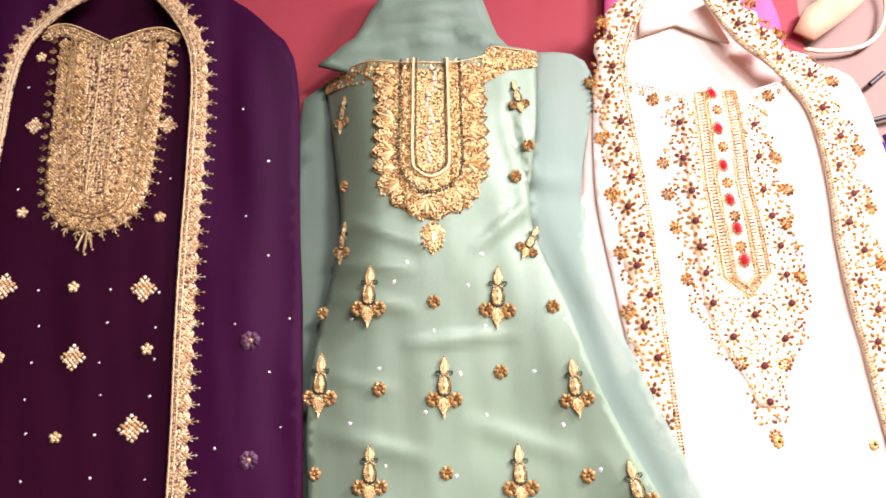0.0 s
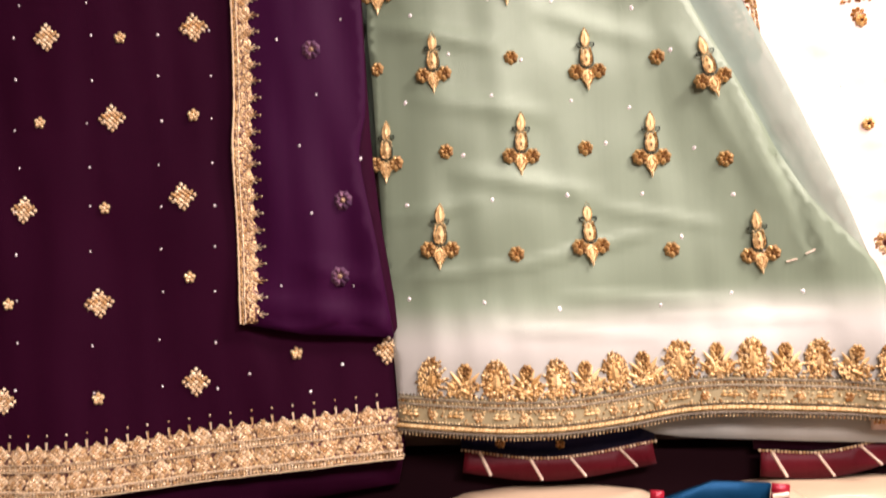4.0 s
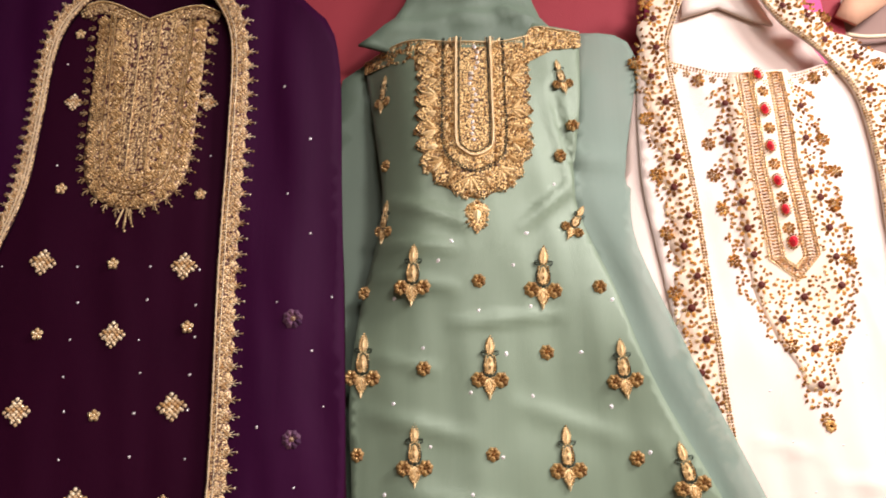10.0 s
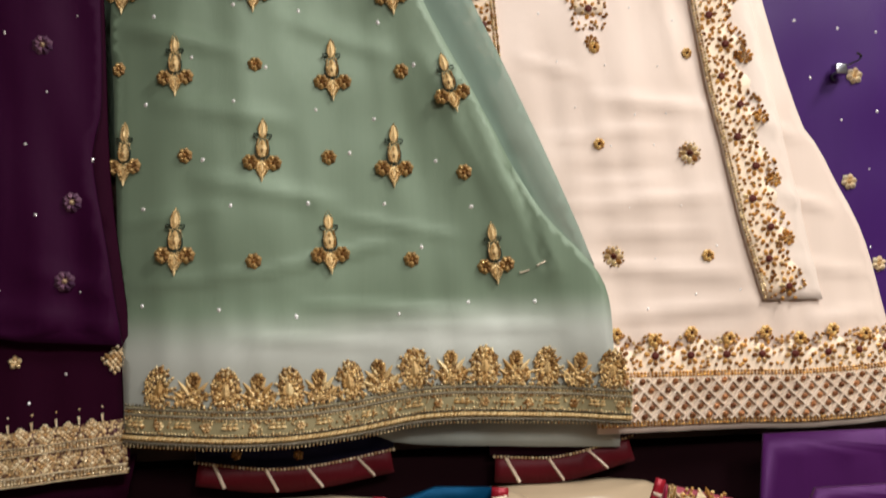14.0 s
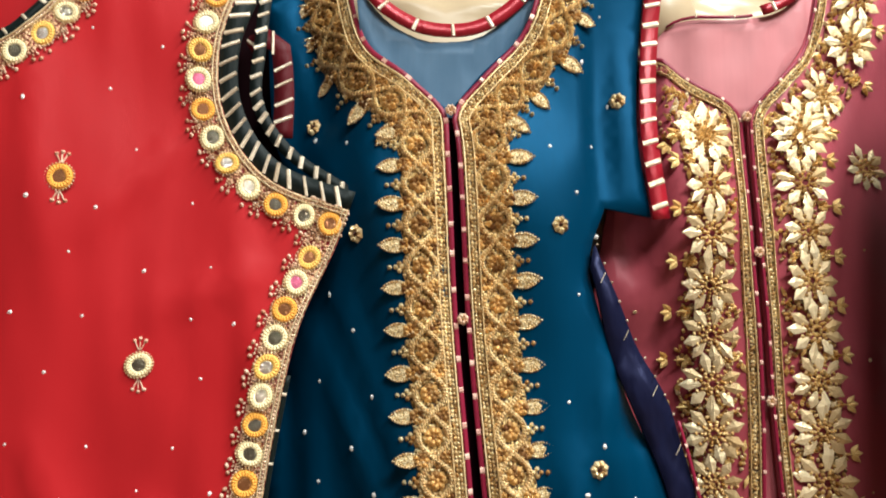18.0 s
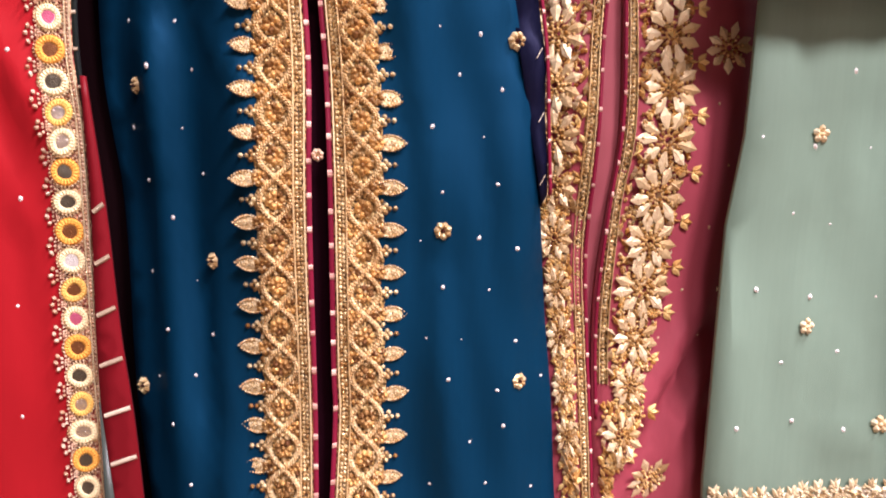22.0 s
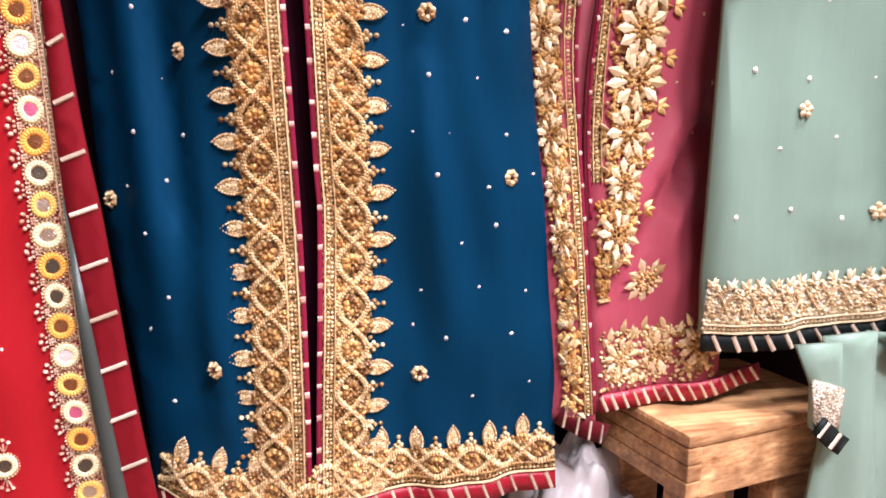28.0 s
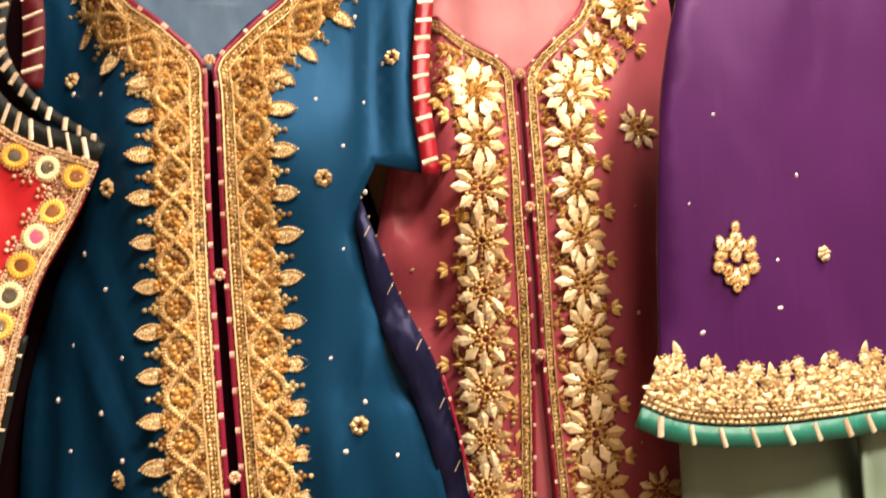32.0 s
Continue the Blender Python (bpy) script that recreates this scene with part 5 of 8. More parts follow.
yoke = part("yoke", mesh_of("yoke", *cloth(smooth_line([(-0.468, 2.668), (-0.466, 2.55), (-0.462, 2.45), (-0.44, 2.41), (-0.40, 2.398), (-0.36, 2.41), (-0.334, 2.45), (-0.328, 2.55), (-0.326, 2.668)], 0.02), lambda x, z: plum_y(x, z) - 0.003), ZARI_DARK), plum, "dense gold beaded yoke")
w, c, t = Work(lambda x, z: plum_y(x, z) - 0.003, 0.003), Work(lambda x, z: plum_y(x, z) - 0.003, 0.003), Work(plum_y)
U = Strip(smooth_line([(-0.473, 2.672), (-0.470, 2.56), (-0.464, 2.455), (-0.444, 2.412), (-0.398, 2.396), (-0.353, 2.412), (-0.332, 2.455), (-0.325, 2.56), (-0.321, 2.672)], 0.006))
diamonds_row(w, c, U, 0.011, 0.0185, 0.0085)
c.cord(U.line(0.0205), 0.0018, 0.0018)
w.row(U.line(0.0235), 0.0018, 0.0036, 0.0014, 0.2)
c.cord(U.line(0.0265), 0.0018, 0.0018)
diamonds_row(w, c, U, 0.0365, 0.0185, 0.0085, 0.006)
for d in (0.046, 0.050):
    w.row(U.line(d), 0.0018, 0.0036, 0.0014, 0.2)
for k in range(5):
    w.row([(-0.408 + 0.0045 * k, 2.662), (-0.406 + 0.0045 * k, 2.452)], 0.0018, 0.0037, 0.0015, 0.25)
c.cord([(-0.4115, 2.664), (-0.4095, 2.45)], 0.0015, 0.002)
c.cord([(-0.3865, 2.664), (-0.3845, 2.45)], 0.0015, 0.002)
OUT = Strip(U.line(0.001)[::-1])
tufts(t, c, OUT, 0.0, 0.0155, 0.0085, 0.004)
for k in range(3):
    c.cord([(-0.402 + 0.004 * (k - 1), 2.398), (-0.404 + 0.009 * (k - 1), 2.372 + 0.006 * abs(k - 1))], 0.0018, 0.0015)
    t.bead(-0.404 + 0.009 * (k - 1), 2.371 + 0.006 * abs(k - 1), 0.0024)
w.row([(-0.402, 2.398), (-0.404, 2.376)], 0.002, 0.004)
for pts in ([(-0.497, 2.683), (-0.468, 2.694), (-0.43, 2.682), (-0.402, 2.668)], [(-0.402, 2.668), (-0.37, 2.682), (-0.335, 2.69), (-0.308, 2.682)]):
    q = Strip(smooth_line(pts, 0.006))
    part("neck_stitching", mesh_of("neck_stitching", *band(q.line(-0.017), q.line(0), plum_y, 0.002, 0.002), ZARI_DARK), yoke)
    c.cord(q.line(0), 0.002, 0.002)
    for d in (-0.004, -0.0085, -0.013):
        w.row(q.line(d), 0.002, 0.0042, 0.0016, 0.3)
for n, q, m in (("beadwork", w, DULLGOLD), ("threadwork", c, DULLGOLD), ("tuftwork", t, DULLGOLD)):
    part(n, q.mesh(n, m), yoke)["kind"] = "stuff"

hem = part("hem_border", mesh_of("hem_border", *band(PLUM_HEM, offset(PLUM_HEM, 0.0585), plum_y, 0.003, 0.001), ZARI_DARK), plum, "two rows of gold beaded squares")
w, c, t = Work(lambda x, z: plum_y(x, z) - 0.002, 0.003), Work(lambda x, z: plum_y(x, z) - 0.002, 0.003), Work(plum_y)
H = Strip(PLUM_HEM)
for d in (0.0015, 0.0105, 0.033, 0.0415):
    c.cord(H.line(d), 0.0018, 0.0018)
for d in (0.0045, 0.0078, 0.0358, 0.0388):
    w.row(H.line(d), 0.0019, 0.0038, 0.0014, 0.2)
diamonds_row(w, c, H, 0.0218, 0.0245, 0.0105)
diamonds_row(w, c, H, 0.0525, 0.0245, 0.0105, 0.002)
tufts(t, c, H, 0.0585, 0.0245, 0.0145, 0.002, (-0.06, 0.06))
for n, q, m in (("beadwork", w, PALEGOLD), ("threadwork", c, PALEGOLD), ("tuftwork", t, PALEGOLD)):
    part(n, q.mesh(n, m), hem)["kind"] = "stuff"

sew("diamond_motif", DIAMOND, plum, plum_y, [(-0.497, 2.330), (-0.328, 2.327), (-0.405, 2.242), (-0.575, 2.238), (-0.505, 2.152), (-0.329, 2.158), (-0.428, 2.052), (-0.343, 1.955), (-0.535, 1.946), (-0.446, 1.833), (-0.332, 1.738), (-0.559, 1.722), (-0.62, 1.84), (-0.592, 2.05), (-0.68, 1.73), (-0.107, 1.768)])
sew("diamond_motif", DIAMOND, plum, plum_y, [(-0.488, 2.545), (-0.316, 2.548)], size=0.75)
sew("small_flower", GOLD_FLOWER, plum, plum_y, [(-0.413, 2.329), (-0.494, 2.243), (-0.318, 2.252), (-0.416, 2.148), (-0.515, 2.05), (-0.330, 2.052), (-0.438, 1.945), (-0.337, 1.86), (-0.553, 1.835), (-0.447, 1.722), (-0.213, 1.768), (-0.66, 1.72), (-0.492, 2.645), (-0.318, 2.64), (-0.487, 2.425), (-0.315, 2.42)])
grid = [(x, z) for z0 in (2.33, 2.286, 2.243, 2.2, 2.155, 2.105, 2.05, 2.0, 1.95, 1.9, 1.845, 1.79, 1.735) for x in (-0.545, -0.455, -0.372, -0.308) for z in (z0 - 0.004,)]
sequins(plum, plum_y, grid + [(-0.16, 1.75), (-0.27, 1.745), (-0.2, 1.72), (-0.6, 1.76), (-0.5, 2.46), (-0.31, 2.47), (-0.5, 2.6)], 0.0024)
sequins(plum_scarf, scarf_y, scattered([(-0.235, 2.66), (-0.16, 2.62), (-0.135, 2.1), (-0.12, 1.82), (-0.225, 1.82)], 0.075, 0.072, seed=4) + scattered([(-0.66, 2.5), (-0.6, 2.3), (-0.68, 1.84), (-0.76, 1.84)], 0.08, 0.08, seed=5), 0.0024)
sew("faded_flower", FADED_FLOWER, plum_scarf, scarf_y, [(-0.185, 2.12), (-0.153, 1.943), (-0.158, 1.855), (-0.19, 2.26), (-0.75, 1.9)], "dull mauve beaded flower", 0.001)


# ---------------------------------------------------------------- sage dress
sew_lamps([(-0.048, 2.314), (0.113, 2.312), (0.045, 2.202), (0.205, 2.2, -0.1), (-0.108, 2.207), (-0.044, 2.101), (0.135, 2.098), (0.055, 2.0), (0.206, 1.996), (-0.103, 2.0), (-0.042, 1.896), (0.13, 1.894), (0.322, 1.878, -0.1)])
sew_lamps([(0.272, 2.08, -0.25)], lift=0.0035)
sew_lamps([(-0.09, 2.575, 0.15), (0.148, 2.588, -0.2), (-0.085, 2.39, 0.2), (0.157, 2.385, 0.5)], size=0.72)
sew("small_flower", BROWN_FLOWER, sage, sage_y, [(0.033, 2.308), (0.182, 2.302), (-0.11, 2.302), (-0.034, 2.202), (0.115, 2.222), (0.047, 2.103), (0.216, 2.098), (-0.112, 2.103), (-0.032, 1.996), (0.13, 1.995), (0.288, 1.976), (0.045, 1.874), (0.224, 1.874), (0.16, 2.52), (0.142, 2.475), (-0.085, 2.47)])
sage_poly = [(-0.09, 2.35), (0.16, 2.36), (0.3, 2.04), (0.43, 1.79), (-0.08, 1.79)]
sequins(sage, sage_y, scattered(sage_poly, 0.088, 0.058, seed=8) + [(0.0, 2.36), (0.09, 2.37), (0.13, 2.44)], 0.0036)

pin = Work(sage_y, 0.003)
for x, z, a in ((0.357, 1.857, 0.25), (0.377, 1.866, 0.45)):
    pin.cord([(x - 0.006 * math.cos(a), z - 0.006 * math.sin(a)), (x, z), (x + 0.006 * math.cos(a), z + 0.006 * math.sin(a))], 0.002, 0.0016)
stuff_part("pin", pin, STRIPE, sage, "two small bright pins in the pleat")
gy = lambda x, z: sage_y(x, z) - 0.002
yoke = part("yoke", mesh_of("yoke", *cloth(smooth_line([(-0.036, 2.636), (-0.037, 2.55), (-0.036, 2.48), (-0.018, 2.435), (0.01, 2.42), (0.031, 2.412), (0.052, 2.42), (0.08, 2.435), (0.097, 2.48), (0.098, 2.55), (0.097, 2.636)], 0.012), gy, 0.012), ZARI_BRONZE), sage, "gold scalloped yoke with a thick corded arch")
g, p, d, s_ = Work(gy, 0.003), Work(gy, 0.003), Work(gy, 0.003), Work(gy, 0.003)
lobes = Work(lambda x, z: sage_y(x, z) - 0.001, 0.003)


def arch(h, z0, top=2.64):
    return smooth_line([(0.03 - h, top), (0.029 - h, 2.56), (0.029 - h, z0 + h), (0.03 - h * 0.7, z0 + h * 0.32), (0.03, z0), (0.03 + h * 0.7, z0 + h * 0.32), (0.031 + h, z0 + h), (0.031 + h, 2.56), (0.03 + h, top)], 0.004)


g.cord(arch(0.0225, 2.468), 0.0046, 0.0034)
brown = Work(gy, 0.003)
for k in range(900):
    x, z = random.uniform(-0.036, 0.097), random.uniform(2.415, 2.632)
    if abs(x - 0.0305) > 0.025 and inside(x, z, [(-0.037, 2.636), (-0.036, 2.48), (-0.018, 2.436), (0.031, 2.414), (0.08, 2.436), (0.097, 2.48), (0.098, 2.636)]):
        (brown if k % 3 else g).bead(x, z, random.uniform(0.002, 0.003), 0.002, 0.0022, random.uniform(0, 3))
d.cord(arch(0.0185, 2.473), 0.0016, 0.001)
g.row(arch(0.0165, 2.476), 0.0013, 0.003)
g.row(arch(0.0265, 2.463), 0.0014, 0.0032)
d.row(arch(0.0385, 2.45), 0.0016, 0.0033)
d.cord(arch(0.0405, 2.447), 0.0012, 0.001)
for k in range(18):
    s_.bead(0.03 + random.uniform(-0.006, 0.006), 2.49 + k * 0.008, 0.0036, 0.0026, 0.002, random.uniform(0, 3))
for k, (x, z, a) in enumerate(along(arch(0.0325, 2.456), 0.0085)):
    p.leaf(x, z, 0.0085, 0.0042, a - 1.57 + 0.5 * (-1) ** k, 0.002)
    g.bead(x + 0.002, z, 0.0016)
for k, (x, z, a) in enumerate(along(arch(0.045, 2.440, 2.628), 0.0195, 0.004)):
    lobes.leaf(x, z, 0.029, 0.025, a - math.pi, 0.0012)
    ca, sa = math.cos(a - math.pi), math.sin(a - math.pi)
    for j in range(15):
        q = j / 14
        for sgn in (-1, 1):
            px, pz = sgn * 0.0122 * math.sin(math.pi * min(1, q * 0.84 + 0.16)) ** 0.6, 0.029 * q
            g.bead(x + px * ca - pz * sa, z + px * sa + pz * ca, 0.0019, 0.0015, 0.002, random.uniform(0, 3))
for k, (x, z, a) in enumerate(along(arch(0.053, 2.432, 2.628), 0.0235, 0.006)):
    out = a - math.pi
    cx, cz = x, z
    if k % 2 == 0:
        for j in range(11):
            b = math.tau * j / 11
            g.bead(cx + 0.0125 * math.cos(b), cz + 0.011 * math.sin(b), 0.0022, 0.0018, 0.002, b)
            g.bead(cx + 0.0085 * math.cos(b), cz + 0.0075 * math.sin(b), 0.0018, None, 0.002)
        p.leaf(cx - 0.007 * math.sin(-out), cz - 0.007 * math.cos(out), 0.015, 0.0085, out, 0.003)
    else:
        for j in (-0.8, -0.3, 0.3, 0.8):
            p.leaf(cx - 0.006 * math.sin(-out), cz - 0.006 * math.cos(out), 0.021, 0.0065, out + j, 0.0025)
        flower(g, cx + 0.018 * math.sin(-out), cz + 0.018 * math.cos(out), 0.006, 5)
for j in range(13):
    b = math.tau * j / 13
    g.bead(0.032 + 0.0125 * math.cos(b), 2.388 + 0.0165 * math.sin(b) - 0.003 * math.cos(2 * b), 0.003, 0.0024, 0.0025, b)
    p.bead(0.032 + 0.008 * math.cos(b), 2.388 + 0.011 * math.sin(b), 0.0026, 0.002, 0.0025, b)
p.leaf(0.032, 2.40, 0.022, 0.0115, math.pi, 0.003)
for j in (-1, 1):
    p.leaf(0.032, 2.402, 0.018, 0.006, j * 1.9, 0.002)
lobes.leaf(0.032, 2.412, 0.046, 0.03, math.pi, 0.0012)
for pts in ([(-0.118, 2.64), (-0.04, 2.638), (-0.04, 2.60), (-0.08, 2.618), (-0.118, 2.622)], [(0.1, 2.645), (0.112, 2.66), (0.178, 2.658), (0.178, 2.638), (0.14, 2.63), (0.1, 2.605)]):
    k = len(lobes.v)
    lobes.v += [(x, sage_y(x, z) - 0.0022, z) for x, z in pts]
    lobes.f.append(tuple(range(k + len(pts) - 1, k - 1, -1)) if pts[0][0] > 0 else tuple(range(k, k + len(pts))))
    for j in range(90):
        x, z = random.uniform(pts[0][0], pts[2][0]), random.uniform(2.6, 2.66)
        if inside(x, z, pts):
            (g if j % 3 else p).bead(x, z, 0.003, 0.0022, 0.003, random.uniform(0, 3))
for n, q, m in (("lobe_stitching", lobes, ZARI_BRONZE), ("brown_beadwork", brown, LAMPBROWN), ("beadwork", g, GOLD), ("cordwork", p, LAMPGOLD), ("dark_beadwork", d, DARKTHREAD), ("crystal_work", s_, SILVER)):
    part(n, q.mesh(n, m), yoke)["kind"] = "stuff"
trim = Work(sage_y, 0.003)
for pts in ([(-0.118, 2.643), (-0.055, 2.644), (0.0, 2.636), (0.06, 2.636), (0.105, 2.648)], [(0.104, 2.645), (0.112, 2.662), (0.178, 2.66)]):
    q = Strip(smooth_line(pts, 0.006))
    trim.cord(q.line(-0.001), 0.0022, 0.002)
    for e in ((-0.005, -0.009, -0.014) if q.length < 0.1 else (-0.004,)):
        trim.row(q.line(e), 0.0024, 0.0048, 0.0018, 0.3)
for x in range(12):
    flower(trim, -0.112 + 0.0055 * x, 2.633 - 0.004 * (x % 2), 0.0042, 5)
    flower(trim, 0.115 + 0.0055 * x, 2.649 - 0.004 * (x % 2), 0.0042, 5)
stuff_part("neck_trim", trim, GOLD, sage, "gold beaded neck trim")

GREYBEAD = bead_mat("grey_bronze_beads", (0.05, 0.045, 0.03), (0.42, 0.36, 0.25), 0.5, 0.2, 0.4)
PALE_SAGE = cloth_mat("pale_sage_silk", (0.27, 0.23, 0.12), 0.5, 0.2, 0.25, wrinkle=0.8)
S = Strip(SAGE_HEM)
hem = part("hem_border", mesh_of("hem_border", *band(S.line(0.0), S.line(0.0405), sage_y, 0.003, 0.0015), PALE_SAGE), sage, "gold border with pear motifs and a thick cord")
g, p, d = Work(lambda x, z: sage_y(x, z) - 0.0025, 0.003), Work(lambda x, z: sage_y(x, z) - 0.0025, 0.003), Work(lambda x, z: sage_y(x, z) - 0.0025, 0.003)
p.cord(S.line(0.0075), 0.0045, 0.0022)
for x, z, a in along(S.line(0.0075, 0.004), 0.0038):
    p.bead(x, z, 0.0044, 0.0023, 0.0046, a + 0.75)
d.cord(S.line(0.0025), 0.0024, 0.0018)
d.cord(S.line(0.0118), 0.0016, 0.0015)
d.row(S.line(0.0425), 0.0017, 0.0042, 0.0015)
d.row(S.line(0.0), 0.0017, 0.0042, 0.0015)
g.row(S.line(-0.002), 0.0013, 0.0042)
for e in (0.032, 0.0385):
    d.cord(S.line(e), 0.0018, 0.0012)
g.row(S.line(0.0353), 0.0019, 0.004, 0.0016, 0.1)
g.row(S.line(0.013), 0.0016, 0.0036)
g.row(S.line(0.029), 0.0014, 0.0036)
n = int(S.length / 0.0255)
for i in range(n):
    m = (i + 0.5) * S.length / n
    x, z = S.at(m, 0.021)
    if i % 2:
        flower(g, x, z, 0.0058, 6)
    else:
        for j in (-1, 0, 1):
            p.bead(*S.at(m + j * 0.006, 0.021), 0.0042, 0.0019, 0.0022, S.angle(m))
            p.bead(*S.at(m + j * 0.006, 0.025), 0.003, 0.0014, 0.002, S.angle(m) + 0.3)
for k in range(int(S.length * 450)):
    g.bead(*S.at(random.uniform(0, S.length), random.uniform(0.0135, 0.0305)), random.uniform(0.0014, 0.0024), 0.0015, 0.002, random.uniform(0, 3))
    p.bead(*S.at(random.uniform(0.02, S.length), 0.041 + 0.013 * random.random() ** 1.5), random.uniform(0.002, 0.003), 0.0018, 0.0024, random.uniform(0, 3))
patch, fill = Work(lambda x, z: sage_y(x, z) - 0.001, 0.003), Work(lambda x, z: sage_y(x, z) - 0.002, 0.003)
n = 15
for i in range(n):
    m = 0.037 + i * (S.length - 0.06) / (n - 1)
    up = S.angle(m)
    if i % 2 == 0:
        for j in range(13):
            b = math.tau * j / 13
            x, z = S.at(m + 0.0118 * math.cos(b) * (1.15 - 0.3 * math.sin(b)), 0.0615 + 0.0185 * math.sin(b))
            g.bead(x, z, 0.0027, 0.0022, 0.0025, b)
            x, z = S.at(m + 0.008 * math.cos(b), 0.0605 + 0.013 * math.sin(b))
            p.bead(x, z, 0.0028, 0.0022, 0.002, b)
            x, z = S.at(m + 0.0152 * math.cos(b) * (1.12 - 0.25 * math.sin(b)), 0.0625 + 0.0225 * math.sin(b))
            g.bead(x, z, 0.0024, 0.0019, 0.002, b)
        patch.bead(*S.at(m, 0.062), 0.0162, 0.0235, 0.0012, 0, 14)
        for j in range(46):
            b, q = random.uniform(0, math.tau), math.sqrt(random.uniform(0.02, 1))
            fill.bead(*S.at(m + 0.015 * q * math.cos(b), 0.0615 + 0.0225 * q * math.sin(b)), 0.0024, 0.0019, 0.0022, random.uniform(0, 3))
        x, z = S.at(m, 0.052)
        p.leaf(x, z, 0.02, 0.0105, up, 0.003)
        x, z = S.at(m, 0.083)
        g.bead(x, z, 0.0024)
    else:
        patch.bead(*S.at(m, 0.053), 0.0195, 0.0135, 0.0012, 0, 12)
        for j in range(34):
            b, q = random.uniform(0, math.tau), math.sqrt(random.uniform(0.02, 1))
            fill.bead(*S.at(m + 0.0165 * q * math.cos(b), 0.053 + 0.0125 * q * math.sin(b)), 0.0024, 0.0019, 0.0022, random.uniform(0, 3))
        for j in (-1, 1):
            x, z = S.at(m + j * 0.004, 0.056)
            p.leaf(x, z, 0.02, 0.0055, up - j * 0.7, 0.002)
            p.leaf(*S.at(m + j * 0.007, 0.05), 0.018, 0.005, up - j * 1.0, 0.002)
            p.leaf(*S.at(m + j * 0.003, 0.062), 0.014, 0.0045, up - j * 0.4, 0.002)
            x, z = S.at(m + j * 0.008, 0.046)
            p.leaf(x, z, 0.016, 0.0055, up + j * 1.2, 0.0025)
        for j in range(9):
            b = math.tau * j / 9
            x, z = S.at(m + 0.0105 * math.cos(b), 0.05 + 0.007 * math.sin(b))
            g.bead(x, z, 0.0024, None, 0.002)
        x, z = S.at(m, 0.073)
        flower(fill, x, z, 0.0078, 7, 0.2)
        x, z = S.at(m, 0.05)
        p.bead(x, z, 0.0045, 0.003, 0.003)
for n, q, m in (("ground_stitching", patch, ZARI_BRONZE), ("brown_beadwork", fill, LAMPBROWN), ("beadwork", g, GOLD), ("cordwork", p, LAMPGOLD), ("dark_beadwork", d, GREYBEAD)):
    part(n, q.mesh(n, m), hem)["kind"] = "stuff"


# ---------------------------------------------------------------- ivory dress
iy = lambda x, z: ivory_y(x, z) - 0.001
AX = Strip([(0.419, 2.606), (0.424, 2.47), (0.441, 2.33), (0.447, 2.23), (0.458, 2.14)])


def yoke_half(s):
    """Half the width of the ivory yoke, from the neck down."""
    return float(np.interp(s, [0, 0.03, 0.12, 0.22, 0.30, 0.36, 0.40, 0.44], [0.055, 0.066, 0.07, 0.078, 0.08, 0.055, 0.03, 0.022]))


PALETHREAD = bead_mat("peach_cream_thread", (0.66, 0.5, 0.36), (0.8, 0.66, 0.5), 0.05, 0.4)
IVORYBEAD = bead_mat("amber_brown_beads", (0.2, 0.07, 0.008), (0.95, 0.55, 0.15), 0.4, 0.16, 0.4)
YOKE_STONES = [(0.367, 2.555), (0.368, 2.504), (0.376, 2.459), (0.378, 2.418), (0.382, 2.383), (0.388, 2.349), (0.394, 2.31), (0.415, 2.266), (0.470, 2.553), (0.470, 2.506), (0.471, 2.459), (0.478, 2.423),
               (0.486, 2.383), (0.490, 2.345), (0.493, 2.308), (0.481, 2.263), (0.446, 2.294), (0.451, 2.229), (0.452, 2.184)]
YOKE_ROSETTES = [(0.335, 2.59), (0.342, 2.499), (0.353, 2.409), (0.363, 2.341), (0.421, 2.231), (0.496, 2.597), (0.495, 2.505), (0.497, 2.414), (0.509, 2.343), (0.478, 2.23), (0.455, 2.142), (0.505, 2.46), (0.345, 2.455)]


def bloom(works, x, z, r=0.0118, petals=7):
    """Stubby gold petals and a broken ring of beads round a dark stone."""
    turn = random.uniform(0, 1)
    for k in range(petals):
        a = math.tau * k / petals + turn + random.uniform(-0.12, 0.12)
        q = r * random.uniform(0.7, 0.84)
        works[k % len(works)].bead(x + q * math.cos(a), z + q * math.sin(a), 0.0042, 0.0030, 0.0034, a)
        if k % 4 != 3:
            a += math.pi / petals
            works[(k + 1) % len(works)].bead(x + 1.42 * r * math.cos(a), z + 1.42 * r * math.sin(a), 0.0031, 0.0024, 0.003, a + 0.7)


def rosette(works, x, z, r=0.0092):
    """A small wheel of round beads with a gold heart."""
    turn = random.uniform(0, 1)
    for k in range(8):
        a = math.tau * k / 8 + turn
        works[0].bead(x + 0.78 * r * math.cos(a), z + 0.78 * r * math.sin(a), 0.0033, 0.0026, 0.0034, a)
    for k in range(4):
        a = math.tau * k / 4 + turn
        works[-1].bead(x + 0.3 * r * math.cos(a), z + 0.3 * r * math.sin(a), 0.0019, None, 0.0034)


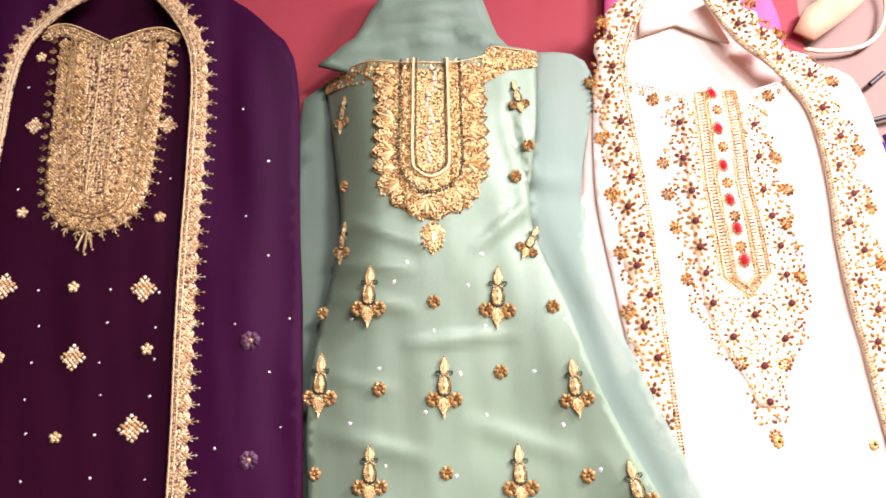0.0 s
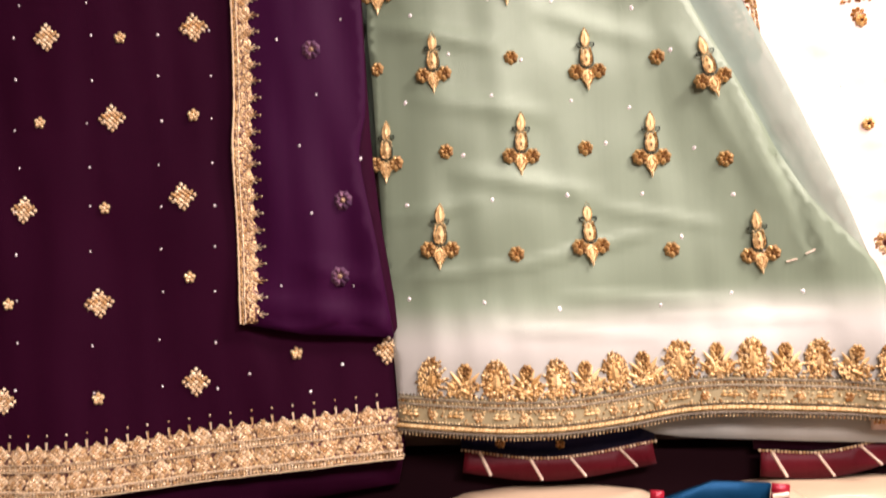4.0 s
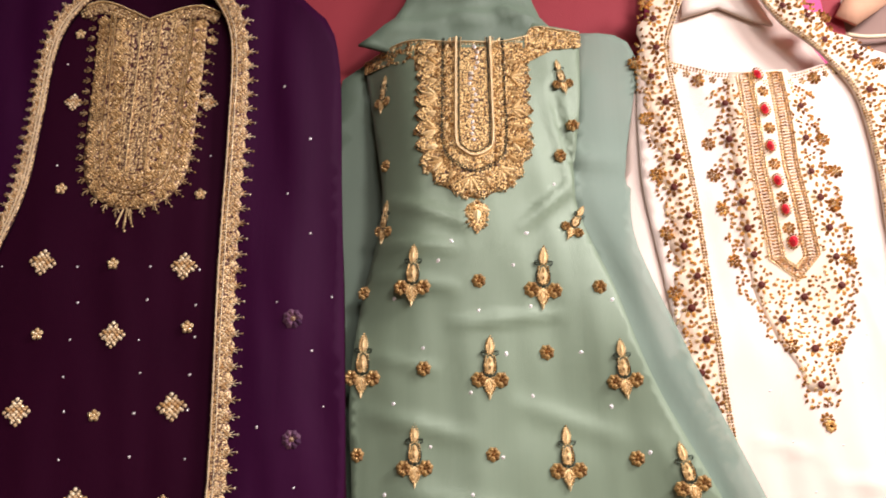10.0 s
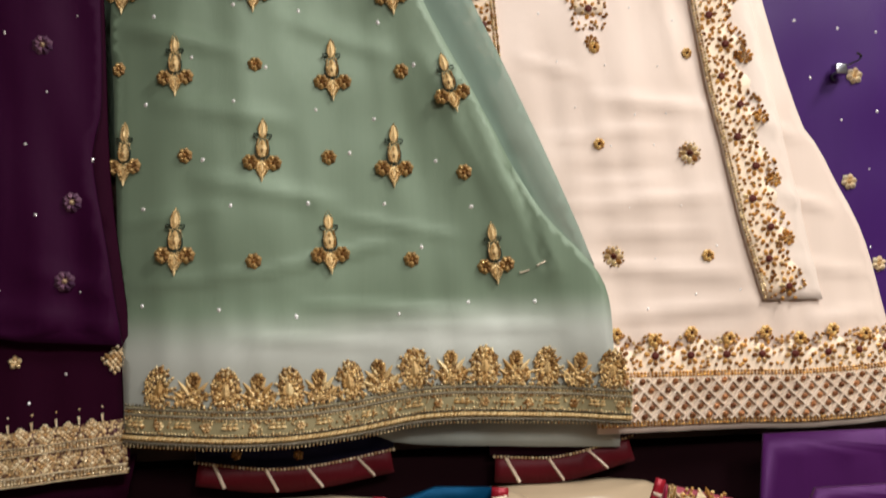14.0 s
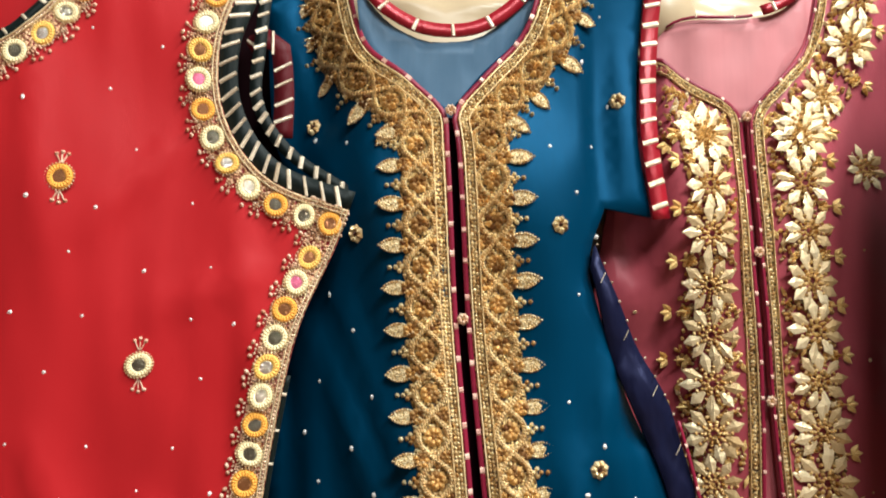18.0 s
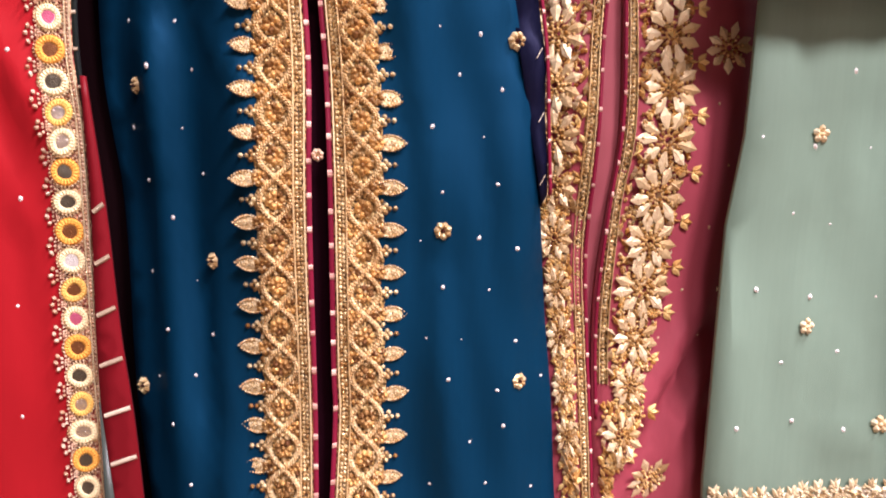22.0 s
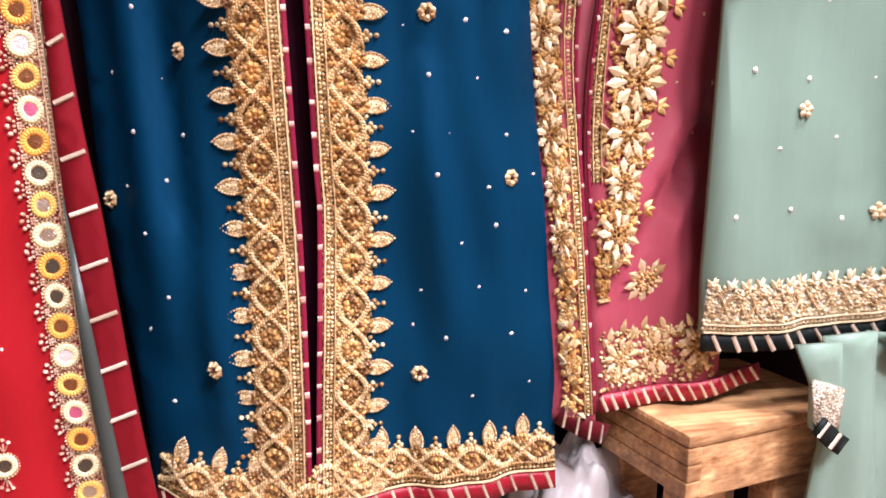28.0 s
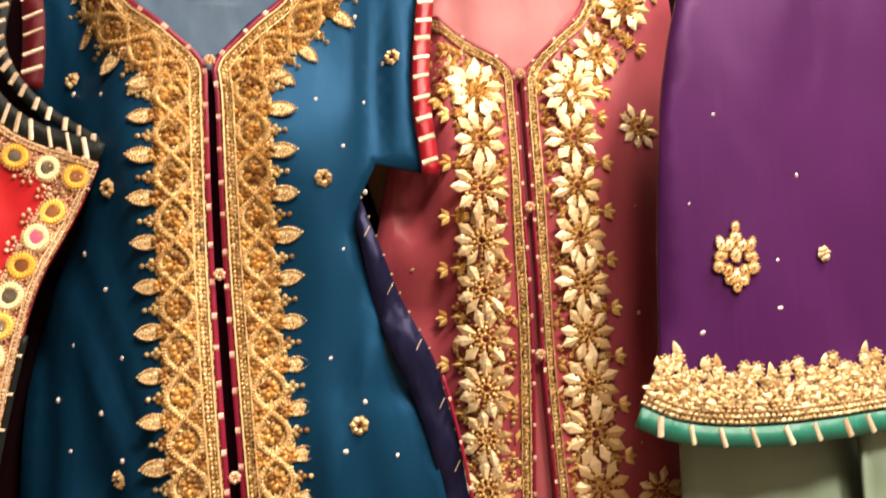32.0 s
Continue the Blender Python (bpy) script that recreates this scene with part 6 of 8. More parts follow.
def bead_field(works, s, a, b, d0, d1, stones, reach, keep=lambda m, d: True, gap=0.0061):
    """Small loose beads between the stones' blooms."""
    for x, z in stones:
        bloom(works, x, z)
    m = a + gap / 2
    while m < b:
        d = d0 + gap / 2
        while d < d1:
            mm, dd = m + random.uniform(-0.42, 0.42) * gap, d + random.uniform(-0.42, 0.42) * gap
            x, z = s.at(min(max(mm, 0), s.length), dd)
            sx, sz = min(stones, key=lambda q: (q[0] - x) ** 2 + (q[1] - z) ** 2)
            r = math.hypot(x - sx, z - sz)
            if 0.0185 < r < reach and keep(mm, dd):
                random.choice(works).bead(x, z, random.uniform(0.0025, 0.0034), random.uniform(0.0018, 0.0025), 0.0026, random.uniform(0, math.pi))
            d += gap
        m += gap


shape = [AX.at(s, yoke_half(s) * 0.74) for s in np.linspace(0.0, 0.43, 26)] + [AX.at(s, -yoke_half(s) * 0.74) for s in np.linspace(0.43, 0.0, 26)]
yoke = part("yoke", mesh_of("yoke", *cloth([tuple(p) for p in shape], iy, 0.012, 0.004), ZARI_IVORY), ivory, "pointed gold yoke with red stones")
b, g = Work(iy, 0.003), Work(iy, 0.003)
bead_field([b, b, b, g], AX, 0.0, AX.length, -0.085, 0.085, YOKE_STONES, 0.031,
           lambda s, d: not (abs(d) < 0.033 and s < 0.285) and abs(d) < yoke_half(s) * (1.04 + 0.1 * math.cos(s * math.tau / 0.052 - 4.2)))
for side in (-1, 1):
    for d in (0.011, 0.0145, 0.0265, 0.03):
        line = [AX.at(s, side * d) for s in np.linspace(0.005, 0.262, 30)] + [AX.at(0.262 + d * 0.95, 0)]
        b.row(line, 0.0021, 0.0040, 0.0016, 0.15)
        g.cord([AX.at(s, side * (d + 0.0016)) for s in np.linspace(0.005, 0.262, 30)] + [AX.at(0.264 + d * 0.95, 0)], 0.0012, 0.0012)
    for e in (0.0178, 0.0205, 0.0232):
        line = [AX.at(s, side * e) for s in np.linspace(0.005, 0.262, 30)] + [AX.at(0.262 + e * 0.95, 0)]
        for x, z, a in along(line, 0.0044):
            (b if random.random() < 0.6 else g).bead(x, z, 0.0024, 0.0014, 0.0024, a + (0.7 if e != 0.0205 else -0.7))
for s in (0.033, 0.087, 0.137, 0.183, 0.224):
    rosette([b, g], *AX.at(s, 0), 0.0076)
for x, z in YOKE_ROSETTES:
    rosette([b, g], x, z, 0.0088)
part("beadwork", b.mesh("beadwork", IVORYBEAD), yoke)["kind"] = "stuff"
part("gold_beadwork", g.mesh("gold_beadwork", GOLD), yoke)["kind"] = "stuff"
st, ring = Work(), Work()
st.bead(0, 0, 0.0044, 0.0058, 0.0035, 0, 10)
for k in range(14):
    a = math.tau * k / 14
    ring.bead(0.0056 * math.cos(a), 0.007 * math.sin(a), 0.0013, 0.001, 0.002, a)
STONE_MESH = mesh_multi("red_stone", [(st, STONE), (ring, IVORYBEAD)])
st = Work()
st.bead(0, 0, 0.0048, None, 0.003, 0, 10)
DARK_STONE = st.mesh("dark_stone", DARKSTONE, True)
sew("red_stone", STONE_MESH, yoke, iy, [(0.415, 2.598), (0.418, 2.545), (0.420, 2.493), (0.425, 2.446), (0.431, 2.407), (0.438, 2.365)], "oval red glass stone in a beaded setting", 0.003, size=1.25, wobble=0.3)
sew("dark_stone", DARK_STONE, yoke, iy, YOKE_STONES, "round dark brown stone", 0.003)

nt = Work(ivory_y, 0.003)
N = Strip(smooth_line([(0.30, 2.622), (0.36, 2.604), (0.417, 2.6), (0.47, 2.604), (0.535, 2.626)], 0.006))
for d in (-0.002, -0.006):
    nt.row(N.line(d), 0.0021, 0.0043, None, 0.2)
for s in np.arange(0.01, N.length, 0.017):
    flower(nt, *N.at(s, -0.013), 0.006, 5)
stuff_part("neck_trim", nt, GOLD, ivory, "gold beaded neck trim")


def flower_border(parent, line, width, y, sign, name):
    """Gold flower border of the ivory scarf, its beaded edge on the line."""
    s = Strip(line if sign > 0 else line[::-1])
    ground = part(name, mesh_of(name, *band(s.line(0.001), s.line(width * 0.86, wave=width * 0.12, period=0.05), y, 0.003, 0.001), ZARI_IVORY), parent, "gold flower border with dark stones")
    b, g = Work(lambda x, z: y(x, z) - 0.002, 0.003), Work(lambda x, z: y(x, z) - 0.002, 0.003)
    for d in (0.002, 0.006):
        g.row(s.line(d), 0.0019, 0.004, None, 0.2)
    stones = [s.at(m, width * (0.5 + 0.12 * (-1) ** k)) for k, m in enumerate(np.arange(0.02, s.length - 0.004, 0.04))]
    bead_field([b, b, b, g], s, 0.0, s.length, 0.009, width * 1.1, stones, 0.0275)
    for m in np.arange(0.02, s.length - 0.025, 0.08):
        rosette([b, g], *s.at(m + 0.02, width * 1.0))
    part("beadwork", b.mesh("beadwork", IVORYBEAD), ground)["kind"] = "stuff"
    part("gold_beadwork", g.mesh("gold_beadwork", GOLD), ground)["kind"] = "stuff"
    sew("dark_stone", DARK_STONE, ground, y, stones, "round dark brown stone", 0.004)


flower_border(ivory_scarf, IS_LI, 0.048, iscarf_y, -1, "left_border")
flower_border(ivory_scarf, IS_RI, 0.056, iscarf_r, 1, "right_border")
I = Strip(IVORY_HEM)
hem = part("hem_border", mesh_of("hem_border", *band(I.line(0.007), I.line(0.102, wave=0.006, period=0.06), iy, 0.003, 0.0015), ZARI_IVORY), ivory, "gold lattice hem border with dark stones")
b, g, c = (Work(lambda x, z: iy(x, z) - 0.003, 0.003) for _ in range(3))
for d in (0.009, 0.0125, 0.0665, 0.07):
    b.row(I.line(d), 0.0021, 0.0044, 0.0017, 0.2)
m = -0.06
while m < I.length:
    for a, e in ((0.0, 0.05), (0.05, 0.0)):
        c.cord([I.at(min(max(m + a + (e - a) * t, 0), I.length), 0.0135 + 0.05 * t) for t in np.linspace(0, 1, 7)], 0.0037, 0.0022)
    m += 0.0205
dots = Work(lambda x, z: iy(x, z) - 0.0044, 0.003)
for k in range(int(I.length / 0.0205) + 1):
    for j in range(5):
        m = 0.01625 + k * 0.0205 + (j % 2) * 0.01025
        if m < I.length:
            dots.bead(*I.at(m, 0.0185 + 0.01025 * j), 0.0041, 0.0038, 0.0034, random.uniform(0, 1), 8)
hem_stones = [I.at(m, 0.09) for m in np.arange(0.03, I.length, 0.045)]
bead_field([b, b, g], I, 0.0, I.length, 0.074, 0.118, hem_stones, 0.027)
for n, q, mt in (("amber_beadwork", b, IVORYBEAD), ("gold_beadwork", g, GOLD), ("lattice_cordwork", c, PALETHREAD), ("brown_beadwork", dots, BROWNBEAD)):
    part(n, q.mesh(n, mt), hem)["kind"] = "stuff"
sew("dark_stone", DARK_STONE, hem, iy, hem_stones, "round dark brown stone", 0.004)
sew("small_flower", STONE_SMALL, hem, iy, [I.at(m, 0.117 - 0.008 * (k % 2)) for k, m in enumerate(np.arange(0.028, I.length, 0.047))], "", 0.004, size=1.15)
sew("stone_flower", STONE_BIG, ivory, ivory_y, [(0.576, 2.002), (0.472, 1.874)])
sew("small_flower", STONE_SMALL, ivory, ivory_y, [(0.459, 2.013), (0.580, 2.131), (0.590, 1.873), (0.458, 2.135)])
sequins(ivory, ivory_y, scattered([(0.36, 2.22), (0.55, 2.3), (0.62, 1.9), (0.66, 1.79), (0.49, 1.79), (0.42, 2.0)], 0.062, 0.06, seed=15), 0.0026)


# ---------------------------------------------------------------- violet dress
C = Strip(smooth_line([(0.666, 2.402), (0.70, 2.345), (0.775, 2.293), (0.88, 2.27), (0.985, 2.293), (1.06, 2.345), (1.094, 2.402)], 0.006))
TOP = smooth_line([(0.666, 2.404), (0.74, 2.412), (0.80, 2.378), (0.88, 2.365), (0.96, 2.378), (1.02, 2.412), (1.094, 2.404)], 0.006)
crescent = part("neck_crescent", mesh_of("neck_crescent", *cloth(closed(C.line(0.004), TOP[::-1]), lambda x, z: violet_y(x, z) - 0.003, 0.012, 0.004), ZARI), violet, "gold crescent neckline embroidery")
w, c = Work(lambda x, z: violet_y(x, z) - 0.0045, 0.003), Work(lambda x, z: violet_y(x, z) - 0.0045, 0.003)
for d in (0.006, 0.016, 0.026):
    c.cord(C.line(d), 0.0032, 0.003)
    w.row(C.line(d + 0.005), 0.0026, 0.0055, 0.002, 0.2)
for k, m in enumerate(np.arange(0.005, C.length, 0.014)):
    x, z = C.at(m, -0.001)
    c.cord(smooth_line([C.at(m - 0.005, 0.002), C.at(m - 0.004, -0.006), C.at(m + 0.003, -0.007), C.at(m + 0.006, 0.002)], 0.003), 0.002, 0.002)
    if k % 5 == 3:
        flower(w, *C.at(m, -0.014), 0.008, 6)
for k in range(260):
    x, z = C.at(random.uniform(0, C.length), random.uniform(0.036, 0.09))
    if inside(x, z, C.line(0.004) + TOP[::-1]):
        w.bead(x, z, 0.003, 0.0022, 0.002, random.uniform(0, 3))
part("beadwork", w.mesh("beadwork", PALEGOLD), crescent)["kind"] = "stuff"
part("cordwork", c.mesh("cordwork", GOLD), crescent)["kind"] = "stuff"
piping(violet, [(0.655, 2.53), (0.662, 2.45), (0.670, 2.395)][::-1], 0.012, lambda x, z: violet_y(x, z) - 0.004, TEAL, 0.012, 0.003, label="teal striped armhole piping")
piping(violet, smooth_line([(0.672, 2.37), (0.690, 2.30), (0.688, 2.25), (0.672, 2.215)])[::-1], 0.016, lambda x, z: violet_y(x, z) - 0.004, TEAL, 0.013, 0.003, label="teal striped armhole piping")
piping(violet, smooth_line([(0.745, 2.432), (0.80, 2.437), (0.88, 2.428), (1.0, 2.435)]), 0.017, lambda x, z: 0.03, TEAL, 0.017, 0.005, name="back_piping", label="teal striped back neck piping")
part("back_neck", mesh_of("back_neck", *cloth([(0.70, 2.446), (1.06, 2.446), (1.08, 2.56), (0.68, 2.56)], relief(0.04, (), 0.003, 33)), VIOLET), violet)
sequins(violet, violet_y, scattered([(0.70, 2.26), (1.05, 2.26), (1.1, 1.72), (0.74, 1.72), (0.68, 2.1)], 0.062, 0.06, seed=17) + [(0.74, 2.5), (0.80, 2.53), (0.84, 2.48)])
sew("small_flower", small_flower(PALEGOLD, 0.0105, 6), violet, violet_y, [(0.81, 2.106), (0.795, 1.967), (0.9, 2.04), (0.92, 1.9), (0.83, 1.86)])
bust("glossy cream chest mannequin wearing the violet dress", 0.88, 2.34, 0.9, 0.096)
clip = thing("binder_clip", "small black binder clip with steel arms on the violet dress", "clip", (0.784, 0.008, 2.112))
part("jaw", mesh_of("jaw", *box(0.776, 0.792, 0.0, 0.012, 2.104, 2.118, 0.002), STEEL), clip)
w = Work(lambda x, z: 0.001)
w.cord(smooth_line([(0.792, 2.114), (0.80, 2.119), (0.808, 2.122), (0.812, 2.128), (0.806, 2.132)], 0.003), 0.0022, 0.002)
part("arm", w.mesh("arm", BLACKMETAL), clip)
w = Work(lambda x, z: 0.001)
w.cord(smooth_line([(0.776, 2.106), (0.770, 2.102), (0.768, 2.097), (0.773, 2.095)], 0.003), 0.0022, 0.002)
part("arm", w.mesh("arm", BLACKMETAL), clip)


# ---------------------------------------------------------------- red dress
def mirror_border(parent, line, y, inward, name, pitch=0.0268, skip=(), shift=0):
    """Round mirrors in thread rings along an edge; inward is the side of the line."""
    s = Strip(line if inward > 0 else line[::-1])
    ground = part(name, mesh_of(name, *band(s.line(0.0), s.line(0.027, wave=0.002, period=pitch), y, 0.003, 0.001), zari_red), parent, "border of round mirrors in orange and cream thread")
    w, c = Work(lambda x, z: y(x, z) - 0.002, 0.003), Work(lambda x, z: y(x, z) - 0.002, 0.003)
    for d in (0.0015, 0.0055):
        c.cord(s.line(d), 0.0014, 0.0014)
    w.row(s.line(0.0035), 0.0017, 0.0036, 0.0014, 0.2)
    n = int(s.length / pitch)
    for i in range(n + 1):
        m = (i + 0.5) * pitch
        for a in (-0.5, 0.5):
            for d in (0.009, 0.014, 0.026):
                w.bead(*s.at(min(m + a * pitch, s.length), d), 0.0018, None, 0.002)
        mid = min(m + pitch / 2, s.length)
        for a in (-0.62, 0.0, 0.62):
            for e, r in ((0.0295, 0.0014), (0.0325, 0.0017), (0.036 + 0.002 * (a == 0), 0.0025)):
                x, z = s.at(min(max(mid + a * (e - 0.026), 0), s.length), e)
                w.bead(x, z, r * random.uniform(0.9, 1.2), r * 0.85, 0.0026, random.uniform(0, 3))
        for a in (-0.42, -0.28, -0.14, 0.0, 0.14, 0.28, 0.42):
            w.bead(*s.at(min(max(m + a * pitch, 0), s.length), 0.0305 - 0.016 * a * a), 0.0015, 0.0012, 0.002, random.uniform(0, 3))
        for a in (-0.09, 0.0, 0.09):
            w.bead(*s.at(min(max(mid + a * pitch, 0), s.length), 0.0275), 0.0016, None, 0.002)
    part("beadwork", w.mesh("beadwork", PEACHBEAD), ground)["kind"] = "stuff"
    part("threadwork", c.mesh("threadwork", PALEGOLD), ground)["kind"] = "stuff"
    for i in range(n):
        if i in skip or i - n in skip:
            continue
        x, z = s.at((i + 0.5) * pitch, 0.0185)
        k = (i + shift) % 10
        part("mirror_disc", MIRRORS[k], ground, "round mirror in %s thread" % MIRROR_NAMES[MIRROR_KINDS[k][0].name], (x, y(x, z) - 0.003, z), random.uniform(0, 3), random.uniform(0.95, 1.06))


zari_red = zari_mat("gold_stitching_on_red", (0.2, 0.01, 0.012), (0.5, 0.24, 0.1), (0.85, 0.58, 0.34))
mirror_border(red, RED_NECK, red_y, -1, "neck_border")
mirror_border(red, RED_ARM, red_y, -1, "armhole_border", skip=(-1,))
mirror_border(red, RED_SIDE, red_y, -1, "side_border", skip=(-1,), shift=3)
mirror_border(red, flip(RED_ARM), red_y, 1, "armhole_border")
mirror_border(red, [(-0.25, 1.617), (-0.128, 1.606)], red_y, -1, "shoulder_border")
mirror_border(red, [(-0.69, 1.60), (-0.565, 1.610)], red_y, -1, "shoulder_border")
mirror_border(red, RED_HEM[::-1], red_y, 1, "hem_border")
piping(red, RED_NECK, 0.008, red_y, BLACKSILK, 0.022, 0.004, 0.0, name="neck_piping", label="black neck piping with pale dashes")
piping(red, smooth_line(ARM), 0.019, lambda x, z: red_y(x, z) + 0.002, BLACKSILK, 0.0165, 0.0042, -0.5, name="armhole_piping", label="black armhole piping with silver stripes")
piping(red, smooth_line([(-0.112, 1.585), (-0.118, 1.49), (-0.118, 1.43), (-0.085, 1.378), (-0.02, 1.335)]), 0.012, lambda x, z: red_y(x, z) + 0.016, BLACKSILK, 0.0165, 0.005, -0.5, name="armhole_facing", label="black striped armhole facing")
piping(red, smooth_line([(-0.125, 1.47), (-0.105, 1.50), (-0.098, 1.45), (-0.098, 1.40)])[1:], 0.02, lambda x, z: -0.05, MAROON, 0.018, 0.004, -0.4, name="inner_facing", label="maroon striped facing inside the armhole")
piping(red, flip(smooth_line(ARM))[::-1], 0.019, lambda x, z: red_y(x, z) + 0.002, BLACKSILK, 0.0165, 0.0042, 0.5, name="armhole_piping", label="black armhole piping with silver stripes")
piping(red, RED_SIDE[12:], 0.0045, lambda x, z: red_y(x, z) + 0.002, BLACKSILK, 0.03, 0.003, 0.0, name="side_piping", label="black side piping")
piping(red, RED_HEM, 0.014, lambda x, z: red_y(x, z) + 0.002, BLACKSILK, 0.016, 0.005, 0.6, name="hem_piping", label="black hem piping with silver stripes")
keep = lambda x, z: all(math.hypot(x - a, z - b) > 0.03 for a, b in ((-0.209, 1.171), (-0.286, 1.345), (-0.142, 0.394)))
sequins(red, red_y, scattered([(-0.2, 1.56), (-0.2, 1.40), (-0.1, 1.27), (-0.14, 0.98), (-0.12, 0.36), (-0.7, 0.36), (-0.68, 0.98), (-0.72, 1.27), (-0.62, 1.4), (-0.41, 1.41)], 0.07, 0.055, keep, 21), 0.0028)
MM = mirror_piece(0.0128, CREAMTHREAD, DIMGLASS, 21)
MO = mirror_piece(0.0128, ORANGE, BROWNGLASS, 22)
for k, (x, z) in enumerate(((-0.286, 1.345), (-0.209, 1.171), (-0.142, 0.394), (-0.36, 1.02), (-0.24, 0.8), (-0.22, 0.55), (-0.5, 1.2))):
    part("mirror_motif", MO if k == 0 else MM, red, "single round mirror with beads above and below", (x, red_y(x, z) - 0.003, z))
w = Work(red_y, 0.003)
for x, z in ((-0.286, 1.345), (-0.209, 1.171), (-0.142, 0.394), (-0.36, 1.02), (-0.24, 0.8), (-0.22, 0.55), (-0.5, 1.2)):
    for s in (-1, 1):
        for a in (-1, 0, 1):
            w.bead(x + a * 0.0052, z + s * (0.0225 + 0.002 * (a == 0)), 0.0026, 0.0022, 0.003)
            w.cord([(x + a * 0.001, z + s * 0.014), (x + a * 0.003, z + s * 0.018), (x + a * 0.0045, z + s * 0.0215)], 0.0012, 0.0014)
stuff_part("motif_beadwork", w, PEACHBEAD, red)


# ---------------------------------------------------------------- petrol blue dress
ROPE = bead_mat("pale_gold_rope", (0.66, 0.42, 0.17), (1.0, 0.84, 0.5), 0.35, 0.2, 0.4)


def leaf_band(parent, line, y, side, name, width=0.058, pitch=0.039, leaves=True, start=0.02, skip=(), anchor=None):
    """Gold band: stitched edge, two winding cords that cross at each leaf, flowers between, and leaves outward; one leaf stands at the height anchor."""
    s = Strip(line if side > 0 else line[::-1])
    if anchor:
        start = min(np.arange(0, s.length, 0.001), key=lambda m: abs(s.at(m)[1] - anchor)) % pitch
    ground = part(name, mesh_of(name, *band(s.line(0.0), s.line(width * 0.78, wave=0.003, period=pitch), y, 0.003, 0.001), ZARI_BRONZE), parent, "dense gold band with leaf points")
    g, c, b = (Work(lambda x, z, k=k: y(x, z) - k, 0.003) for k in (0.0022, 0.003, 0.003))
    for d in (0.002, 0.012):
        c.cord(s.line(d), 0.0018, 0.0018)
    g.row(s.line(0.0052), 0.002, 0.0042, 0.0017, 0.2)
    g.row(s.line(0.0088), 0.002, 0.0042, 0.0017, 0.3)
    for k in range(int(s.length * 1000)):
        g.bead(*s.at(random.uniform(0, s.length), random.uniform(0.013, width * 0.8)), random.uniform(0.002, 0.0032), 0.0022, 0.003, random.uniform(0, 3))
    mid, amp = width * 0.49, width * 0.25
    for ph in (0.0, math.pi):
        for e in (-0.0011, 0.0011):
            for x, z, a in along(s.line(mid + e, 0.003, amp, 2 * pitch, ph - math.pi * start / pitch), 0.0031):
                c.bead(x, z, 0.0028, 0.0018, 0.004, a + 0.6)
    n = int((s.length - start) / pitch)
    tips = []
    for i in range(n + 1):
        m = start + i * pitch
        if m > s.length - 0.004:
            break
        flower(b, *s.at(m + pitch / 2, mid), 0.0095, 7)
        flower(b, *s.at(m, width * 0.30), 0.0075, 6)
        flower(b, *s.at(m, width * 0.72), 0.008, 7)
        g.bead(*s.at(m + pitch / 2, width * 0.80), 0.004, 0.003)
        for e, q in ((0, 0.92), (-0.0035, 0.86), (0.0035, 0.86), (0, 1.02)):
            g.bead(*s.at(m + pitch / 2 + e, width * q), 0.0026, None, 0.003)
        if leaves and i not in skip:
            x, z = s.at(m, width * 0.74)
            tips.append((x, z, s.angle(m)))
    part("beadwork", g.mesh("beadwork", GOLD), ground)["kind"] = "stuff"
    part("cordwork", c.mesh("cordwork", ROPE), ground)["kind"] = "stuff"
    part("flower_beadwork", b.mesh("flower_beadwork", BRONZE), ground)["kind"] = "stuff"
    for x, z, a in tips:
        ob = part("leaf", LEAF, ground, "", (x, y(x, z) - 0.003, z), 0, random.uniform(0.93, 1.07))
        ob.rotation_euler = (lie_on(y, x, z) @ Matrix.Rotation(-a + random.uniform(-0.08, 0.08), 3, "Y")).to_euler()


ZARI_LEAF = zari_mat("pale_gold_stitching", (0.62, 0.42, 0.17), (0.92, 0.7, 0.36), (1.0, 0.9, 0.62), 0.0014)


def leaf_mesh():
    a, b = Work(), Work()
    c = Work()
    a.leaf(0, 0.002, 0.0235, 0.013, 0, 0.0012)
    for j in range(11):
        t = j / 10
        for sgn in (-1, 1):
            b.bead(sgn * 0.0066 * math.sin(math.pi * min(1, t * 0.86 + 0.14)) ** 0.8, 0.001 + 0.0255 * t, 0.0014, 0.0017, 0.002, random.uniform(0, 3))
    for j in range(6):
        c.bead(0.0012 * (-1) ** j, 0.006 + 0.0022 * j, 0.0016, 0.0011, 0.0026, 0.8 * (-1) ** j)
    for k in range(7):
        b.bead(random.uniform(-0.005, 0.005), random.uniform(-0.006, 0.002), 0.0026, 0.002, 0.003, random.uniform(0, 3))
    return mesh_multi("leaf", [(a, ZARI_LEAF), (b, PALEGOLD), (c, GOLD)])


LEAF = leaf_mesh()
BL = smooth_line([(-0.028, 1.59), (-0.005, 1.50), (0.04, 1.456), (0.074, 1.424), (0.079, 1.38), (0.088, 1.215), (0.104, 1.033), (0.111, 0.948), (0.115, 0.808), (0.125, 0.609), (0.129, 0.445), (0.129, 0.335)], 0.01)
BR = smooth_line([(0.186, 1.61), (0.162, 1.521), (0.118, 1.466), (0.086, 1.424), (0.089, 1.38), (0.099, 1.215), (0.116, 1.033), (0.125, 0.948), (0.131, 0.85), (0.139, 0.67), (0.142, 0.609), (0.138, 0.445), (0.136, 0.335)], 0.01)
SLITEDGE = cloth_mat("crimson_edging", (0.19, 0.008, 0.03), 0.4, 0.2, 0.3, spec=0.3, wrinkle=1.2, crush=6)
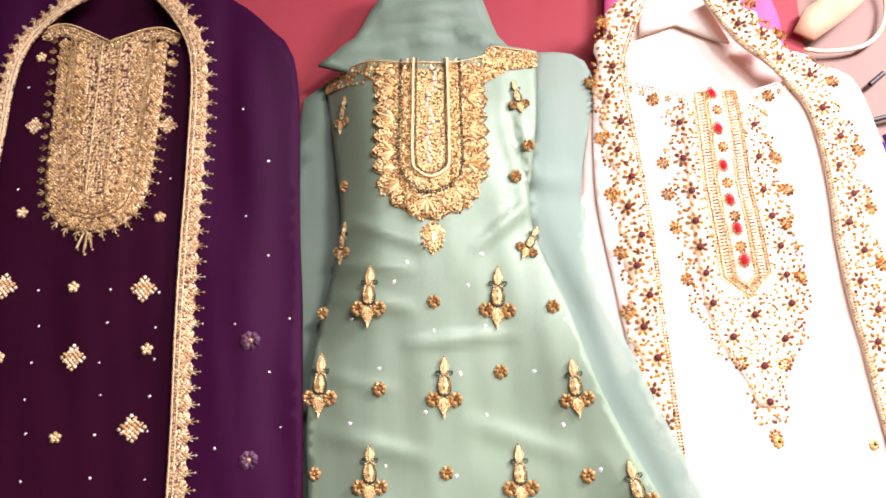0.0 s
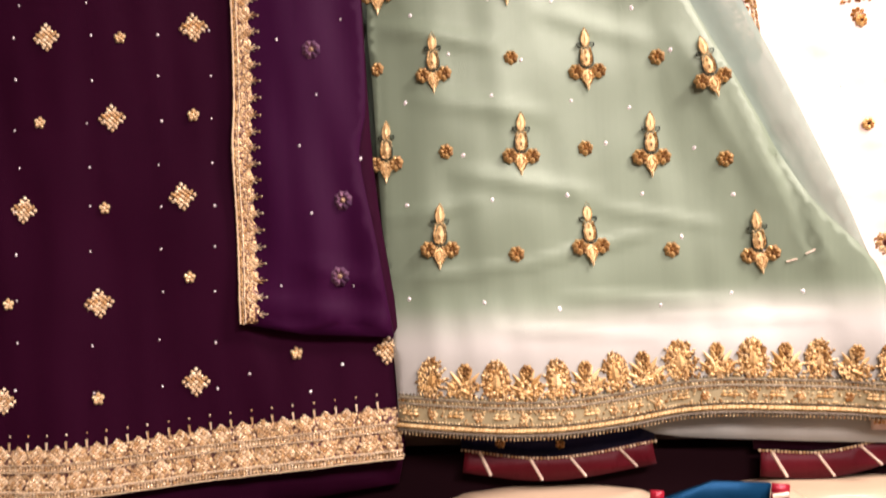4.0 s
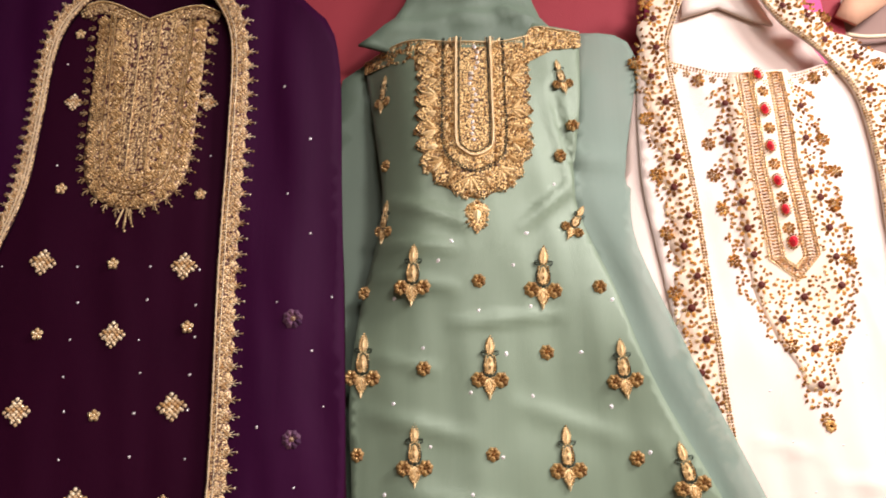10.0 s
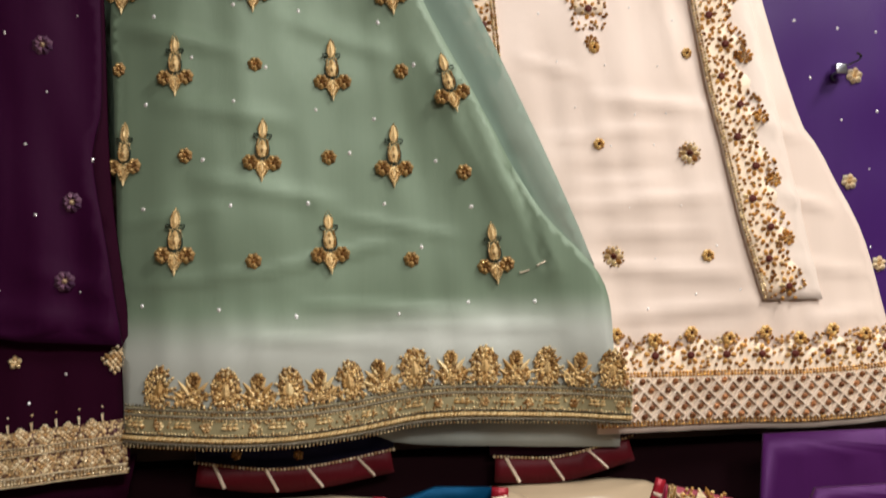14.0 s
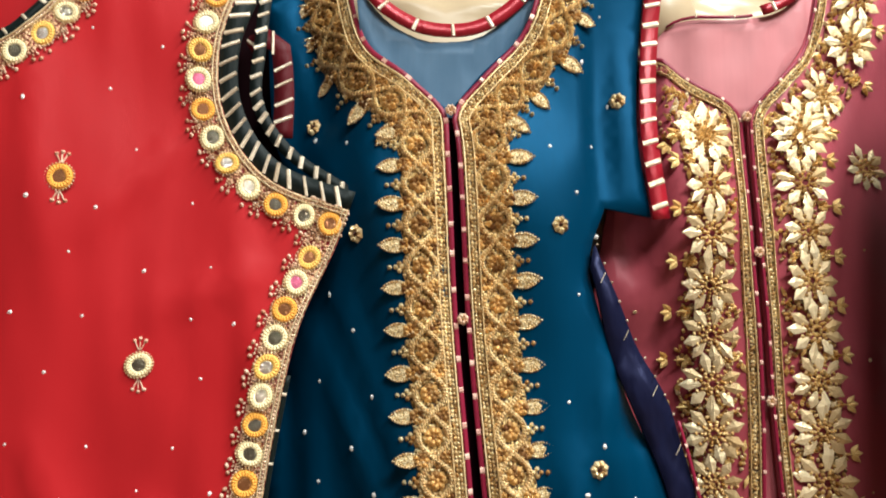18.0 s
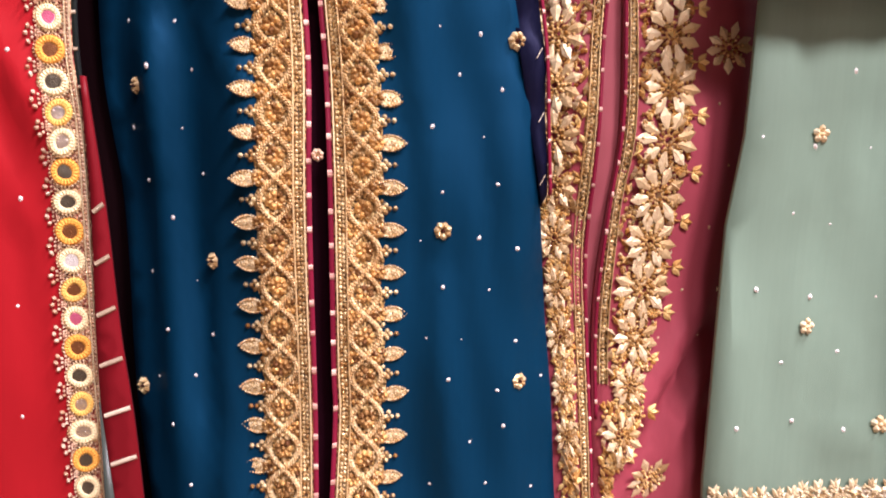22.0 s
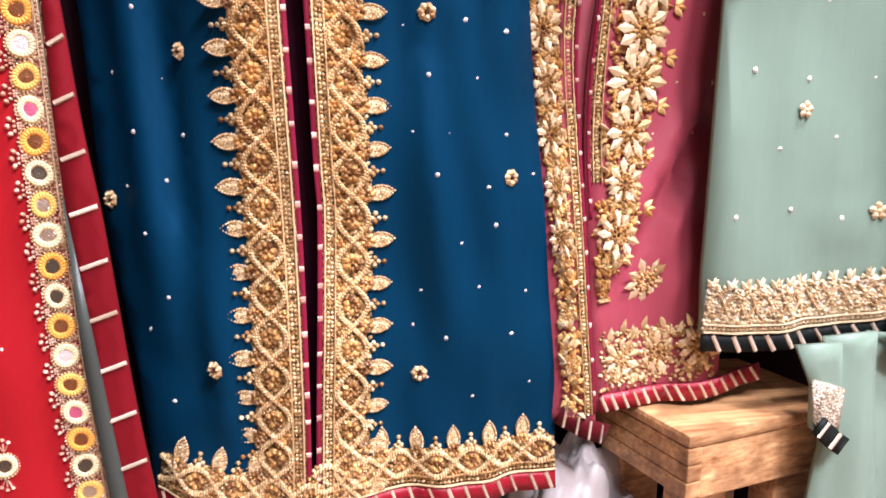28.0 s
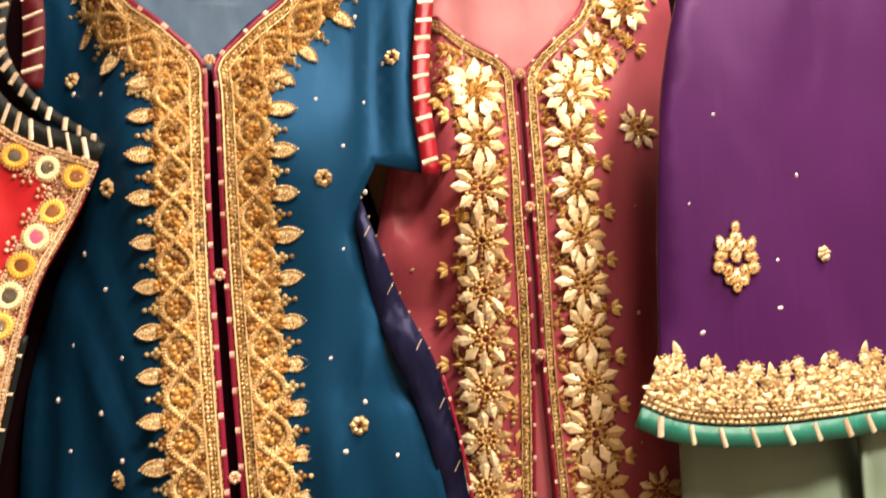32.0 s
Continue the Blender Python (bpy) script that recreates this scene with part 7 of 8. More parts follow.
BLo, BRo = offset(BL, -0.0034), offset(BR, 0.0034)
DASH = bead_mat("pale_pink_dashes", (0.55, 0.28, 0.22), (0.85, 0.55, 0.44), 0.2, 0.3)
leaf_band(blue, BLo, blue_y, -1, "left_band", pitch=0.0401, anchor=1.128)
leaf_band(blue, BRo, blue_y, 1, "right_band", pitch=0.0411, anchor=1.126)
for line, nm in ((offset(BL, 0.0014), "left_edging"), (offset(BR, 0.0034), "right_edging")):
    piping(blue, line[::-1] if nm[0] == "l" else line, 0.0048 * (1 if nm[0] == "l" else -1), lambda x, z: blue_y(x, z) + 0.001, SLITEDGE, 0.032, 0.0062, 0.0, name=nm, label="crimson slit edging with pale dashes", stripe_mat=DASH)
leaf_band(blue, offset(B_L_HEM[::-1], 0.02), blue_y, 1, "hem_band", 0.052, 0.037, True, 0.018, (3,))
leaf_band(blue, offset(B_R_HEM, 0.02), blue_y, 1, "hem_band", 0.052, 0.037, True, 0.03, (0,))
for h in (B_L_HEM[::-1], B_R_HEM):
    piping(blue, h, 0.02, blue_y, CRIMSON, 0.0185, 0.0045, -0.3, name="hem_piping", label="crimson hem piping with cream stripes")
piping(blue, smooth_line([(0.289, 1.318), (0.281, 1.415), (0.29, 1.52), (0.301, 1.622)])[::-1], 0.018, lambda x, z: blue_y(x, z) - 0.004, CRIMSON, 0.024, 0.006, -0.25, name="sleeve_piping", label="crimson sleeve piping with cream stripes")
facing = smooth_line([(0.226, 1.29), (0.262, 1.198), (0.301, 1.118), (0.329, 0.995), (0.338, 0.90), (0.343, 0.84)])
fac_in = smooth_line([(0.221, 1.268), (0.243, 1.171), (0.284, 1.074), (0.308, 0.972), (0.325, 0.89), (0.338, 0.83)])
piece = part("side_facing", mesh_of("side_facing", *cloth(closed(facing, fac_in[::-1]), lambda x, z: -0.088 + 0.003 * math.sin(z * 70), 0.012), NAVY), blue, "turned navy side facing")
w = Work(lambda x, z: -0.0925)
for k, (x, z, a) in enumerate(along(facing, 0.06, 0.03)):
    w.cord([(x - 0.003, z), (x - 0.008, z - 0.010)], 0.0009, 0.0003)
w.row(facing, 0.0014, 0.02)
piping(piece, [q for q in facing if q[1] < 1.13], 0.003, lambda x, z: -0.0905, SLITEDGE, 0.04, 0.004, 0.0, name="facing_edge", label="thin crimson edge", stripe_mat=DASH)
part("thread_mark", w.mesh("thread_mark", STRIPE), piece)["kind"] = "stuff"
LF = [(-0.082, 0.93), (-0.066, 0.815), (-0.054, 0.70), (-0.042, 0.613), (-0.026, 0.46), (-0.010, 0.345), (-0.004, 0.325)]
LI = [(-0.086, 0.93), (-0.078, 0.815), (-0.075, 0.70), (-0.07, 0.613), (-0.058, 0.46), (-0.047, 0.345), (-0.046, 0.312)]
s = Strip(smooth_line(LF))
flap = part("side_flap", mesh_of("side_flap", *cloth(closed(smooth_line(LF), smooth_line(LI)[::-1]), lambda x, z: -0.093, 0.01), cloth_mat("deep_crimson_silk", (0.16, 0.005, 0.009), 0.45, 0.05, 0.3, wrinkle=1.0)), blue, "deep crimson striped facing of the side slit")
strip = closed([(-0.072, 0.64), (-0.066, 0.5), (-0.052, 0.36), (-0.05, 0.316), (-0.033, 0.318), (-0.037, 0.36), (-0.054, 0.5)])
part("slit_lining", mesh_of("slit_lining", *cloth(strip, relief(-0.096, (), 0.003, 55, 30, 6), 0.01, 0.002), cloth_mat("grey_green_black_satin", (0.05, 0.06, 0.05), 0.3, 0.2, 0.3, spec=0.4)), red, "dark grey-green satin lining strip")
w = Work(lambda x, z: -0.0945)
for z in np.arange(0.345, 0.84, 0.047):
    w.cord([(max(table(LI, z) + 0.002, table(LF, z) - 0.024), z - 0.004), (table(LF, z) - 0.001, z + 0.004)], 0.0042, 0.0008)
part("striping", w.mesh("striping", STRIPE), flap)["kind"] = "stuff"
inset = closed(smooth_line([(-0.018, 1.575), (0.0, 1.545), (0.03, 1.518), (0.069, 1.506), (0.115, 1.514), (0.15, 1.545), (0.182, 1.59)]), [(0.165, 1.52), (0.12, 1.462), (0.082, 1.415), (0.04, 1.45), (-0.01, 1.5)])
ins_y = lambda x, z: -0.056 + 0.004 * noise.noise((x * 30, 3, z * 20))
part("neck_inset", mesh_of("neck_inset", *cloth(inset, ins_y, 0.012, 0.003), BLUE_SHEER), blue, "grey-blue sheer net neck inset")
piping(blue, smooth_line([(-0.014, 1.602), (-0.008, 1.558), (0.012, 1.533), (0.056, 1.512), (0.112, 1.515), (0.158, 1.546), (0.182, 1.585), (0.187, 1.617)]), 0.014, lambda x, z: -0.060, CRIMSON, 0.045, 0.004, 0.0, name="neck_piping", label="crimson round neck piping with gold stripes")
w = Work(lambda x, z: 0.017)
w.row(smooth_line([(-0.025, 1.649), (0.053, 1.638), (0.115, 1.64), (0.2, 1.654)]), 0.0018, 0.0042)
w.row(smooth_line([(0.318, 1.64), (0.398, 1.637), (0.49, 1.658)]), 0.0018, 0.0042)
stuff_part("collar_beadwork", w, PALEGOLD, blue, "row of small gold beads")
collar = closed(smooth_line([(-0.025, 1.648), (0.05, 1.633), (0.12, 1.638), (0.20, 1.655)], 0.02), [(0.205, 1.70), (-0.03, 1.70)])
part("back_collar", mesh_of("back_collar", *cloth(collar, lambda x, z: 0.026, 0.02), NAVY), blue, "navy back neck with small flowers")
piping(blue, smooth_line([(-0.025, 1.623), (0.053, 1.612), (0.115, 1.614), (0.2, 1.628)]), 0.027, lambda x, z: 0.022, MAROON, 0.055, 0.004, -0.6, name="collar_piping", label="maroon back neck piping with gold stripes")
sew("small_flower", small_flower(BRONZE, 0.0062, 6), blue, lambda x, z: 0.024, [(0.02, 1.655), (0.09, 1.652)])
sew("small_flower", BLUE_FLOWER, blue, blue_y, [(0.261, 1.449), (0.19, 1.309), (0.223, 1.074), (0.006, 1.03), (0.022, 0.764), (-0.052, 0.627), (0.044, 0.475), (0.241, 0.802), (0.326, 0.652), (0.238, 0.458), (-0.012, 1.30), (0.305, 0.985), (-0.058, 0.93), (-0.06, 1.42)])
free = lambda x, z: abs(x - table([(0.078, 1.43), (0.094, 1.215), (0.11, 1.033), (0.118, 0.948), (0.123, 0.808), (0.133, 0.609), (0.134, 0.33)], z)) > 0.093
sequins(blue, blue_y, scattered([(-0.1, 1.5), (-0.035, 1.28), (-0.07, 1.1), (-0.07, 0.95), (-0.045, 0.6), (-0.01, 0.42), (0.37, 0.42), (0.345, 0.7), (0.3, 0.98), (0.23, 1.17), (0.215, 1.27), (0.27, 1.35), (0.27, 1.58), (0.22, 1.58), (0.2, 1.45), (-0.06, 1.45)], 0.048, 0.05, free, 31), 0.0027)
w = Work(blue_y, 0.004)
for k in range(4):
    x, z = [(0.081, 1.424), (0.094, 1.216), (0.111, 1.031), (0.12, 0.87)][k]
    part("button", small_flower(PEACHBEAD, 0.0058, 7), blue, "small round cream thread button", (x, blue_y(x, z) - 0.006, z))


# ---------------------------------------------------------------- rose dress
BLUE_SIDE = B_R_EDGE[:-2]
clear = lambda x, z: x > (table(BLUE_SIDE, z) + 0.004 if z < 1.31 else table(B_SLEEVE, z) + 0.014)


FLORET = bead_mat("yellow_gold_florets", (0.45, 0.2, 0.03), (1.0, 0.74, 0.3), 0.4, 0.16, 0.4)


def petal_band(parent, line, y, side, name, reach, start=0.02, pitch=0.051, edge_to=0.0):
    """Champagne petal flowers in a column beside a double beaded edge; reach gives the column's width at a height, and the beaded edge ends at edge_to."""
    s = Strip(line if side > 0 else line[::-1])
    edge = lambda d: [p for p in s.line(d) if p[1] > edge_to]
    near = lambda m: 0.012 if s.at(min(max(m, 0), s.length))[1] > edge_to else 0.002
    ground = part(name, mesh_of(name, *band(edge(0.0), edge(0.0105), y, 0.003, 0.001), ZARI_BRONZE), parent, "column of champagne petal flowers with beaded edge")
    g, b, t, q = (Work(lambda x, z: y(x, z) - 0.0022, 0.003) for _ in range(4))
    for d in (0.002, 0.0095):
        g.cord(edge(d), 0.0012, 0.0012)
    g.row(edge(0.0055), 0.0019, 0.0041, None, 0.3)
    wide = lambda m: reach(s.at(min(max(m, 0), s.length))[1])
    for k in range(int(s.length * 520)):
        m = random.uniform(0.0, 1.0) * s.length
        if wide(m) > 0.02 and (k % 4 == 0 or s.at(m)[1] < 0.98 or s.at(m)[1] > 1.43):
            p = s.at(m, random.uniform(near(m), max(near(m) + 0.002, wide(m) - 0.006)))
            if clear(p[0] - 0.002, p[1]):
                (q if k % 3 == 0 else t).diamond(*p, random.uniform(0.011, 0.016), random.uniform(0.005, 0.008), random.uniform(-1.0, 1.0) + math.pi * (k % 2), 0.0028 + 0.004 * (k % 3 == 0 and p[1] < 0.98))
    at, k = start, 0
    while at < s.length - 0.015:
        w = wide(at)
        half = (w - near(at)) / 2
        if half > 0.012:
            x, z = s.at(at, near(at) + half)
            if clear(x - min(0.010, 0.5 * half), z):
                for ob in sew("petal_flower", PETALS[k % 3], ground, y, [(x, z)], "", 0.006, wobble=0.25, size=1.06):
                    ob.scale.x *= min(1.0, half / 0.0305)
                    ob.scale.z *= min(1.0, 0.45 + 0.55 * half / 0.0305)
        k += 1
        for _ in range(46):
            p = s.at(min(max(at + pitch / 2 + random.gauss(0, 0.007), 0), s.length), random.uniform(near(at) + 0.002, max(0.016, w - 0.008)))
            e = s.at(min(max(at + random.uniform(-0.033, 0.033), 0), s.length), random.uniform(near(at) + 0.002, max(0.016, w - 0.006)))
            if clear(*p) and w > 0.02:
                g.bead(*p, 0.0026, 0.0020, 0.003, random.uniform(0, 3))
            if clear(*e) and w > 0.02:
                b.bead(*e, 0.0028, 0.0022, 0.003, random.uniform(0, 3))
        m = min(at + pitch / 2, s.length)
        w = wide(m)
        if w > 0.03 and clear(*s.at(m, w)):
            for a in (-0.8, 0.0, 0.8):
                t.leaf(*s.at(m, w), 0.0125, 0.0075, s.angle(m) + a, 0.002)
            flower(b, *s.at(m, w - 0.012), 0.0065, 7)
            t.leaf(*s.at(m, w - 0.014), 0.014, 0.004, s.angle(m), 0.003)
        at += pitch
    part("beadwork", g.mesh("beadwork", GOLD), ground)["kind"] = "stuff"
    part("brown_beadwork", b.mesh("brown_beadwork", FLORET), ground)["kind"] = "stuff"
    part("floret_work", t.mesh("floret_work", FLORET), ground)["kind"] = "stuff"
    part("loose_petal_work", q.mesh("loose_petal_work", CHAMPAGNE), ground)["kind"] = "stuff"


KL = smooth_line([(0.268, 1.532), (0.30, 1.505), (0.345, 1.468), (0.388, 1.44), (0.394, 1.40), (0.397, 1.287), (0.402, 1.13), (0.399, 0.898), (0.397, 0.785), (0.403, 0.69), (0.4075, 0.595), (0.413, 0.5), (0.420, 0.41)], 0.01)
KR = smooth_line([(0.497, 1.614), (0.474, 1.52), (0.436, 1.476), (0.405, 1.44), (0.401, 1.40), (0.404, 1.287), (0.409, 1.14), (0.418, 1.0), (0.420, 0.898), (0.413, 0.83), (0.409, 0.76), (0.4085, 0.69), (0.410, 0.62), (0.4125, 0.56), (0.414, 0.525)], 0.01)
petal_band(rose, offset(KL, -0.003), rose_y, -1, "left_band", lambda z: min(0.076, table(KL, z) - table(BLUE_SIDE, z) - 0.004) if z < 1.25 else 0.076, 0.03)
petal_band(rose, offset(KR, 0.003), rose_y, 1, "right_band", lambda z: table([(0.076, 1.6), (0.076, 0.79), (0.072, 0.734), (0.058, 0.676), (0.046, 0.609), (0.031, 0.567), (0.016, 0.528), (0.0, 0.5)], z), 0.03, edge_to=0.645)
for line, nm in ((KL, "left_edging"), ([q for q in offset(KR, 0.003) if q[1] > 0.6], "right_edging")):
    piping(rose, line[::-1] if nm[0] == "l" else line, 0.003 * (1 if nm[0] == "l" else -1), lambda x, z: rose_y(x, z) + 0.001, SLITEDGE, 0.036, 0.005, 0.0, name=nm, label="crimson slit edging with pale dashes", stripe_mat=DASH)
sew("petal_flower", PETAL_SMALL, rose, rose_y, [(0.531, 0.995), (0.532, 1.381), (0.471, 0.546)], wobble=1.0, size=1.12)
sew("petal_flower", PETAL_SMALL, rose, rose_y, [(0.447, 0.466), (0.490, 0.468), (0.530, 0.478)], wobble=1.0)
w = Work(lambda x, z: rose_y(x, z) - 0.001, 0.003)
rise = lambda x: float(np.interp(x, [0.425, 0.49, 0.56], [0.428, 0.432, 0.441]))
for k in range(420):
    x = random.uniform(0.424, 0.55)
    w.bead(x, rise(x) + random.uniform(0.003, 0.066), random.uniform(0.002, 0.0032), 0.0022, 0.0024, random.uniform(0, 3))
for k in range(60):
    x = random.uniform(0.43, 0.548)
    w.leaf(x, rise(x) + random.uniform(0.004, 0.058), 0.013, 0.0065, random.uniform(-1.2, 1.2), 0.0025)
for k in range(10):
    x = 0.434 + k * 0.0125
    w.leaf(x, rise(x) + 0.054 + 0.008 * (k % 2), 0.017, 0.0075, random.uniform(-0.5, 0.5), 0.0025)
stuff_part("hem_beadwork", w, GOLD, rose, "gold beads of the hem")
piping(rose, smooth_line([(0.425, 0.410), (0.489, 0.414), (0.554, 0.422), (0.61, 0.434)]), 0.019, lambda x, z: rose_y(x, z) - 0.001, CRIMSON, 0.0125, 0.004, -0.4, name="hem_piping", label="crimson hem piping with cream stripes")
piping(rose, [(0.379, 0.398), (0.40, 0.388), (0.428, 0.376)], 0.021, lambda x, z: rose_y(x, z) - 0.002, MAROON, 0.014, 0.003, -0.3, name="hem_piping", label="maroon hem piping with stripes")
NET_TOP = smooth_line([(0.322, 1.536), (0.334, 1.543), (0.37, 1.544), (0.42, 1.548), (0.446, 1.557), (0.468, 1.572), (0.484, 1.594), (0.494, 1.62)])
inset = closed([(0.30, 1.512)], NET_TOP[:-2], [(0.492, 1.6), (0.476, 1.52), (0.44, 1.465), (0.40, 1.43), (0.34, 1.458)])
net_y = lambda x, z: -0.055 + 0.012 * ease((0.36 - x) / 0.04) + 0.003 * noise.noise((x * 30, 3, z * 20))
part("neck_inset", mesh_of("neck_inset", *cloth(inset, net_y, 0.012, 0.003), ROSE_SHEER), rose, "pale rose net neck inset")
piping(rose, smooth_line([(0.318, 1.610), (0.398, 1.607), (0.49, 1.628)]), 0.03, lambda x, z: 0.022, MAROON, 0.05, 0.004, -0.6, name="collar_piping", label="maroon back neck piping with gold stripes")
part("back_collar", mesh_of("back_collar", *cloth(closed([(0.315, 1.64), (0.40, 1.637), (0.495, 1.656), (0.495, 1.69), (0.315, 1.69)]), lambda x, z: 0.026, 0.02), DARKWINE), rose, "dark wine back neck")
piping(rose, [q for q in NET_TOP if q[0] < 0.425], 0.0026, lambda x, z: net_y(x, z) - 0.003, SLITEDGE, 0.05, 0.002, 0, name="neck_edge", label="thin dark crimson edge of the net")
piping(rose, [q for q in NET_TOP if q[0] > 0.418], 0.011, lambda x, z: -0.061, CRIMSON, 0.024, 0.004, 0, name="neck_piping", label="crimson neck piping")
sequins(rose, rose_y, scattered([(0.5, 1.54), (0.55, 1.5), (0.52, 1.28), (0.55, 0.8), (0.54, 0.54), (0.46, 0.6), (0.5, 0.9)], 0.05, 0.06, seed=41) + scattered([(0.25, 1.25), (0.31, 1.25), (0.32, 1.0), (0.3, 0.95)], 0.05, 0.05, seed=42), 0.0026, CHAMPAGNE)
for x, z in ((0.397, 1.432), (0.401, 1.287), (0.407, 1.136)):
    part("button", small_flower(PEACHBEAD, 0.0058, 7), rose, "small round cream thread button", (x, rose_y(x, z) - 0.006, z))


# ---------------------------------------------------------------- grape dress and the grey-green ones
def crown_motif():
    """Rounded padded lobes stacked into a crown, each edged with small beads."""
    w, k = Work(), Work()
    for x, z, rx, rz, a in ((0, 0.031, 0.0042, 0.0055, 0), (0, 0.021, 0.006, 0.0055, 0), (0.0065, 0.013, 0.0055, 0.0065, 0.3), (0.0145, 0.0135, 0.0045, 0.0085, -0.35), (0.0145, 0.002, 0.007, 0.0055, -0.2),
                            (0, 0.004, 0.0055, 0.0085, 0), (0.0165, -0.0085, 0.0062, 0.0062, 0), (0.008, -0.012, 0.005, 0.0065, 0.3), (0.0065, -0.021, 0.0055, 0.005, 0.4), (0, -0.017, 0.005, 0.008, 0), (0, -0.0275, 0.0042, 0.0055, 0)):
        for q in (-1, 1) if x else (1,):
            w.bead(q * x, z, rx, rz, 0.0012, q * a, 10)
            for n in range(11):
                b = math.tau * n / 11
                px, pz = rx * 0.92 * math.cos(b), rz * 0.92 * math.sin(b)
                c, d = math.cos(q * a), math.sin(q * a)
                k.bead(q * x + px * c - pz * d, z + px * d + pz * c, 0.0014, 0.0011, 0.0022, b)
            k.bead(q * x, z, 0.0016, 0.0022, 0.004)
    return mesh_multi("crown_motif", [(w, CHAMPAGNE), (k, FLORET)])


sew("crown_motif", crown_motif(), grape, gsl_y, [(0.562, 1.220)], size=0.95, lift=0.003, wobble=0.05)
sew("small_flower", small_flower(PALEGOLD, 0.008, 6), grape, gsl_y, [(0.655, 1.225)], lift=0.003)
G = Strip(G_HEM)
piping(grape, G_HEM, -0.018, gsl_y, TEAL, 0.03, 0.006, -0.3, name="sleeve_piping", label="teal sleeve piping with cream stripes")
ghem = part("sleeve_hem", mesh_of("sleeve_hem", *band(G.line(0.002), G.line(0.04, wave=0.006, period=0.03), gsl_y, 0.003, 0.001), ZARI), grape, "scalloped pale gold sleeve hem")
w = Work(lambda x, z: gsl_y(x, z) - 0.002, 0.003)
for d in (0.004, 0.009, 0.014):
    w.row(G.line(d), 0.0026, 0.0055, 0.002, 0.2)
for k, m in enumerate(np.arange(0.006, G.length, 0.0135)):
    x, z = G.at(m, 0.016)
    for j in range(7):
        w.bead(*G.at(min(max(m + random.uniform(-0.007, 0.007), 0), G.length), 0.017 + 0.0045 * j), random.uniform(0.0025, 0.004), random.uniform(0.002, 0.003), 0.0014, random.uniform(0, 3), 8)
        w.leaf(*G.at(min(max(m + random.uniform(-0.007, 0.007), 0), G.length), 0.014 + 0.0046 * j), random.uniform(0.009, 0.013), random.uniform(0.005, 0.0075), random.uniform(-1.5, 1.5), 0.002)
    top = 0.047 + 0.007 * math.sin(k * 1.9) + random.uniform(-0.002, 0.002)
    w.bead(*G.at(m, top), 0.0062, 0.0066, 0.001, 0, 10)
    for n in range(9):
        b = math.tau * n / 9
        w.bead(*G.at(min(max(m + 0.0062 * math.cos(b), 0), G.length), top + 0.0064 * math.sin(b)), 0.0019, 0.0015, 0.003, b)
    if k % 4 == 1:
        w.leaf(*G.at(m, top + 0.003), 0.014, 0.008, random.uniform(-0.5, 0.5), 0.002)
    for j in range(6):
        w.bead(*G.at(min(max(m + random.uniform(-0.006, 0.006), 0), G.length), random.uniform(0.018, 0.045)), 0.0026, 0.0022, 0.004)
part("beadwork", w.mesh("beadwork", CHAMPAGNE), ghem)["kind"] = "stuff"
sequins(grape, gsl_y, [(0.601, 1.222), (0.526, 1.149), (0.52, 1.27), (0.60, 1.17), (0.63, 1.30), (0.55, 1.36)], 0.003)


CHAMPAGNE_ZARI = zari_mat("champagne_stitching", (0.4, 0.34, 0.24), (0.7, 0.58, 0.4), (0.95, 0.85, 0.66))


def green_hem(parent, line, y, width=0.055):
    s = Strip(line)
    hem = part("hem_border", mesh_of("hem_border", *band(s.line(0.0), s.line(width * 0.88, wave=0.003, period=0.02), y, 0.003, 0.001), CHAMPAGNE_ZARI), parent, "champagne gold hem border")
    w, c = Work(lambda x, z: y(x, z) - 0.002, 0.003), Work(lambda x, z: y(x, z) - 0.002, 0.003)
    for d in (0.002, 0.01):
        c.cord(s.line(d), 0.002, 0.002)
        w.row(s.line(d + 0.004), 0.002, 0.0042)
    for ph in (0, math.pi):
        c.cord(s.line(width * 0.55, 0.003, width * 0.22, 0.035, ph), 0.002, 0.002)
    for k, m in enumerate(np.arange(0.005, s.length, 0.0175)):
        flower(w, *s.at(m, width * 0.55), 0.006, 6)
        for e in (-0.5, 0.0, 0.5):
            w.leaf(*s.at(m, width * 0.86), 0.012, 0.0055, e + random.uniform(-0.2, 0.2), 0.002)
    for k in range(int(s.length * 2600)):
        w.bead(*s.at(random.uniform(0, s.length), random.uniform(0.012, width * 0.92)), random.uniform(0.0018, 0.003), 0.002, 0.003, random.uniform(0, 3))
    part("beadwork", w.mesh("beadwork", bead_mat("champagne_gold_beads", (0.5, 0.36, 0.18), (1.0, 0.88, 0.6), 0.4, 0.14, 0.4)), hem)["kind"] = "stuff"
    part("cordwork", c.mesh("cordwork", CHAMPAGNE), hem)["kind"] = "stuff"
    piping(parent, line, -0.018, y, BLACKSILK, 0.019, 0.005, -0.5, name="hem_piping", label="black hem piping with cream stripes", lift=0.002)


green_hem(greygreen, GG_HEM, gg_y)
green_hem(greygreen2, GG2_HEM, gg2_y)
sew("small_flower", small_flower(PALEGOLD, 0.009, 5), greygreen, gg_y, [(0.607, 0.720), (0.690, 0.622), (0.60, 0.91)])
sequins(greygreen, gg_y, scattered([(0.54, 1.04), (0.69, 1.04), (0.69, 0.58), (0.53, 0.58)], 0.06, 0.07, seed=51))
sequins(greygreen2, gg2_y, scattered([(0.72, 1.0), (0.86, 1.0), (0.86, 0.55), (0.72, 0.55)], 0.06, 0.07, seed=52))
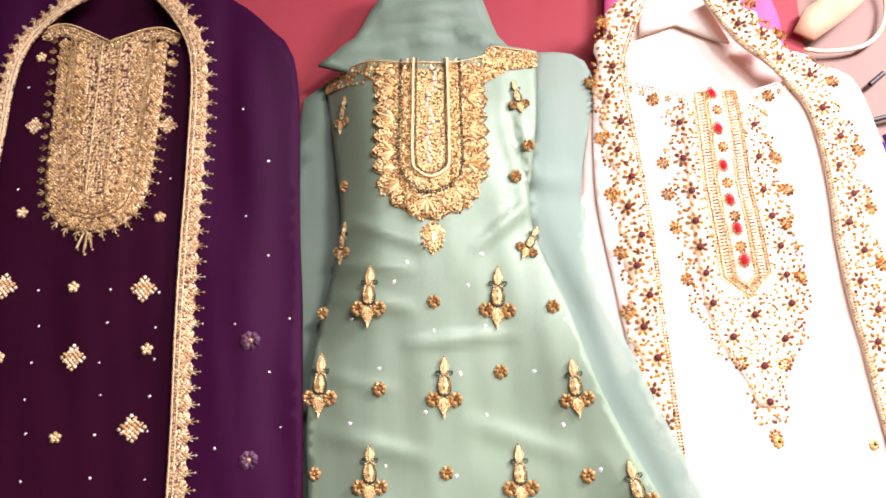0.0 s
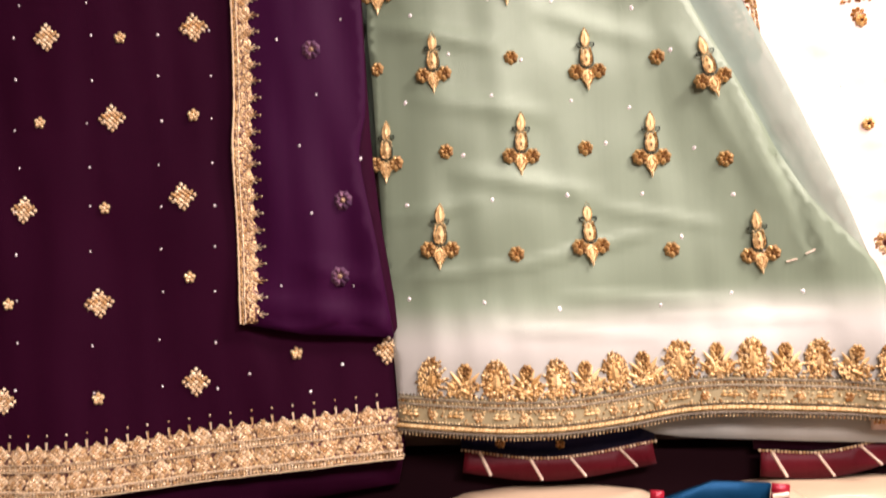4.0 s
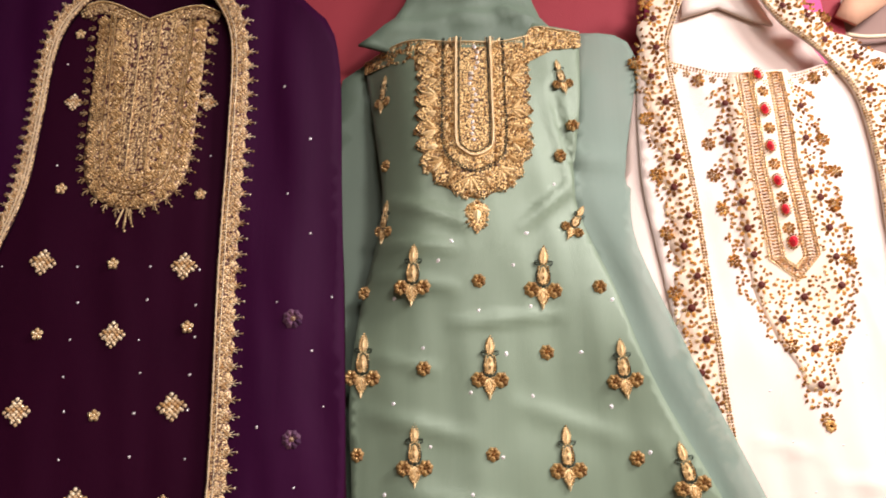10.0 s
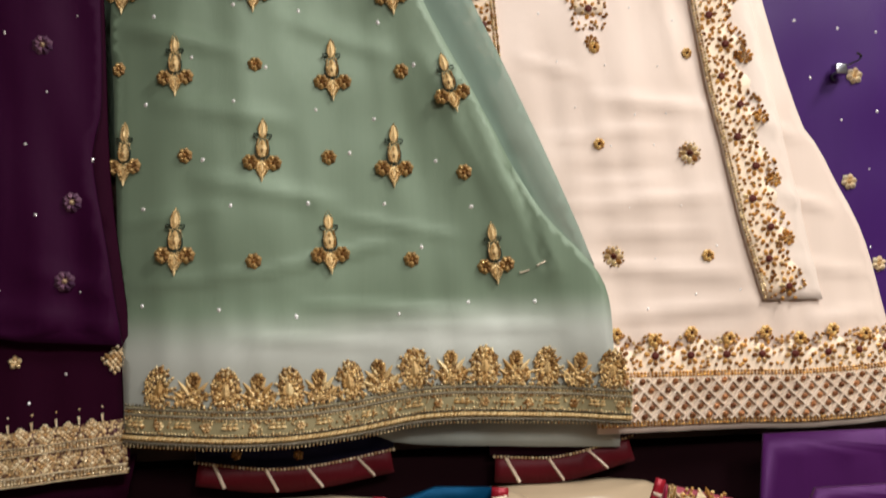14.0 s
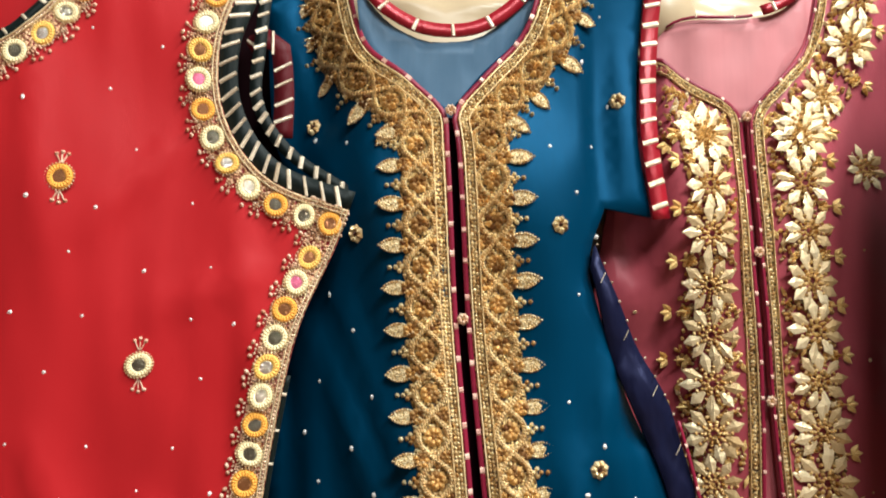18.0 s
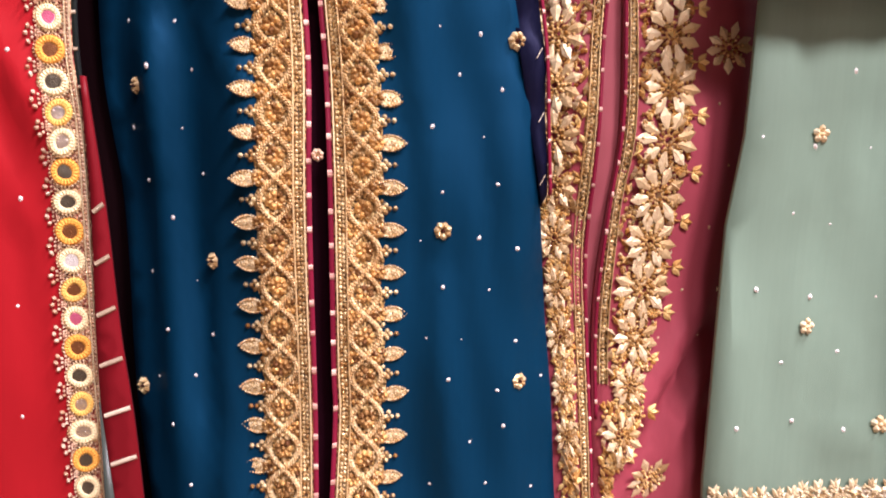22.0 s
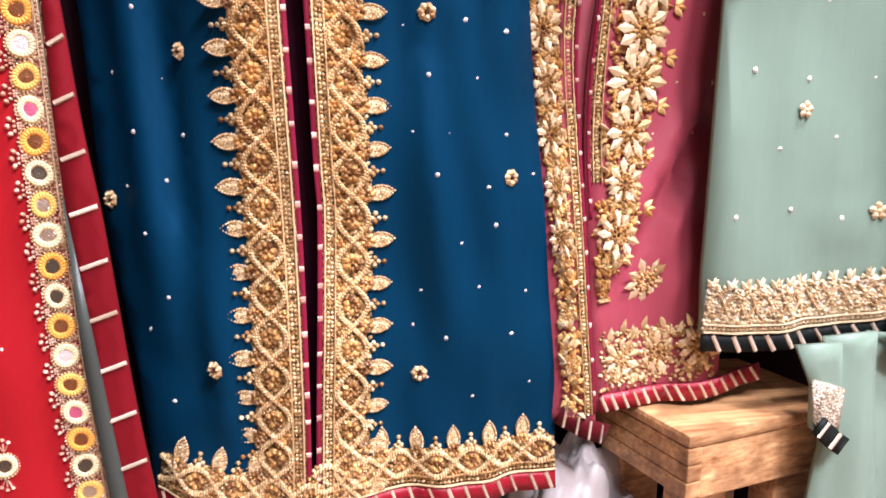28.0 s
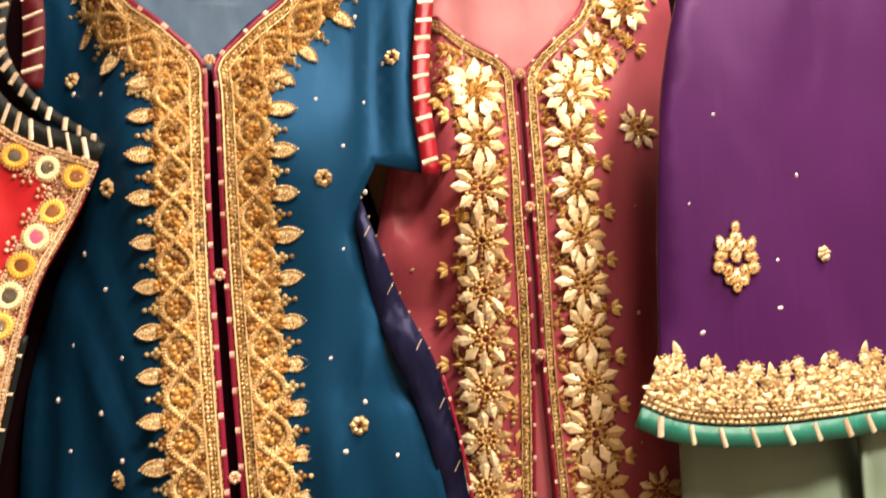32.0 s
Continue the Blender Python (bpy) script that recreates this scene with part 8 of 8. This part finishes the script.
hang = thing("trousers", "pale grey-green trousers hanging beside the wooden stool", "trousers", (0.66, -0.19, 0.12), LOW)
leg_y = relief(lambda x, z: -0.152 - 0.012 * math.exp(-(((x - 0.68) / 0.02) ** 2)), (), 0.012, 83, 16, 1.0)
LEG_MID = smooth_line([(0.690, 0.502), (0.703, 0.40), (0.724, 0.285), (0.742, 0.13)], 0.02)
part("leg", mesh_of("leg", *cloth(closed(smooth_line([(0.634, 0.498), (0.641, 0.43), (0.638, 0.37), (0.626, 0.28), (0.606, 0.13)], 0.02), [(0.67, 0.12)], LEG_MID[::-1]), leg_y, 0.012), SAGE_SHEER), hang)
part("leg", mesh_of("leg", *cloth(closed([(x - 0.006, z) for x, z in LEG_MID], [(0.80, 0.12)], smooth_line([(0.85, 0.2), (0.84, 0.36), (0.82, 0.48)], 0.02)), lambda x, z: leg_y(x, z) - 0.006 + 0.012 * ease(abs(x - 0.78) / 0.06), 0.012), SAGE_SHEER), hang)
cuff = thing("sleeve_cuff", "folded grey-green sleeve end with gold edge and black piping", "sleeve", (0.62, -0.17, 0.40), LOW)
cy = relief(-0.166, (), 0.004, 84)
part("cuff", mesh_of("cuff", *cloth(closed([(0.592, 0.496), (0.642, 0.496), (0.648, 0.44), (0.645, 0.388), (0.616, 0.41), (0.612, 0.455)]), cy, 0.012), SAGE_SHEER), cuff)
part("gold_edge", mesh_of("gold_edge", *cloth(closed([(0.611, 0.462), (0.648, 0.45), (0.646, 0.402), (0.630, 0.402), (0.617, 0.417)]), lambda x, z: cy(x, z) - 0.003, 0.01), CHAMPAGNE_ZARI), cuff, "champagne gold edge")
piping(cuff, [(0.645, 0.382), (0.630, 0.392), (0.613, 0.408)], -0.02, lambda x, z: cy(x, z) - 0.004, BLACKSILK, 0.022, 0.005, 0.0, label="black piping with cream stripes")


# ---------------------------------------------------------------- stool, bag and clutter
def stool():
    t = thing("stool", "worn pine stool with scuffed varnish, under the dress hems", "stool", (0.56, -0.06, 0.0))
    m = Matrix.Translation((0.487, -0.165, 0)) @ Matrix.Rotation(radians(13), 4, "Z")
    def bar(name, x0, x1, y0, y1, z0, z1, bevel=0.006, label=""):
        v, f = box(x0, x1, y0, y1, z0, z1, bevel)
        return part(name, mesh_of(name, [tuple(m @ Vector(p)) for p in v], f, WOOD, False), t, label)
    bar("seat", 0.0, 0.225, 0.0, 0.185, 0.396, 0.41, 0.005, "rounded worn seat board")
    bar("apron", 0.021, 0.204, 0.004, 0.022, 0.338, 0.3955, 0.002, "front apron with old nail holes")
    bar("apron", 0.021, 0.204, 0.163, 0.181, 0.338, 0.3955, 0.002)
    for k in range(3):
        bar("end_board", 0.001 + 0.0008 * (k % 2), 0.020, 0.001, 0.184, 0.342 + 0.018 * k, 0.3592 + 0.018 * k, 0.002, "end board with a worn edge")
        bar("end_board", 0.205, 0.224, 0.001, 0.184, 0.342 + 0.018 * k, 0.3592 + 0.018 * k, 0.002)
    for x in (0.024, 0.148):
        for y in (0.0225, 0.126):
            bar("leg", x, x + 0.054, y, y + 0.036, 0.0, 0.395, 0.003)


stool()


def crumpled(name, label, category, at, size, material, seed):
    bm = bmesh.new()
    bmesh.ops.create_icosphere(bm, subdivisions=5, radius=1)
    for v in bm.verts:
        n = v.co.normalized()
        k = 1 + 0.28 * noise.noise(n * 2.2 + Vector((seed, 0, 0))) + 0.26 * abs(noise.noise(n * 4 + Vector((0, seed, 0)))) + 0.12 * abs(noise.noise(n * 11 + Vector((seed, 0, 2)))) + 0.03 * noise.noise(n * 24)
        v.co = Vector((n.x * size[0], n.y * size[1], max(n.z, -0.55) * size[2])) * k
    low = min(v.co.z for v in bm.verts)
    for v in bm.verts:
        v.co += Vector(at) - Vector((0, 0, low))
    me = bpy.data.meshes.new(name)
    bm.to_mesh(me)
    bm.free()
    me.materials.append(material)
    me.polygons.foreach_set("use_smooth", [True] * len(me.polygons))
    return tagged(new(name, me), label, category)


bench = thing("bench", "low worn wooden bench under the lower dresses", "bench", (0.0, 0.0, 0.0))
part("board", mesh_of("board", *box(-1.2, 0.34, -0.06, 0.038, 0.20, 0.245, 0.004), plain_mat("dull_brown_board", (0.2, 0.12, 0.08), 0.6, 0, 0.35, 8, 0.2, (1, 10, 10)), False), bench)
for x in (-1.1, -0.4, 0.25):
    part("leg", mesh_of("leg", *box(x, x + 0.05, -0.05, 0.03, 0.0, 0.198, 0.003), WOOD, False), bench)
crumpled("plastic_bag", "crumpled cloudy white plastic bag beside the stool", "bag", (0.42, -0.03, 0.0), (0.1, 0.05, 0.185), PLASTIC, 3.0)
crumpled("cloth", "dark wine cloth crumpled under the stool", "cloth", (0.60, 0.0, 0.0), (0.08, 0.035, 0.14), DARKWINE, 7.0)

# ---------------------------------------------------------------- round the upper dresses
pink = thing("cloth", "bright pink folded cloth hanging behind the ivory dress", "cloth", (0.5, 0.05, 2.6))
part("fold", mesh_of("fold", *cloth(closed([(0.28, 2.62), (0.30, 2.85), (0.53, 2.86), (0.555, 2.75), (0.56, 2.64), (0.45, 2.58)]), relief(0.055, (), 0.008, 91, 14, 2)), cloth_mat("bright_pink_silk", (0.55, 0.08, 0.2), 0.5, 0.3, 0.12)), pink)
tan = thing("shawl", "tan folded shawl end hanging on the wall", "shawl", (0.65, 0.06, 2.7))
part("fold", mesh_of("fold", *cloth(closed([(0.58, 2.735), (0.60, 2.77), (0.66, 2.81), (0.70, 2.88), (0.76, 2.88), (0.72, 2.81), (0.66, 2.755), (0.61, 2.72)]), relief(0.06, [(0.66, 2.79, 0.05, 0.03, 0.02)], 0.004, 92)), cloth_mat("tan_cotton", (0.62, 0.36, 0.22), 0.8, 0.2, 0.1)), tan)


def wire(name, label, pts, r, material, y=0.085):
    """A round wire along a line on the wall."""
    line, v, f, n = smooth_line(pts, 0.01), [], [], 6
    for i, (x, z) in enumerate(line):
        (ax, az), (bx, bz) = line[max(i - 1, 0)], line[min(i + 1, len(line) - 1)]
        d = math.hypot(bx - ax, bz - az) or 1e-6
        for k in range(n):
            a = math.tau * k / n
            v.append((x - (bz - az) / d * r * math.cos(a), y + r * math.sin(a), z + (bx - ax) / d * r * math.cos(a)))
    for i in range(len(line) - 1):
        f += [(i * n + k, i * n + (k + 1) % n, i * n + n + (k + 1) % n, i * n + n + k) for k in range(n)]
    return tagged(new(name, mesh_of(name, v, f, material)), label, "cable")


wire("cable", "thin cream cable looping down the brown wall", [(0.70, 2.88), (0.745, 2.82), (0.735, 2.76), (0.70, 2.725), (0.64, 2.715), (0.60, 2.72)], 0.0035, CREAMCLOTH)
wire("cable", "thin cream cable hanging behind the pink cloth", [(0.585, 2.88), (0.59, 2.79), (0.60, 2.70), (0.605, 2.62)], 0.003, CREAMCLOTH, 0.08)
wire("cable", "short dark cable lying along the brown wall", [(0.70, 2.66), (0.715, 2.672), (0.725, 2.68)], 0.004, CABLE)
wire("cable", "dark cable running along the wall over the violet dress", [(0.69, 2.60), (0.75, 2.612), (0.83, 2.60), (1.0, 2.61)], 0.004, CABLE)
red2 = thing("jacket", "bright red jacket with cream scalloped lining at the wall", "jacket", (-0.75, 0.04, 2.2))
ry = relief(0.045, [(-0.72, 2.66, 0.05, 0.06, 0.02)], 0.01, 95, 10, 3)
part("body", mesh_of("jacket_body", *cloth(closed([(-0.90, 2.66), (-0.78, 2.72), (-0.70, 2.745), (-0.655, 2.72), (-0.66, 2.69), (-0.70, 2.67), (-0.72, 2.5), (-0.74, 2.2), (-0.95, 2.15)]), ry), RED), red2)
part("lining", mesh_of("lining", *cloth(smooth_line([(-0.69, 2.70), (-0.715, 2.65), (-0.705, 2.63), (-0.722, 2.61), (-0.712, 2.59), (-0.73, 2.57), (-0.715, 2.55), (-0.66, 2.52), (-0.64, 2.68)], 0.006), lambda x, z: ry(x, z) - 0.008, 0.012), cloth_mat("cream_lace", (0.6, 0.42, 0.32), 0.8, 0.2, 0.1)), red2, "cream scalloped lining")
wire("rod", "grey metal rod standing behind the red jacket", [(-0.705, 2.95), (-0.715, 2.8), (-0.725, 2.6)], 0.008, plain_mat("grey_metal", (0.25, 0.2, 0.18), 0.5, 0.4), 0.075)
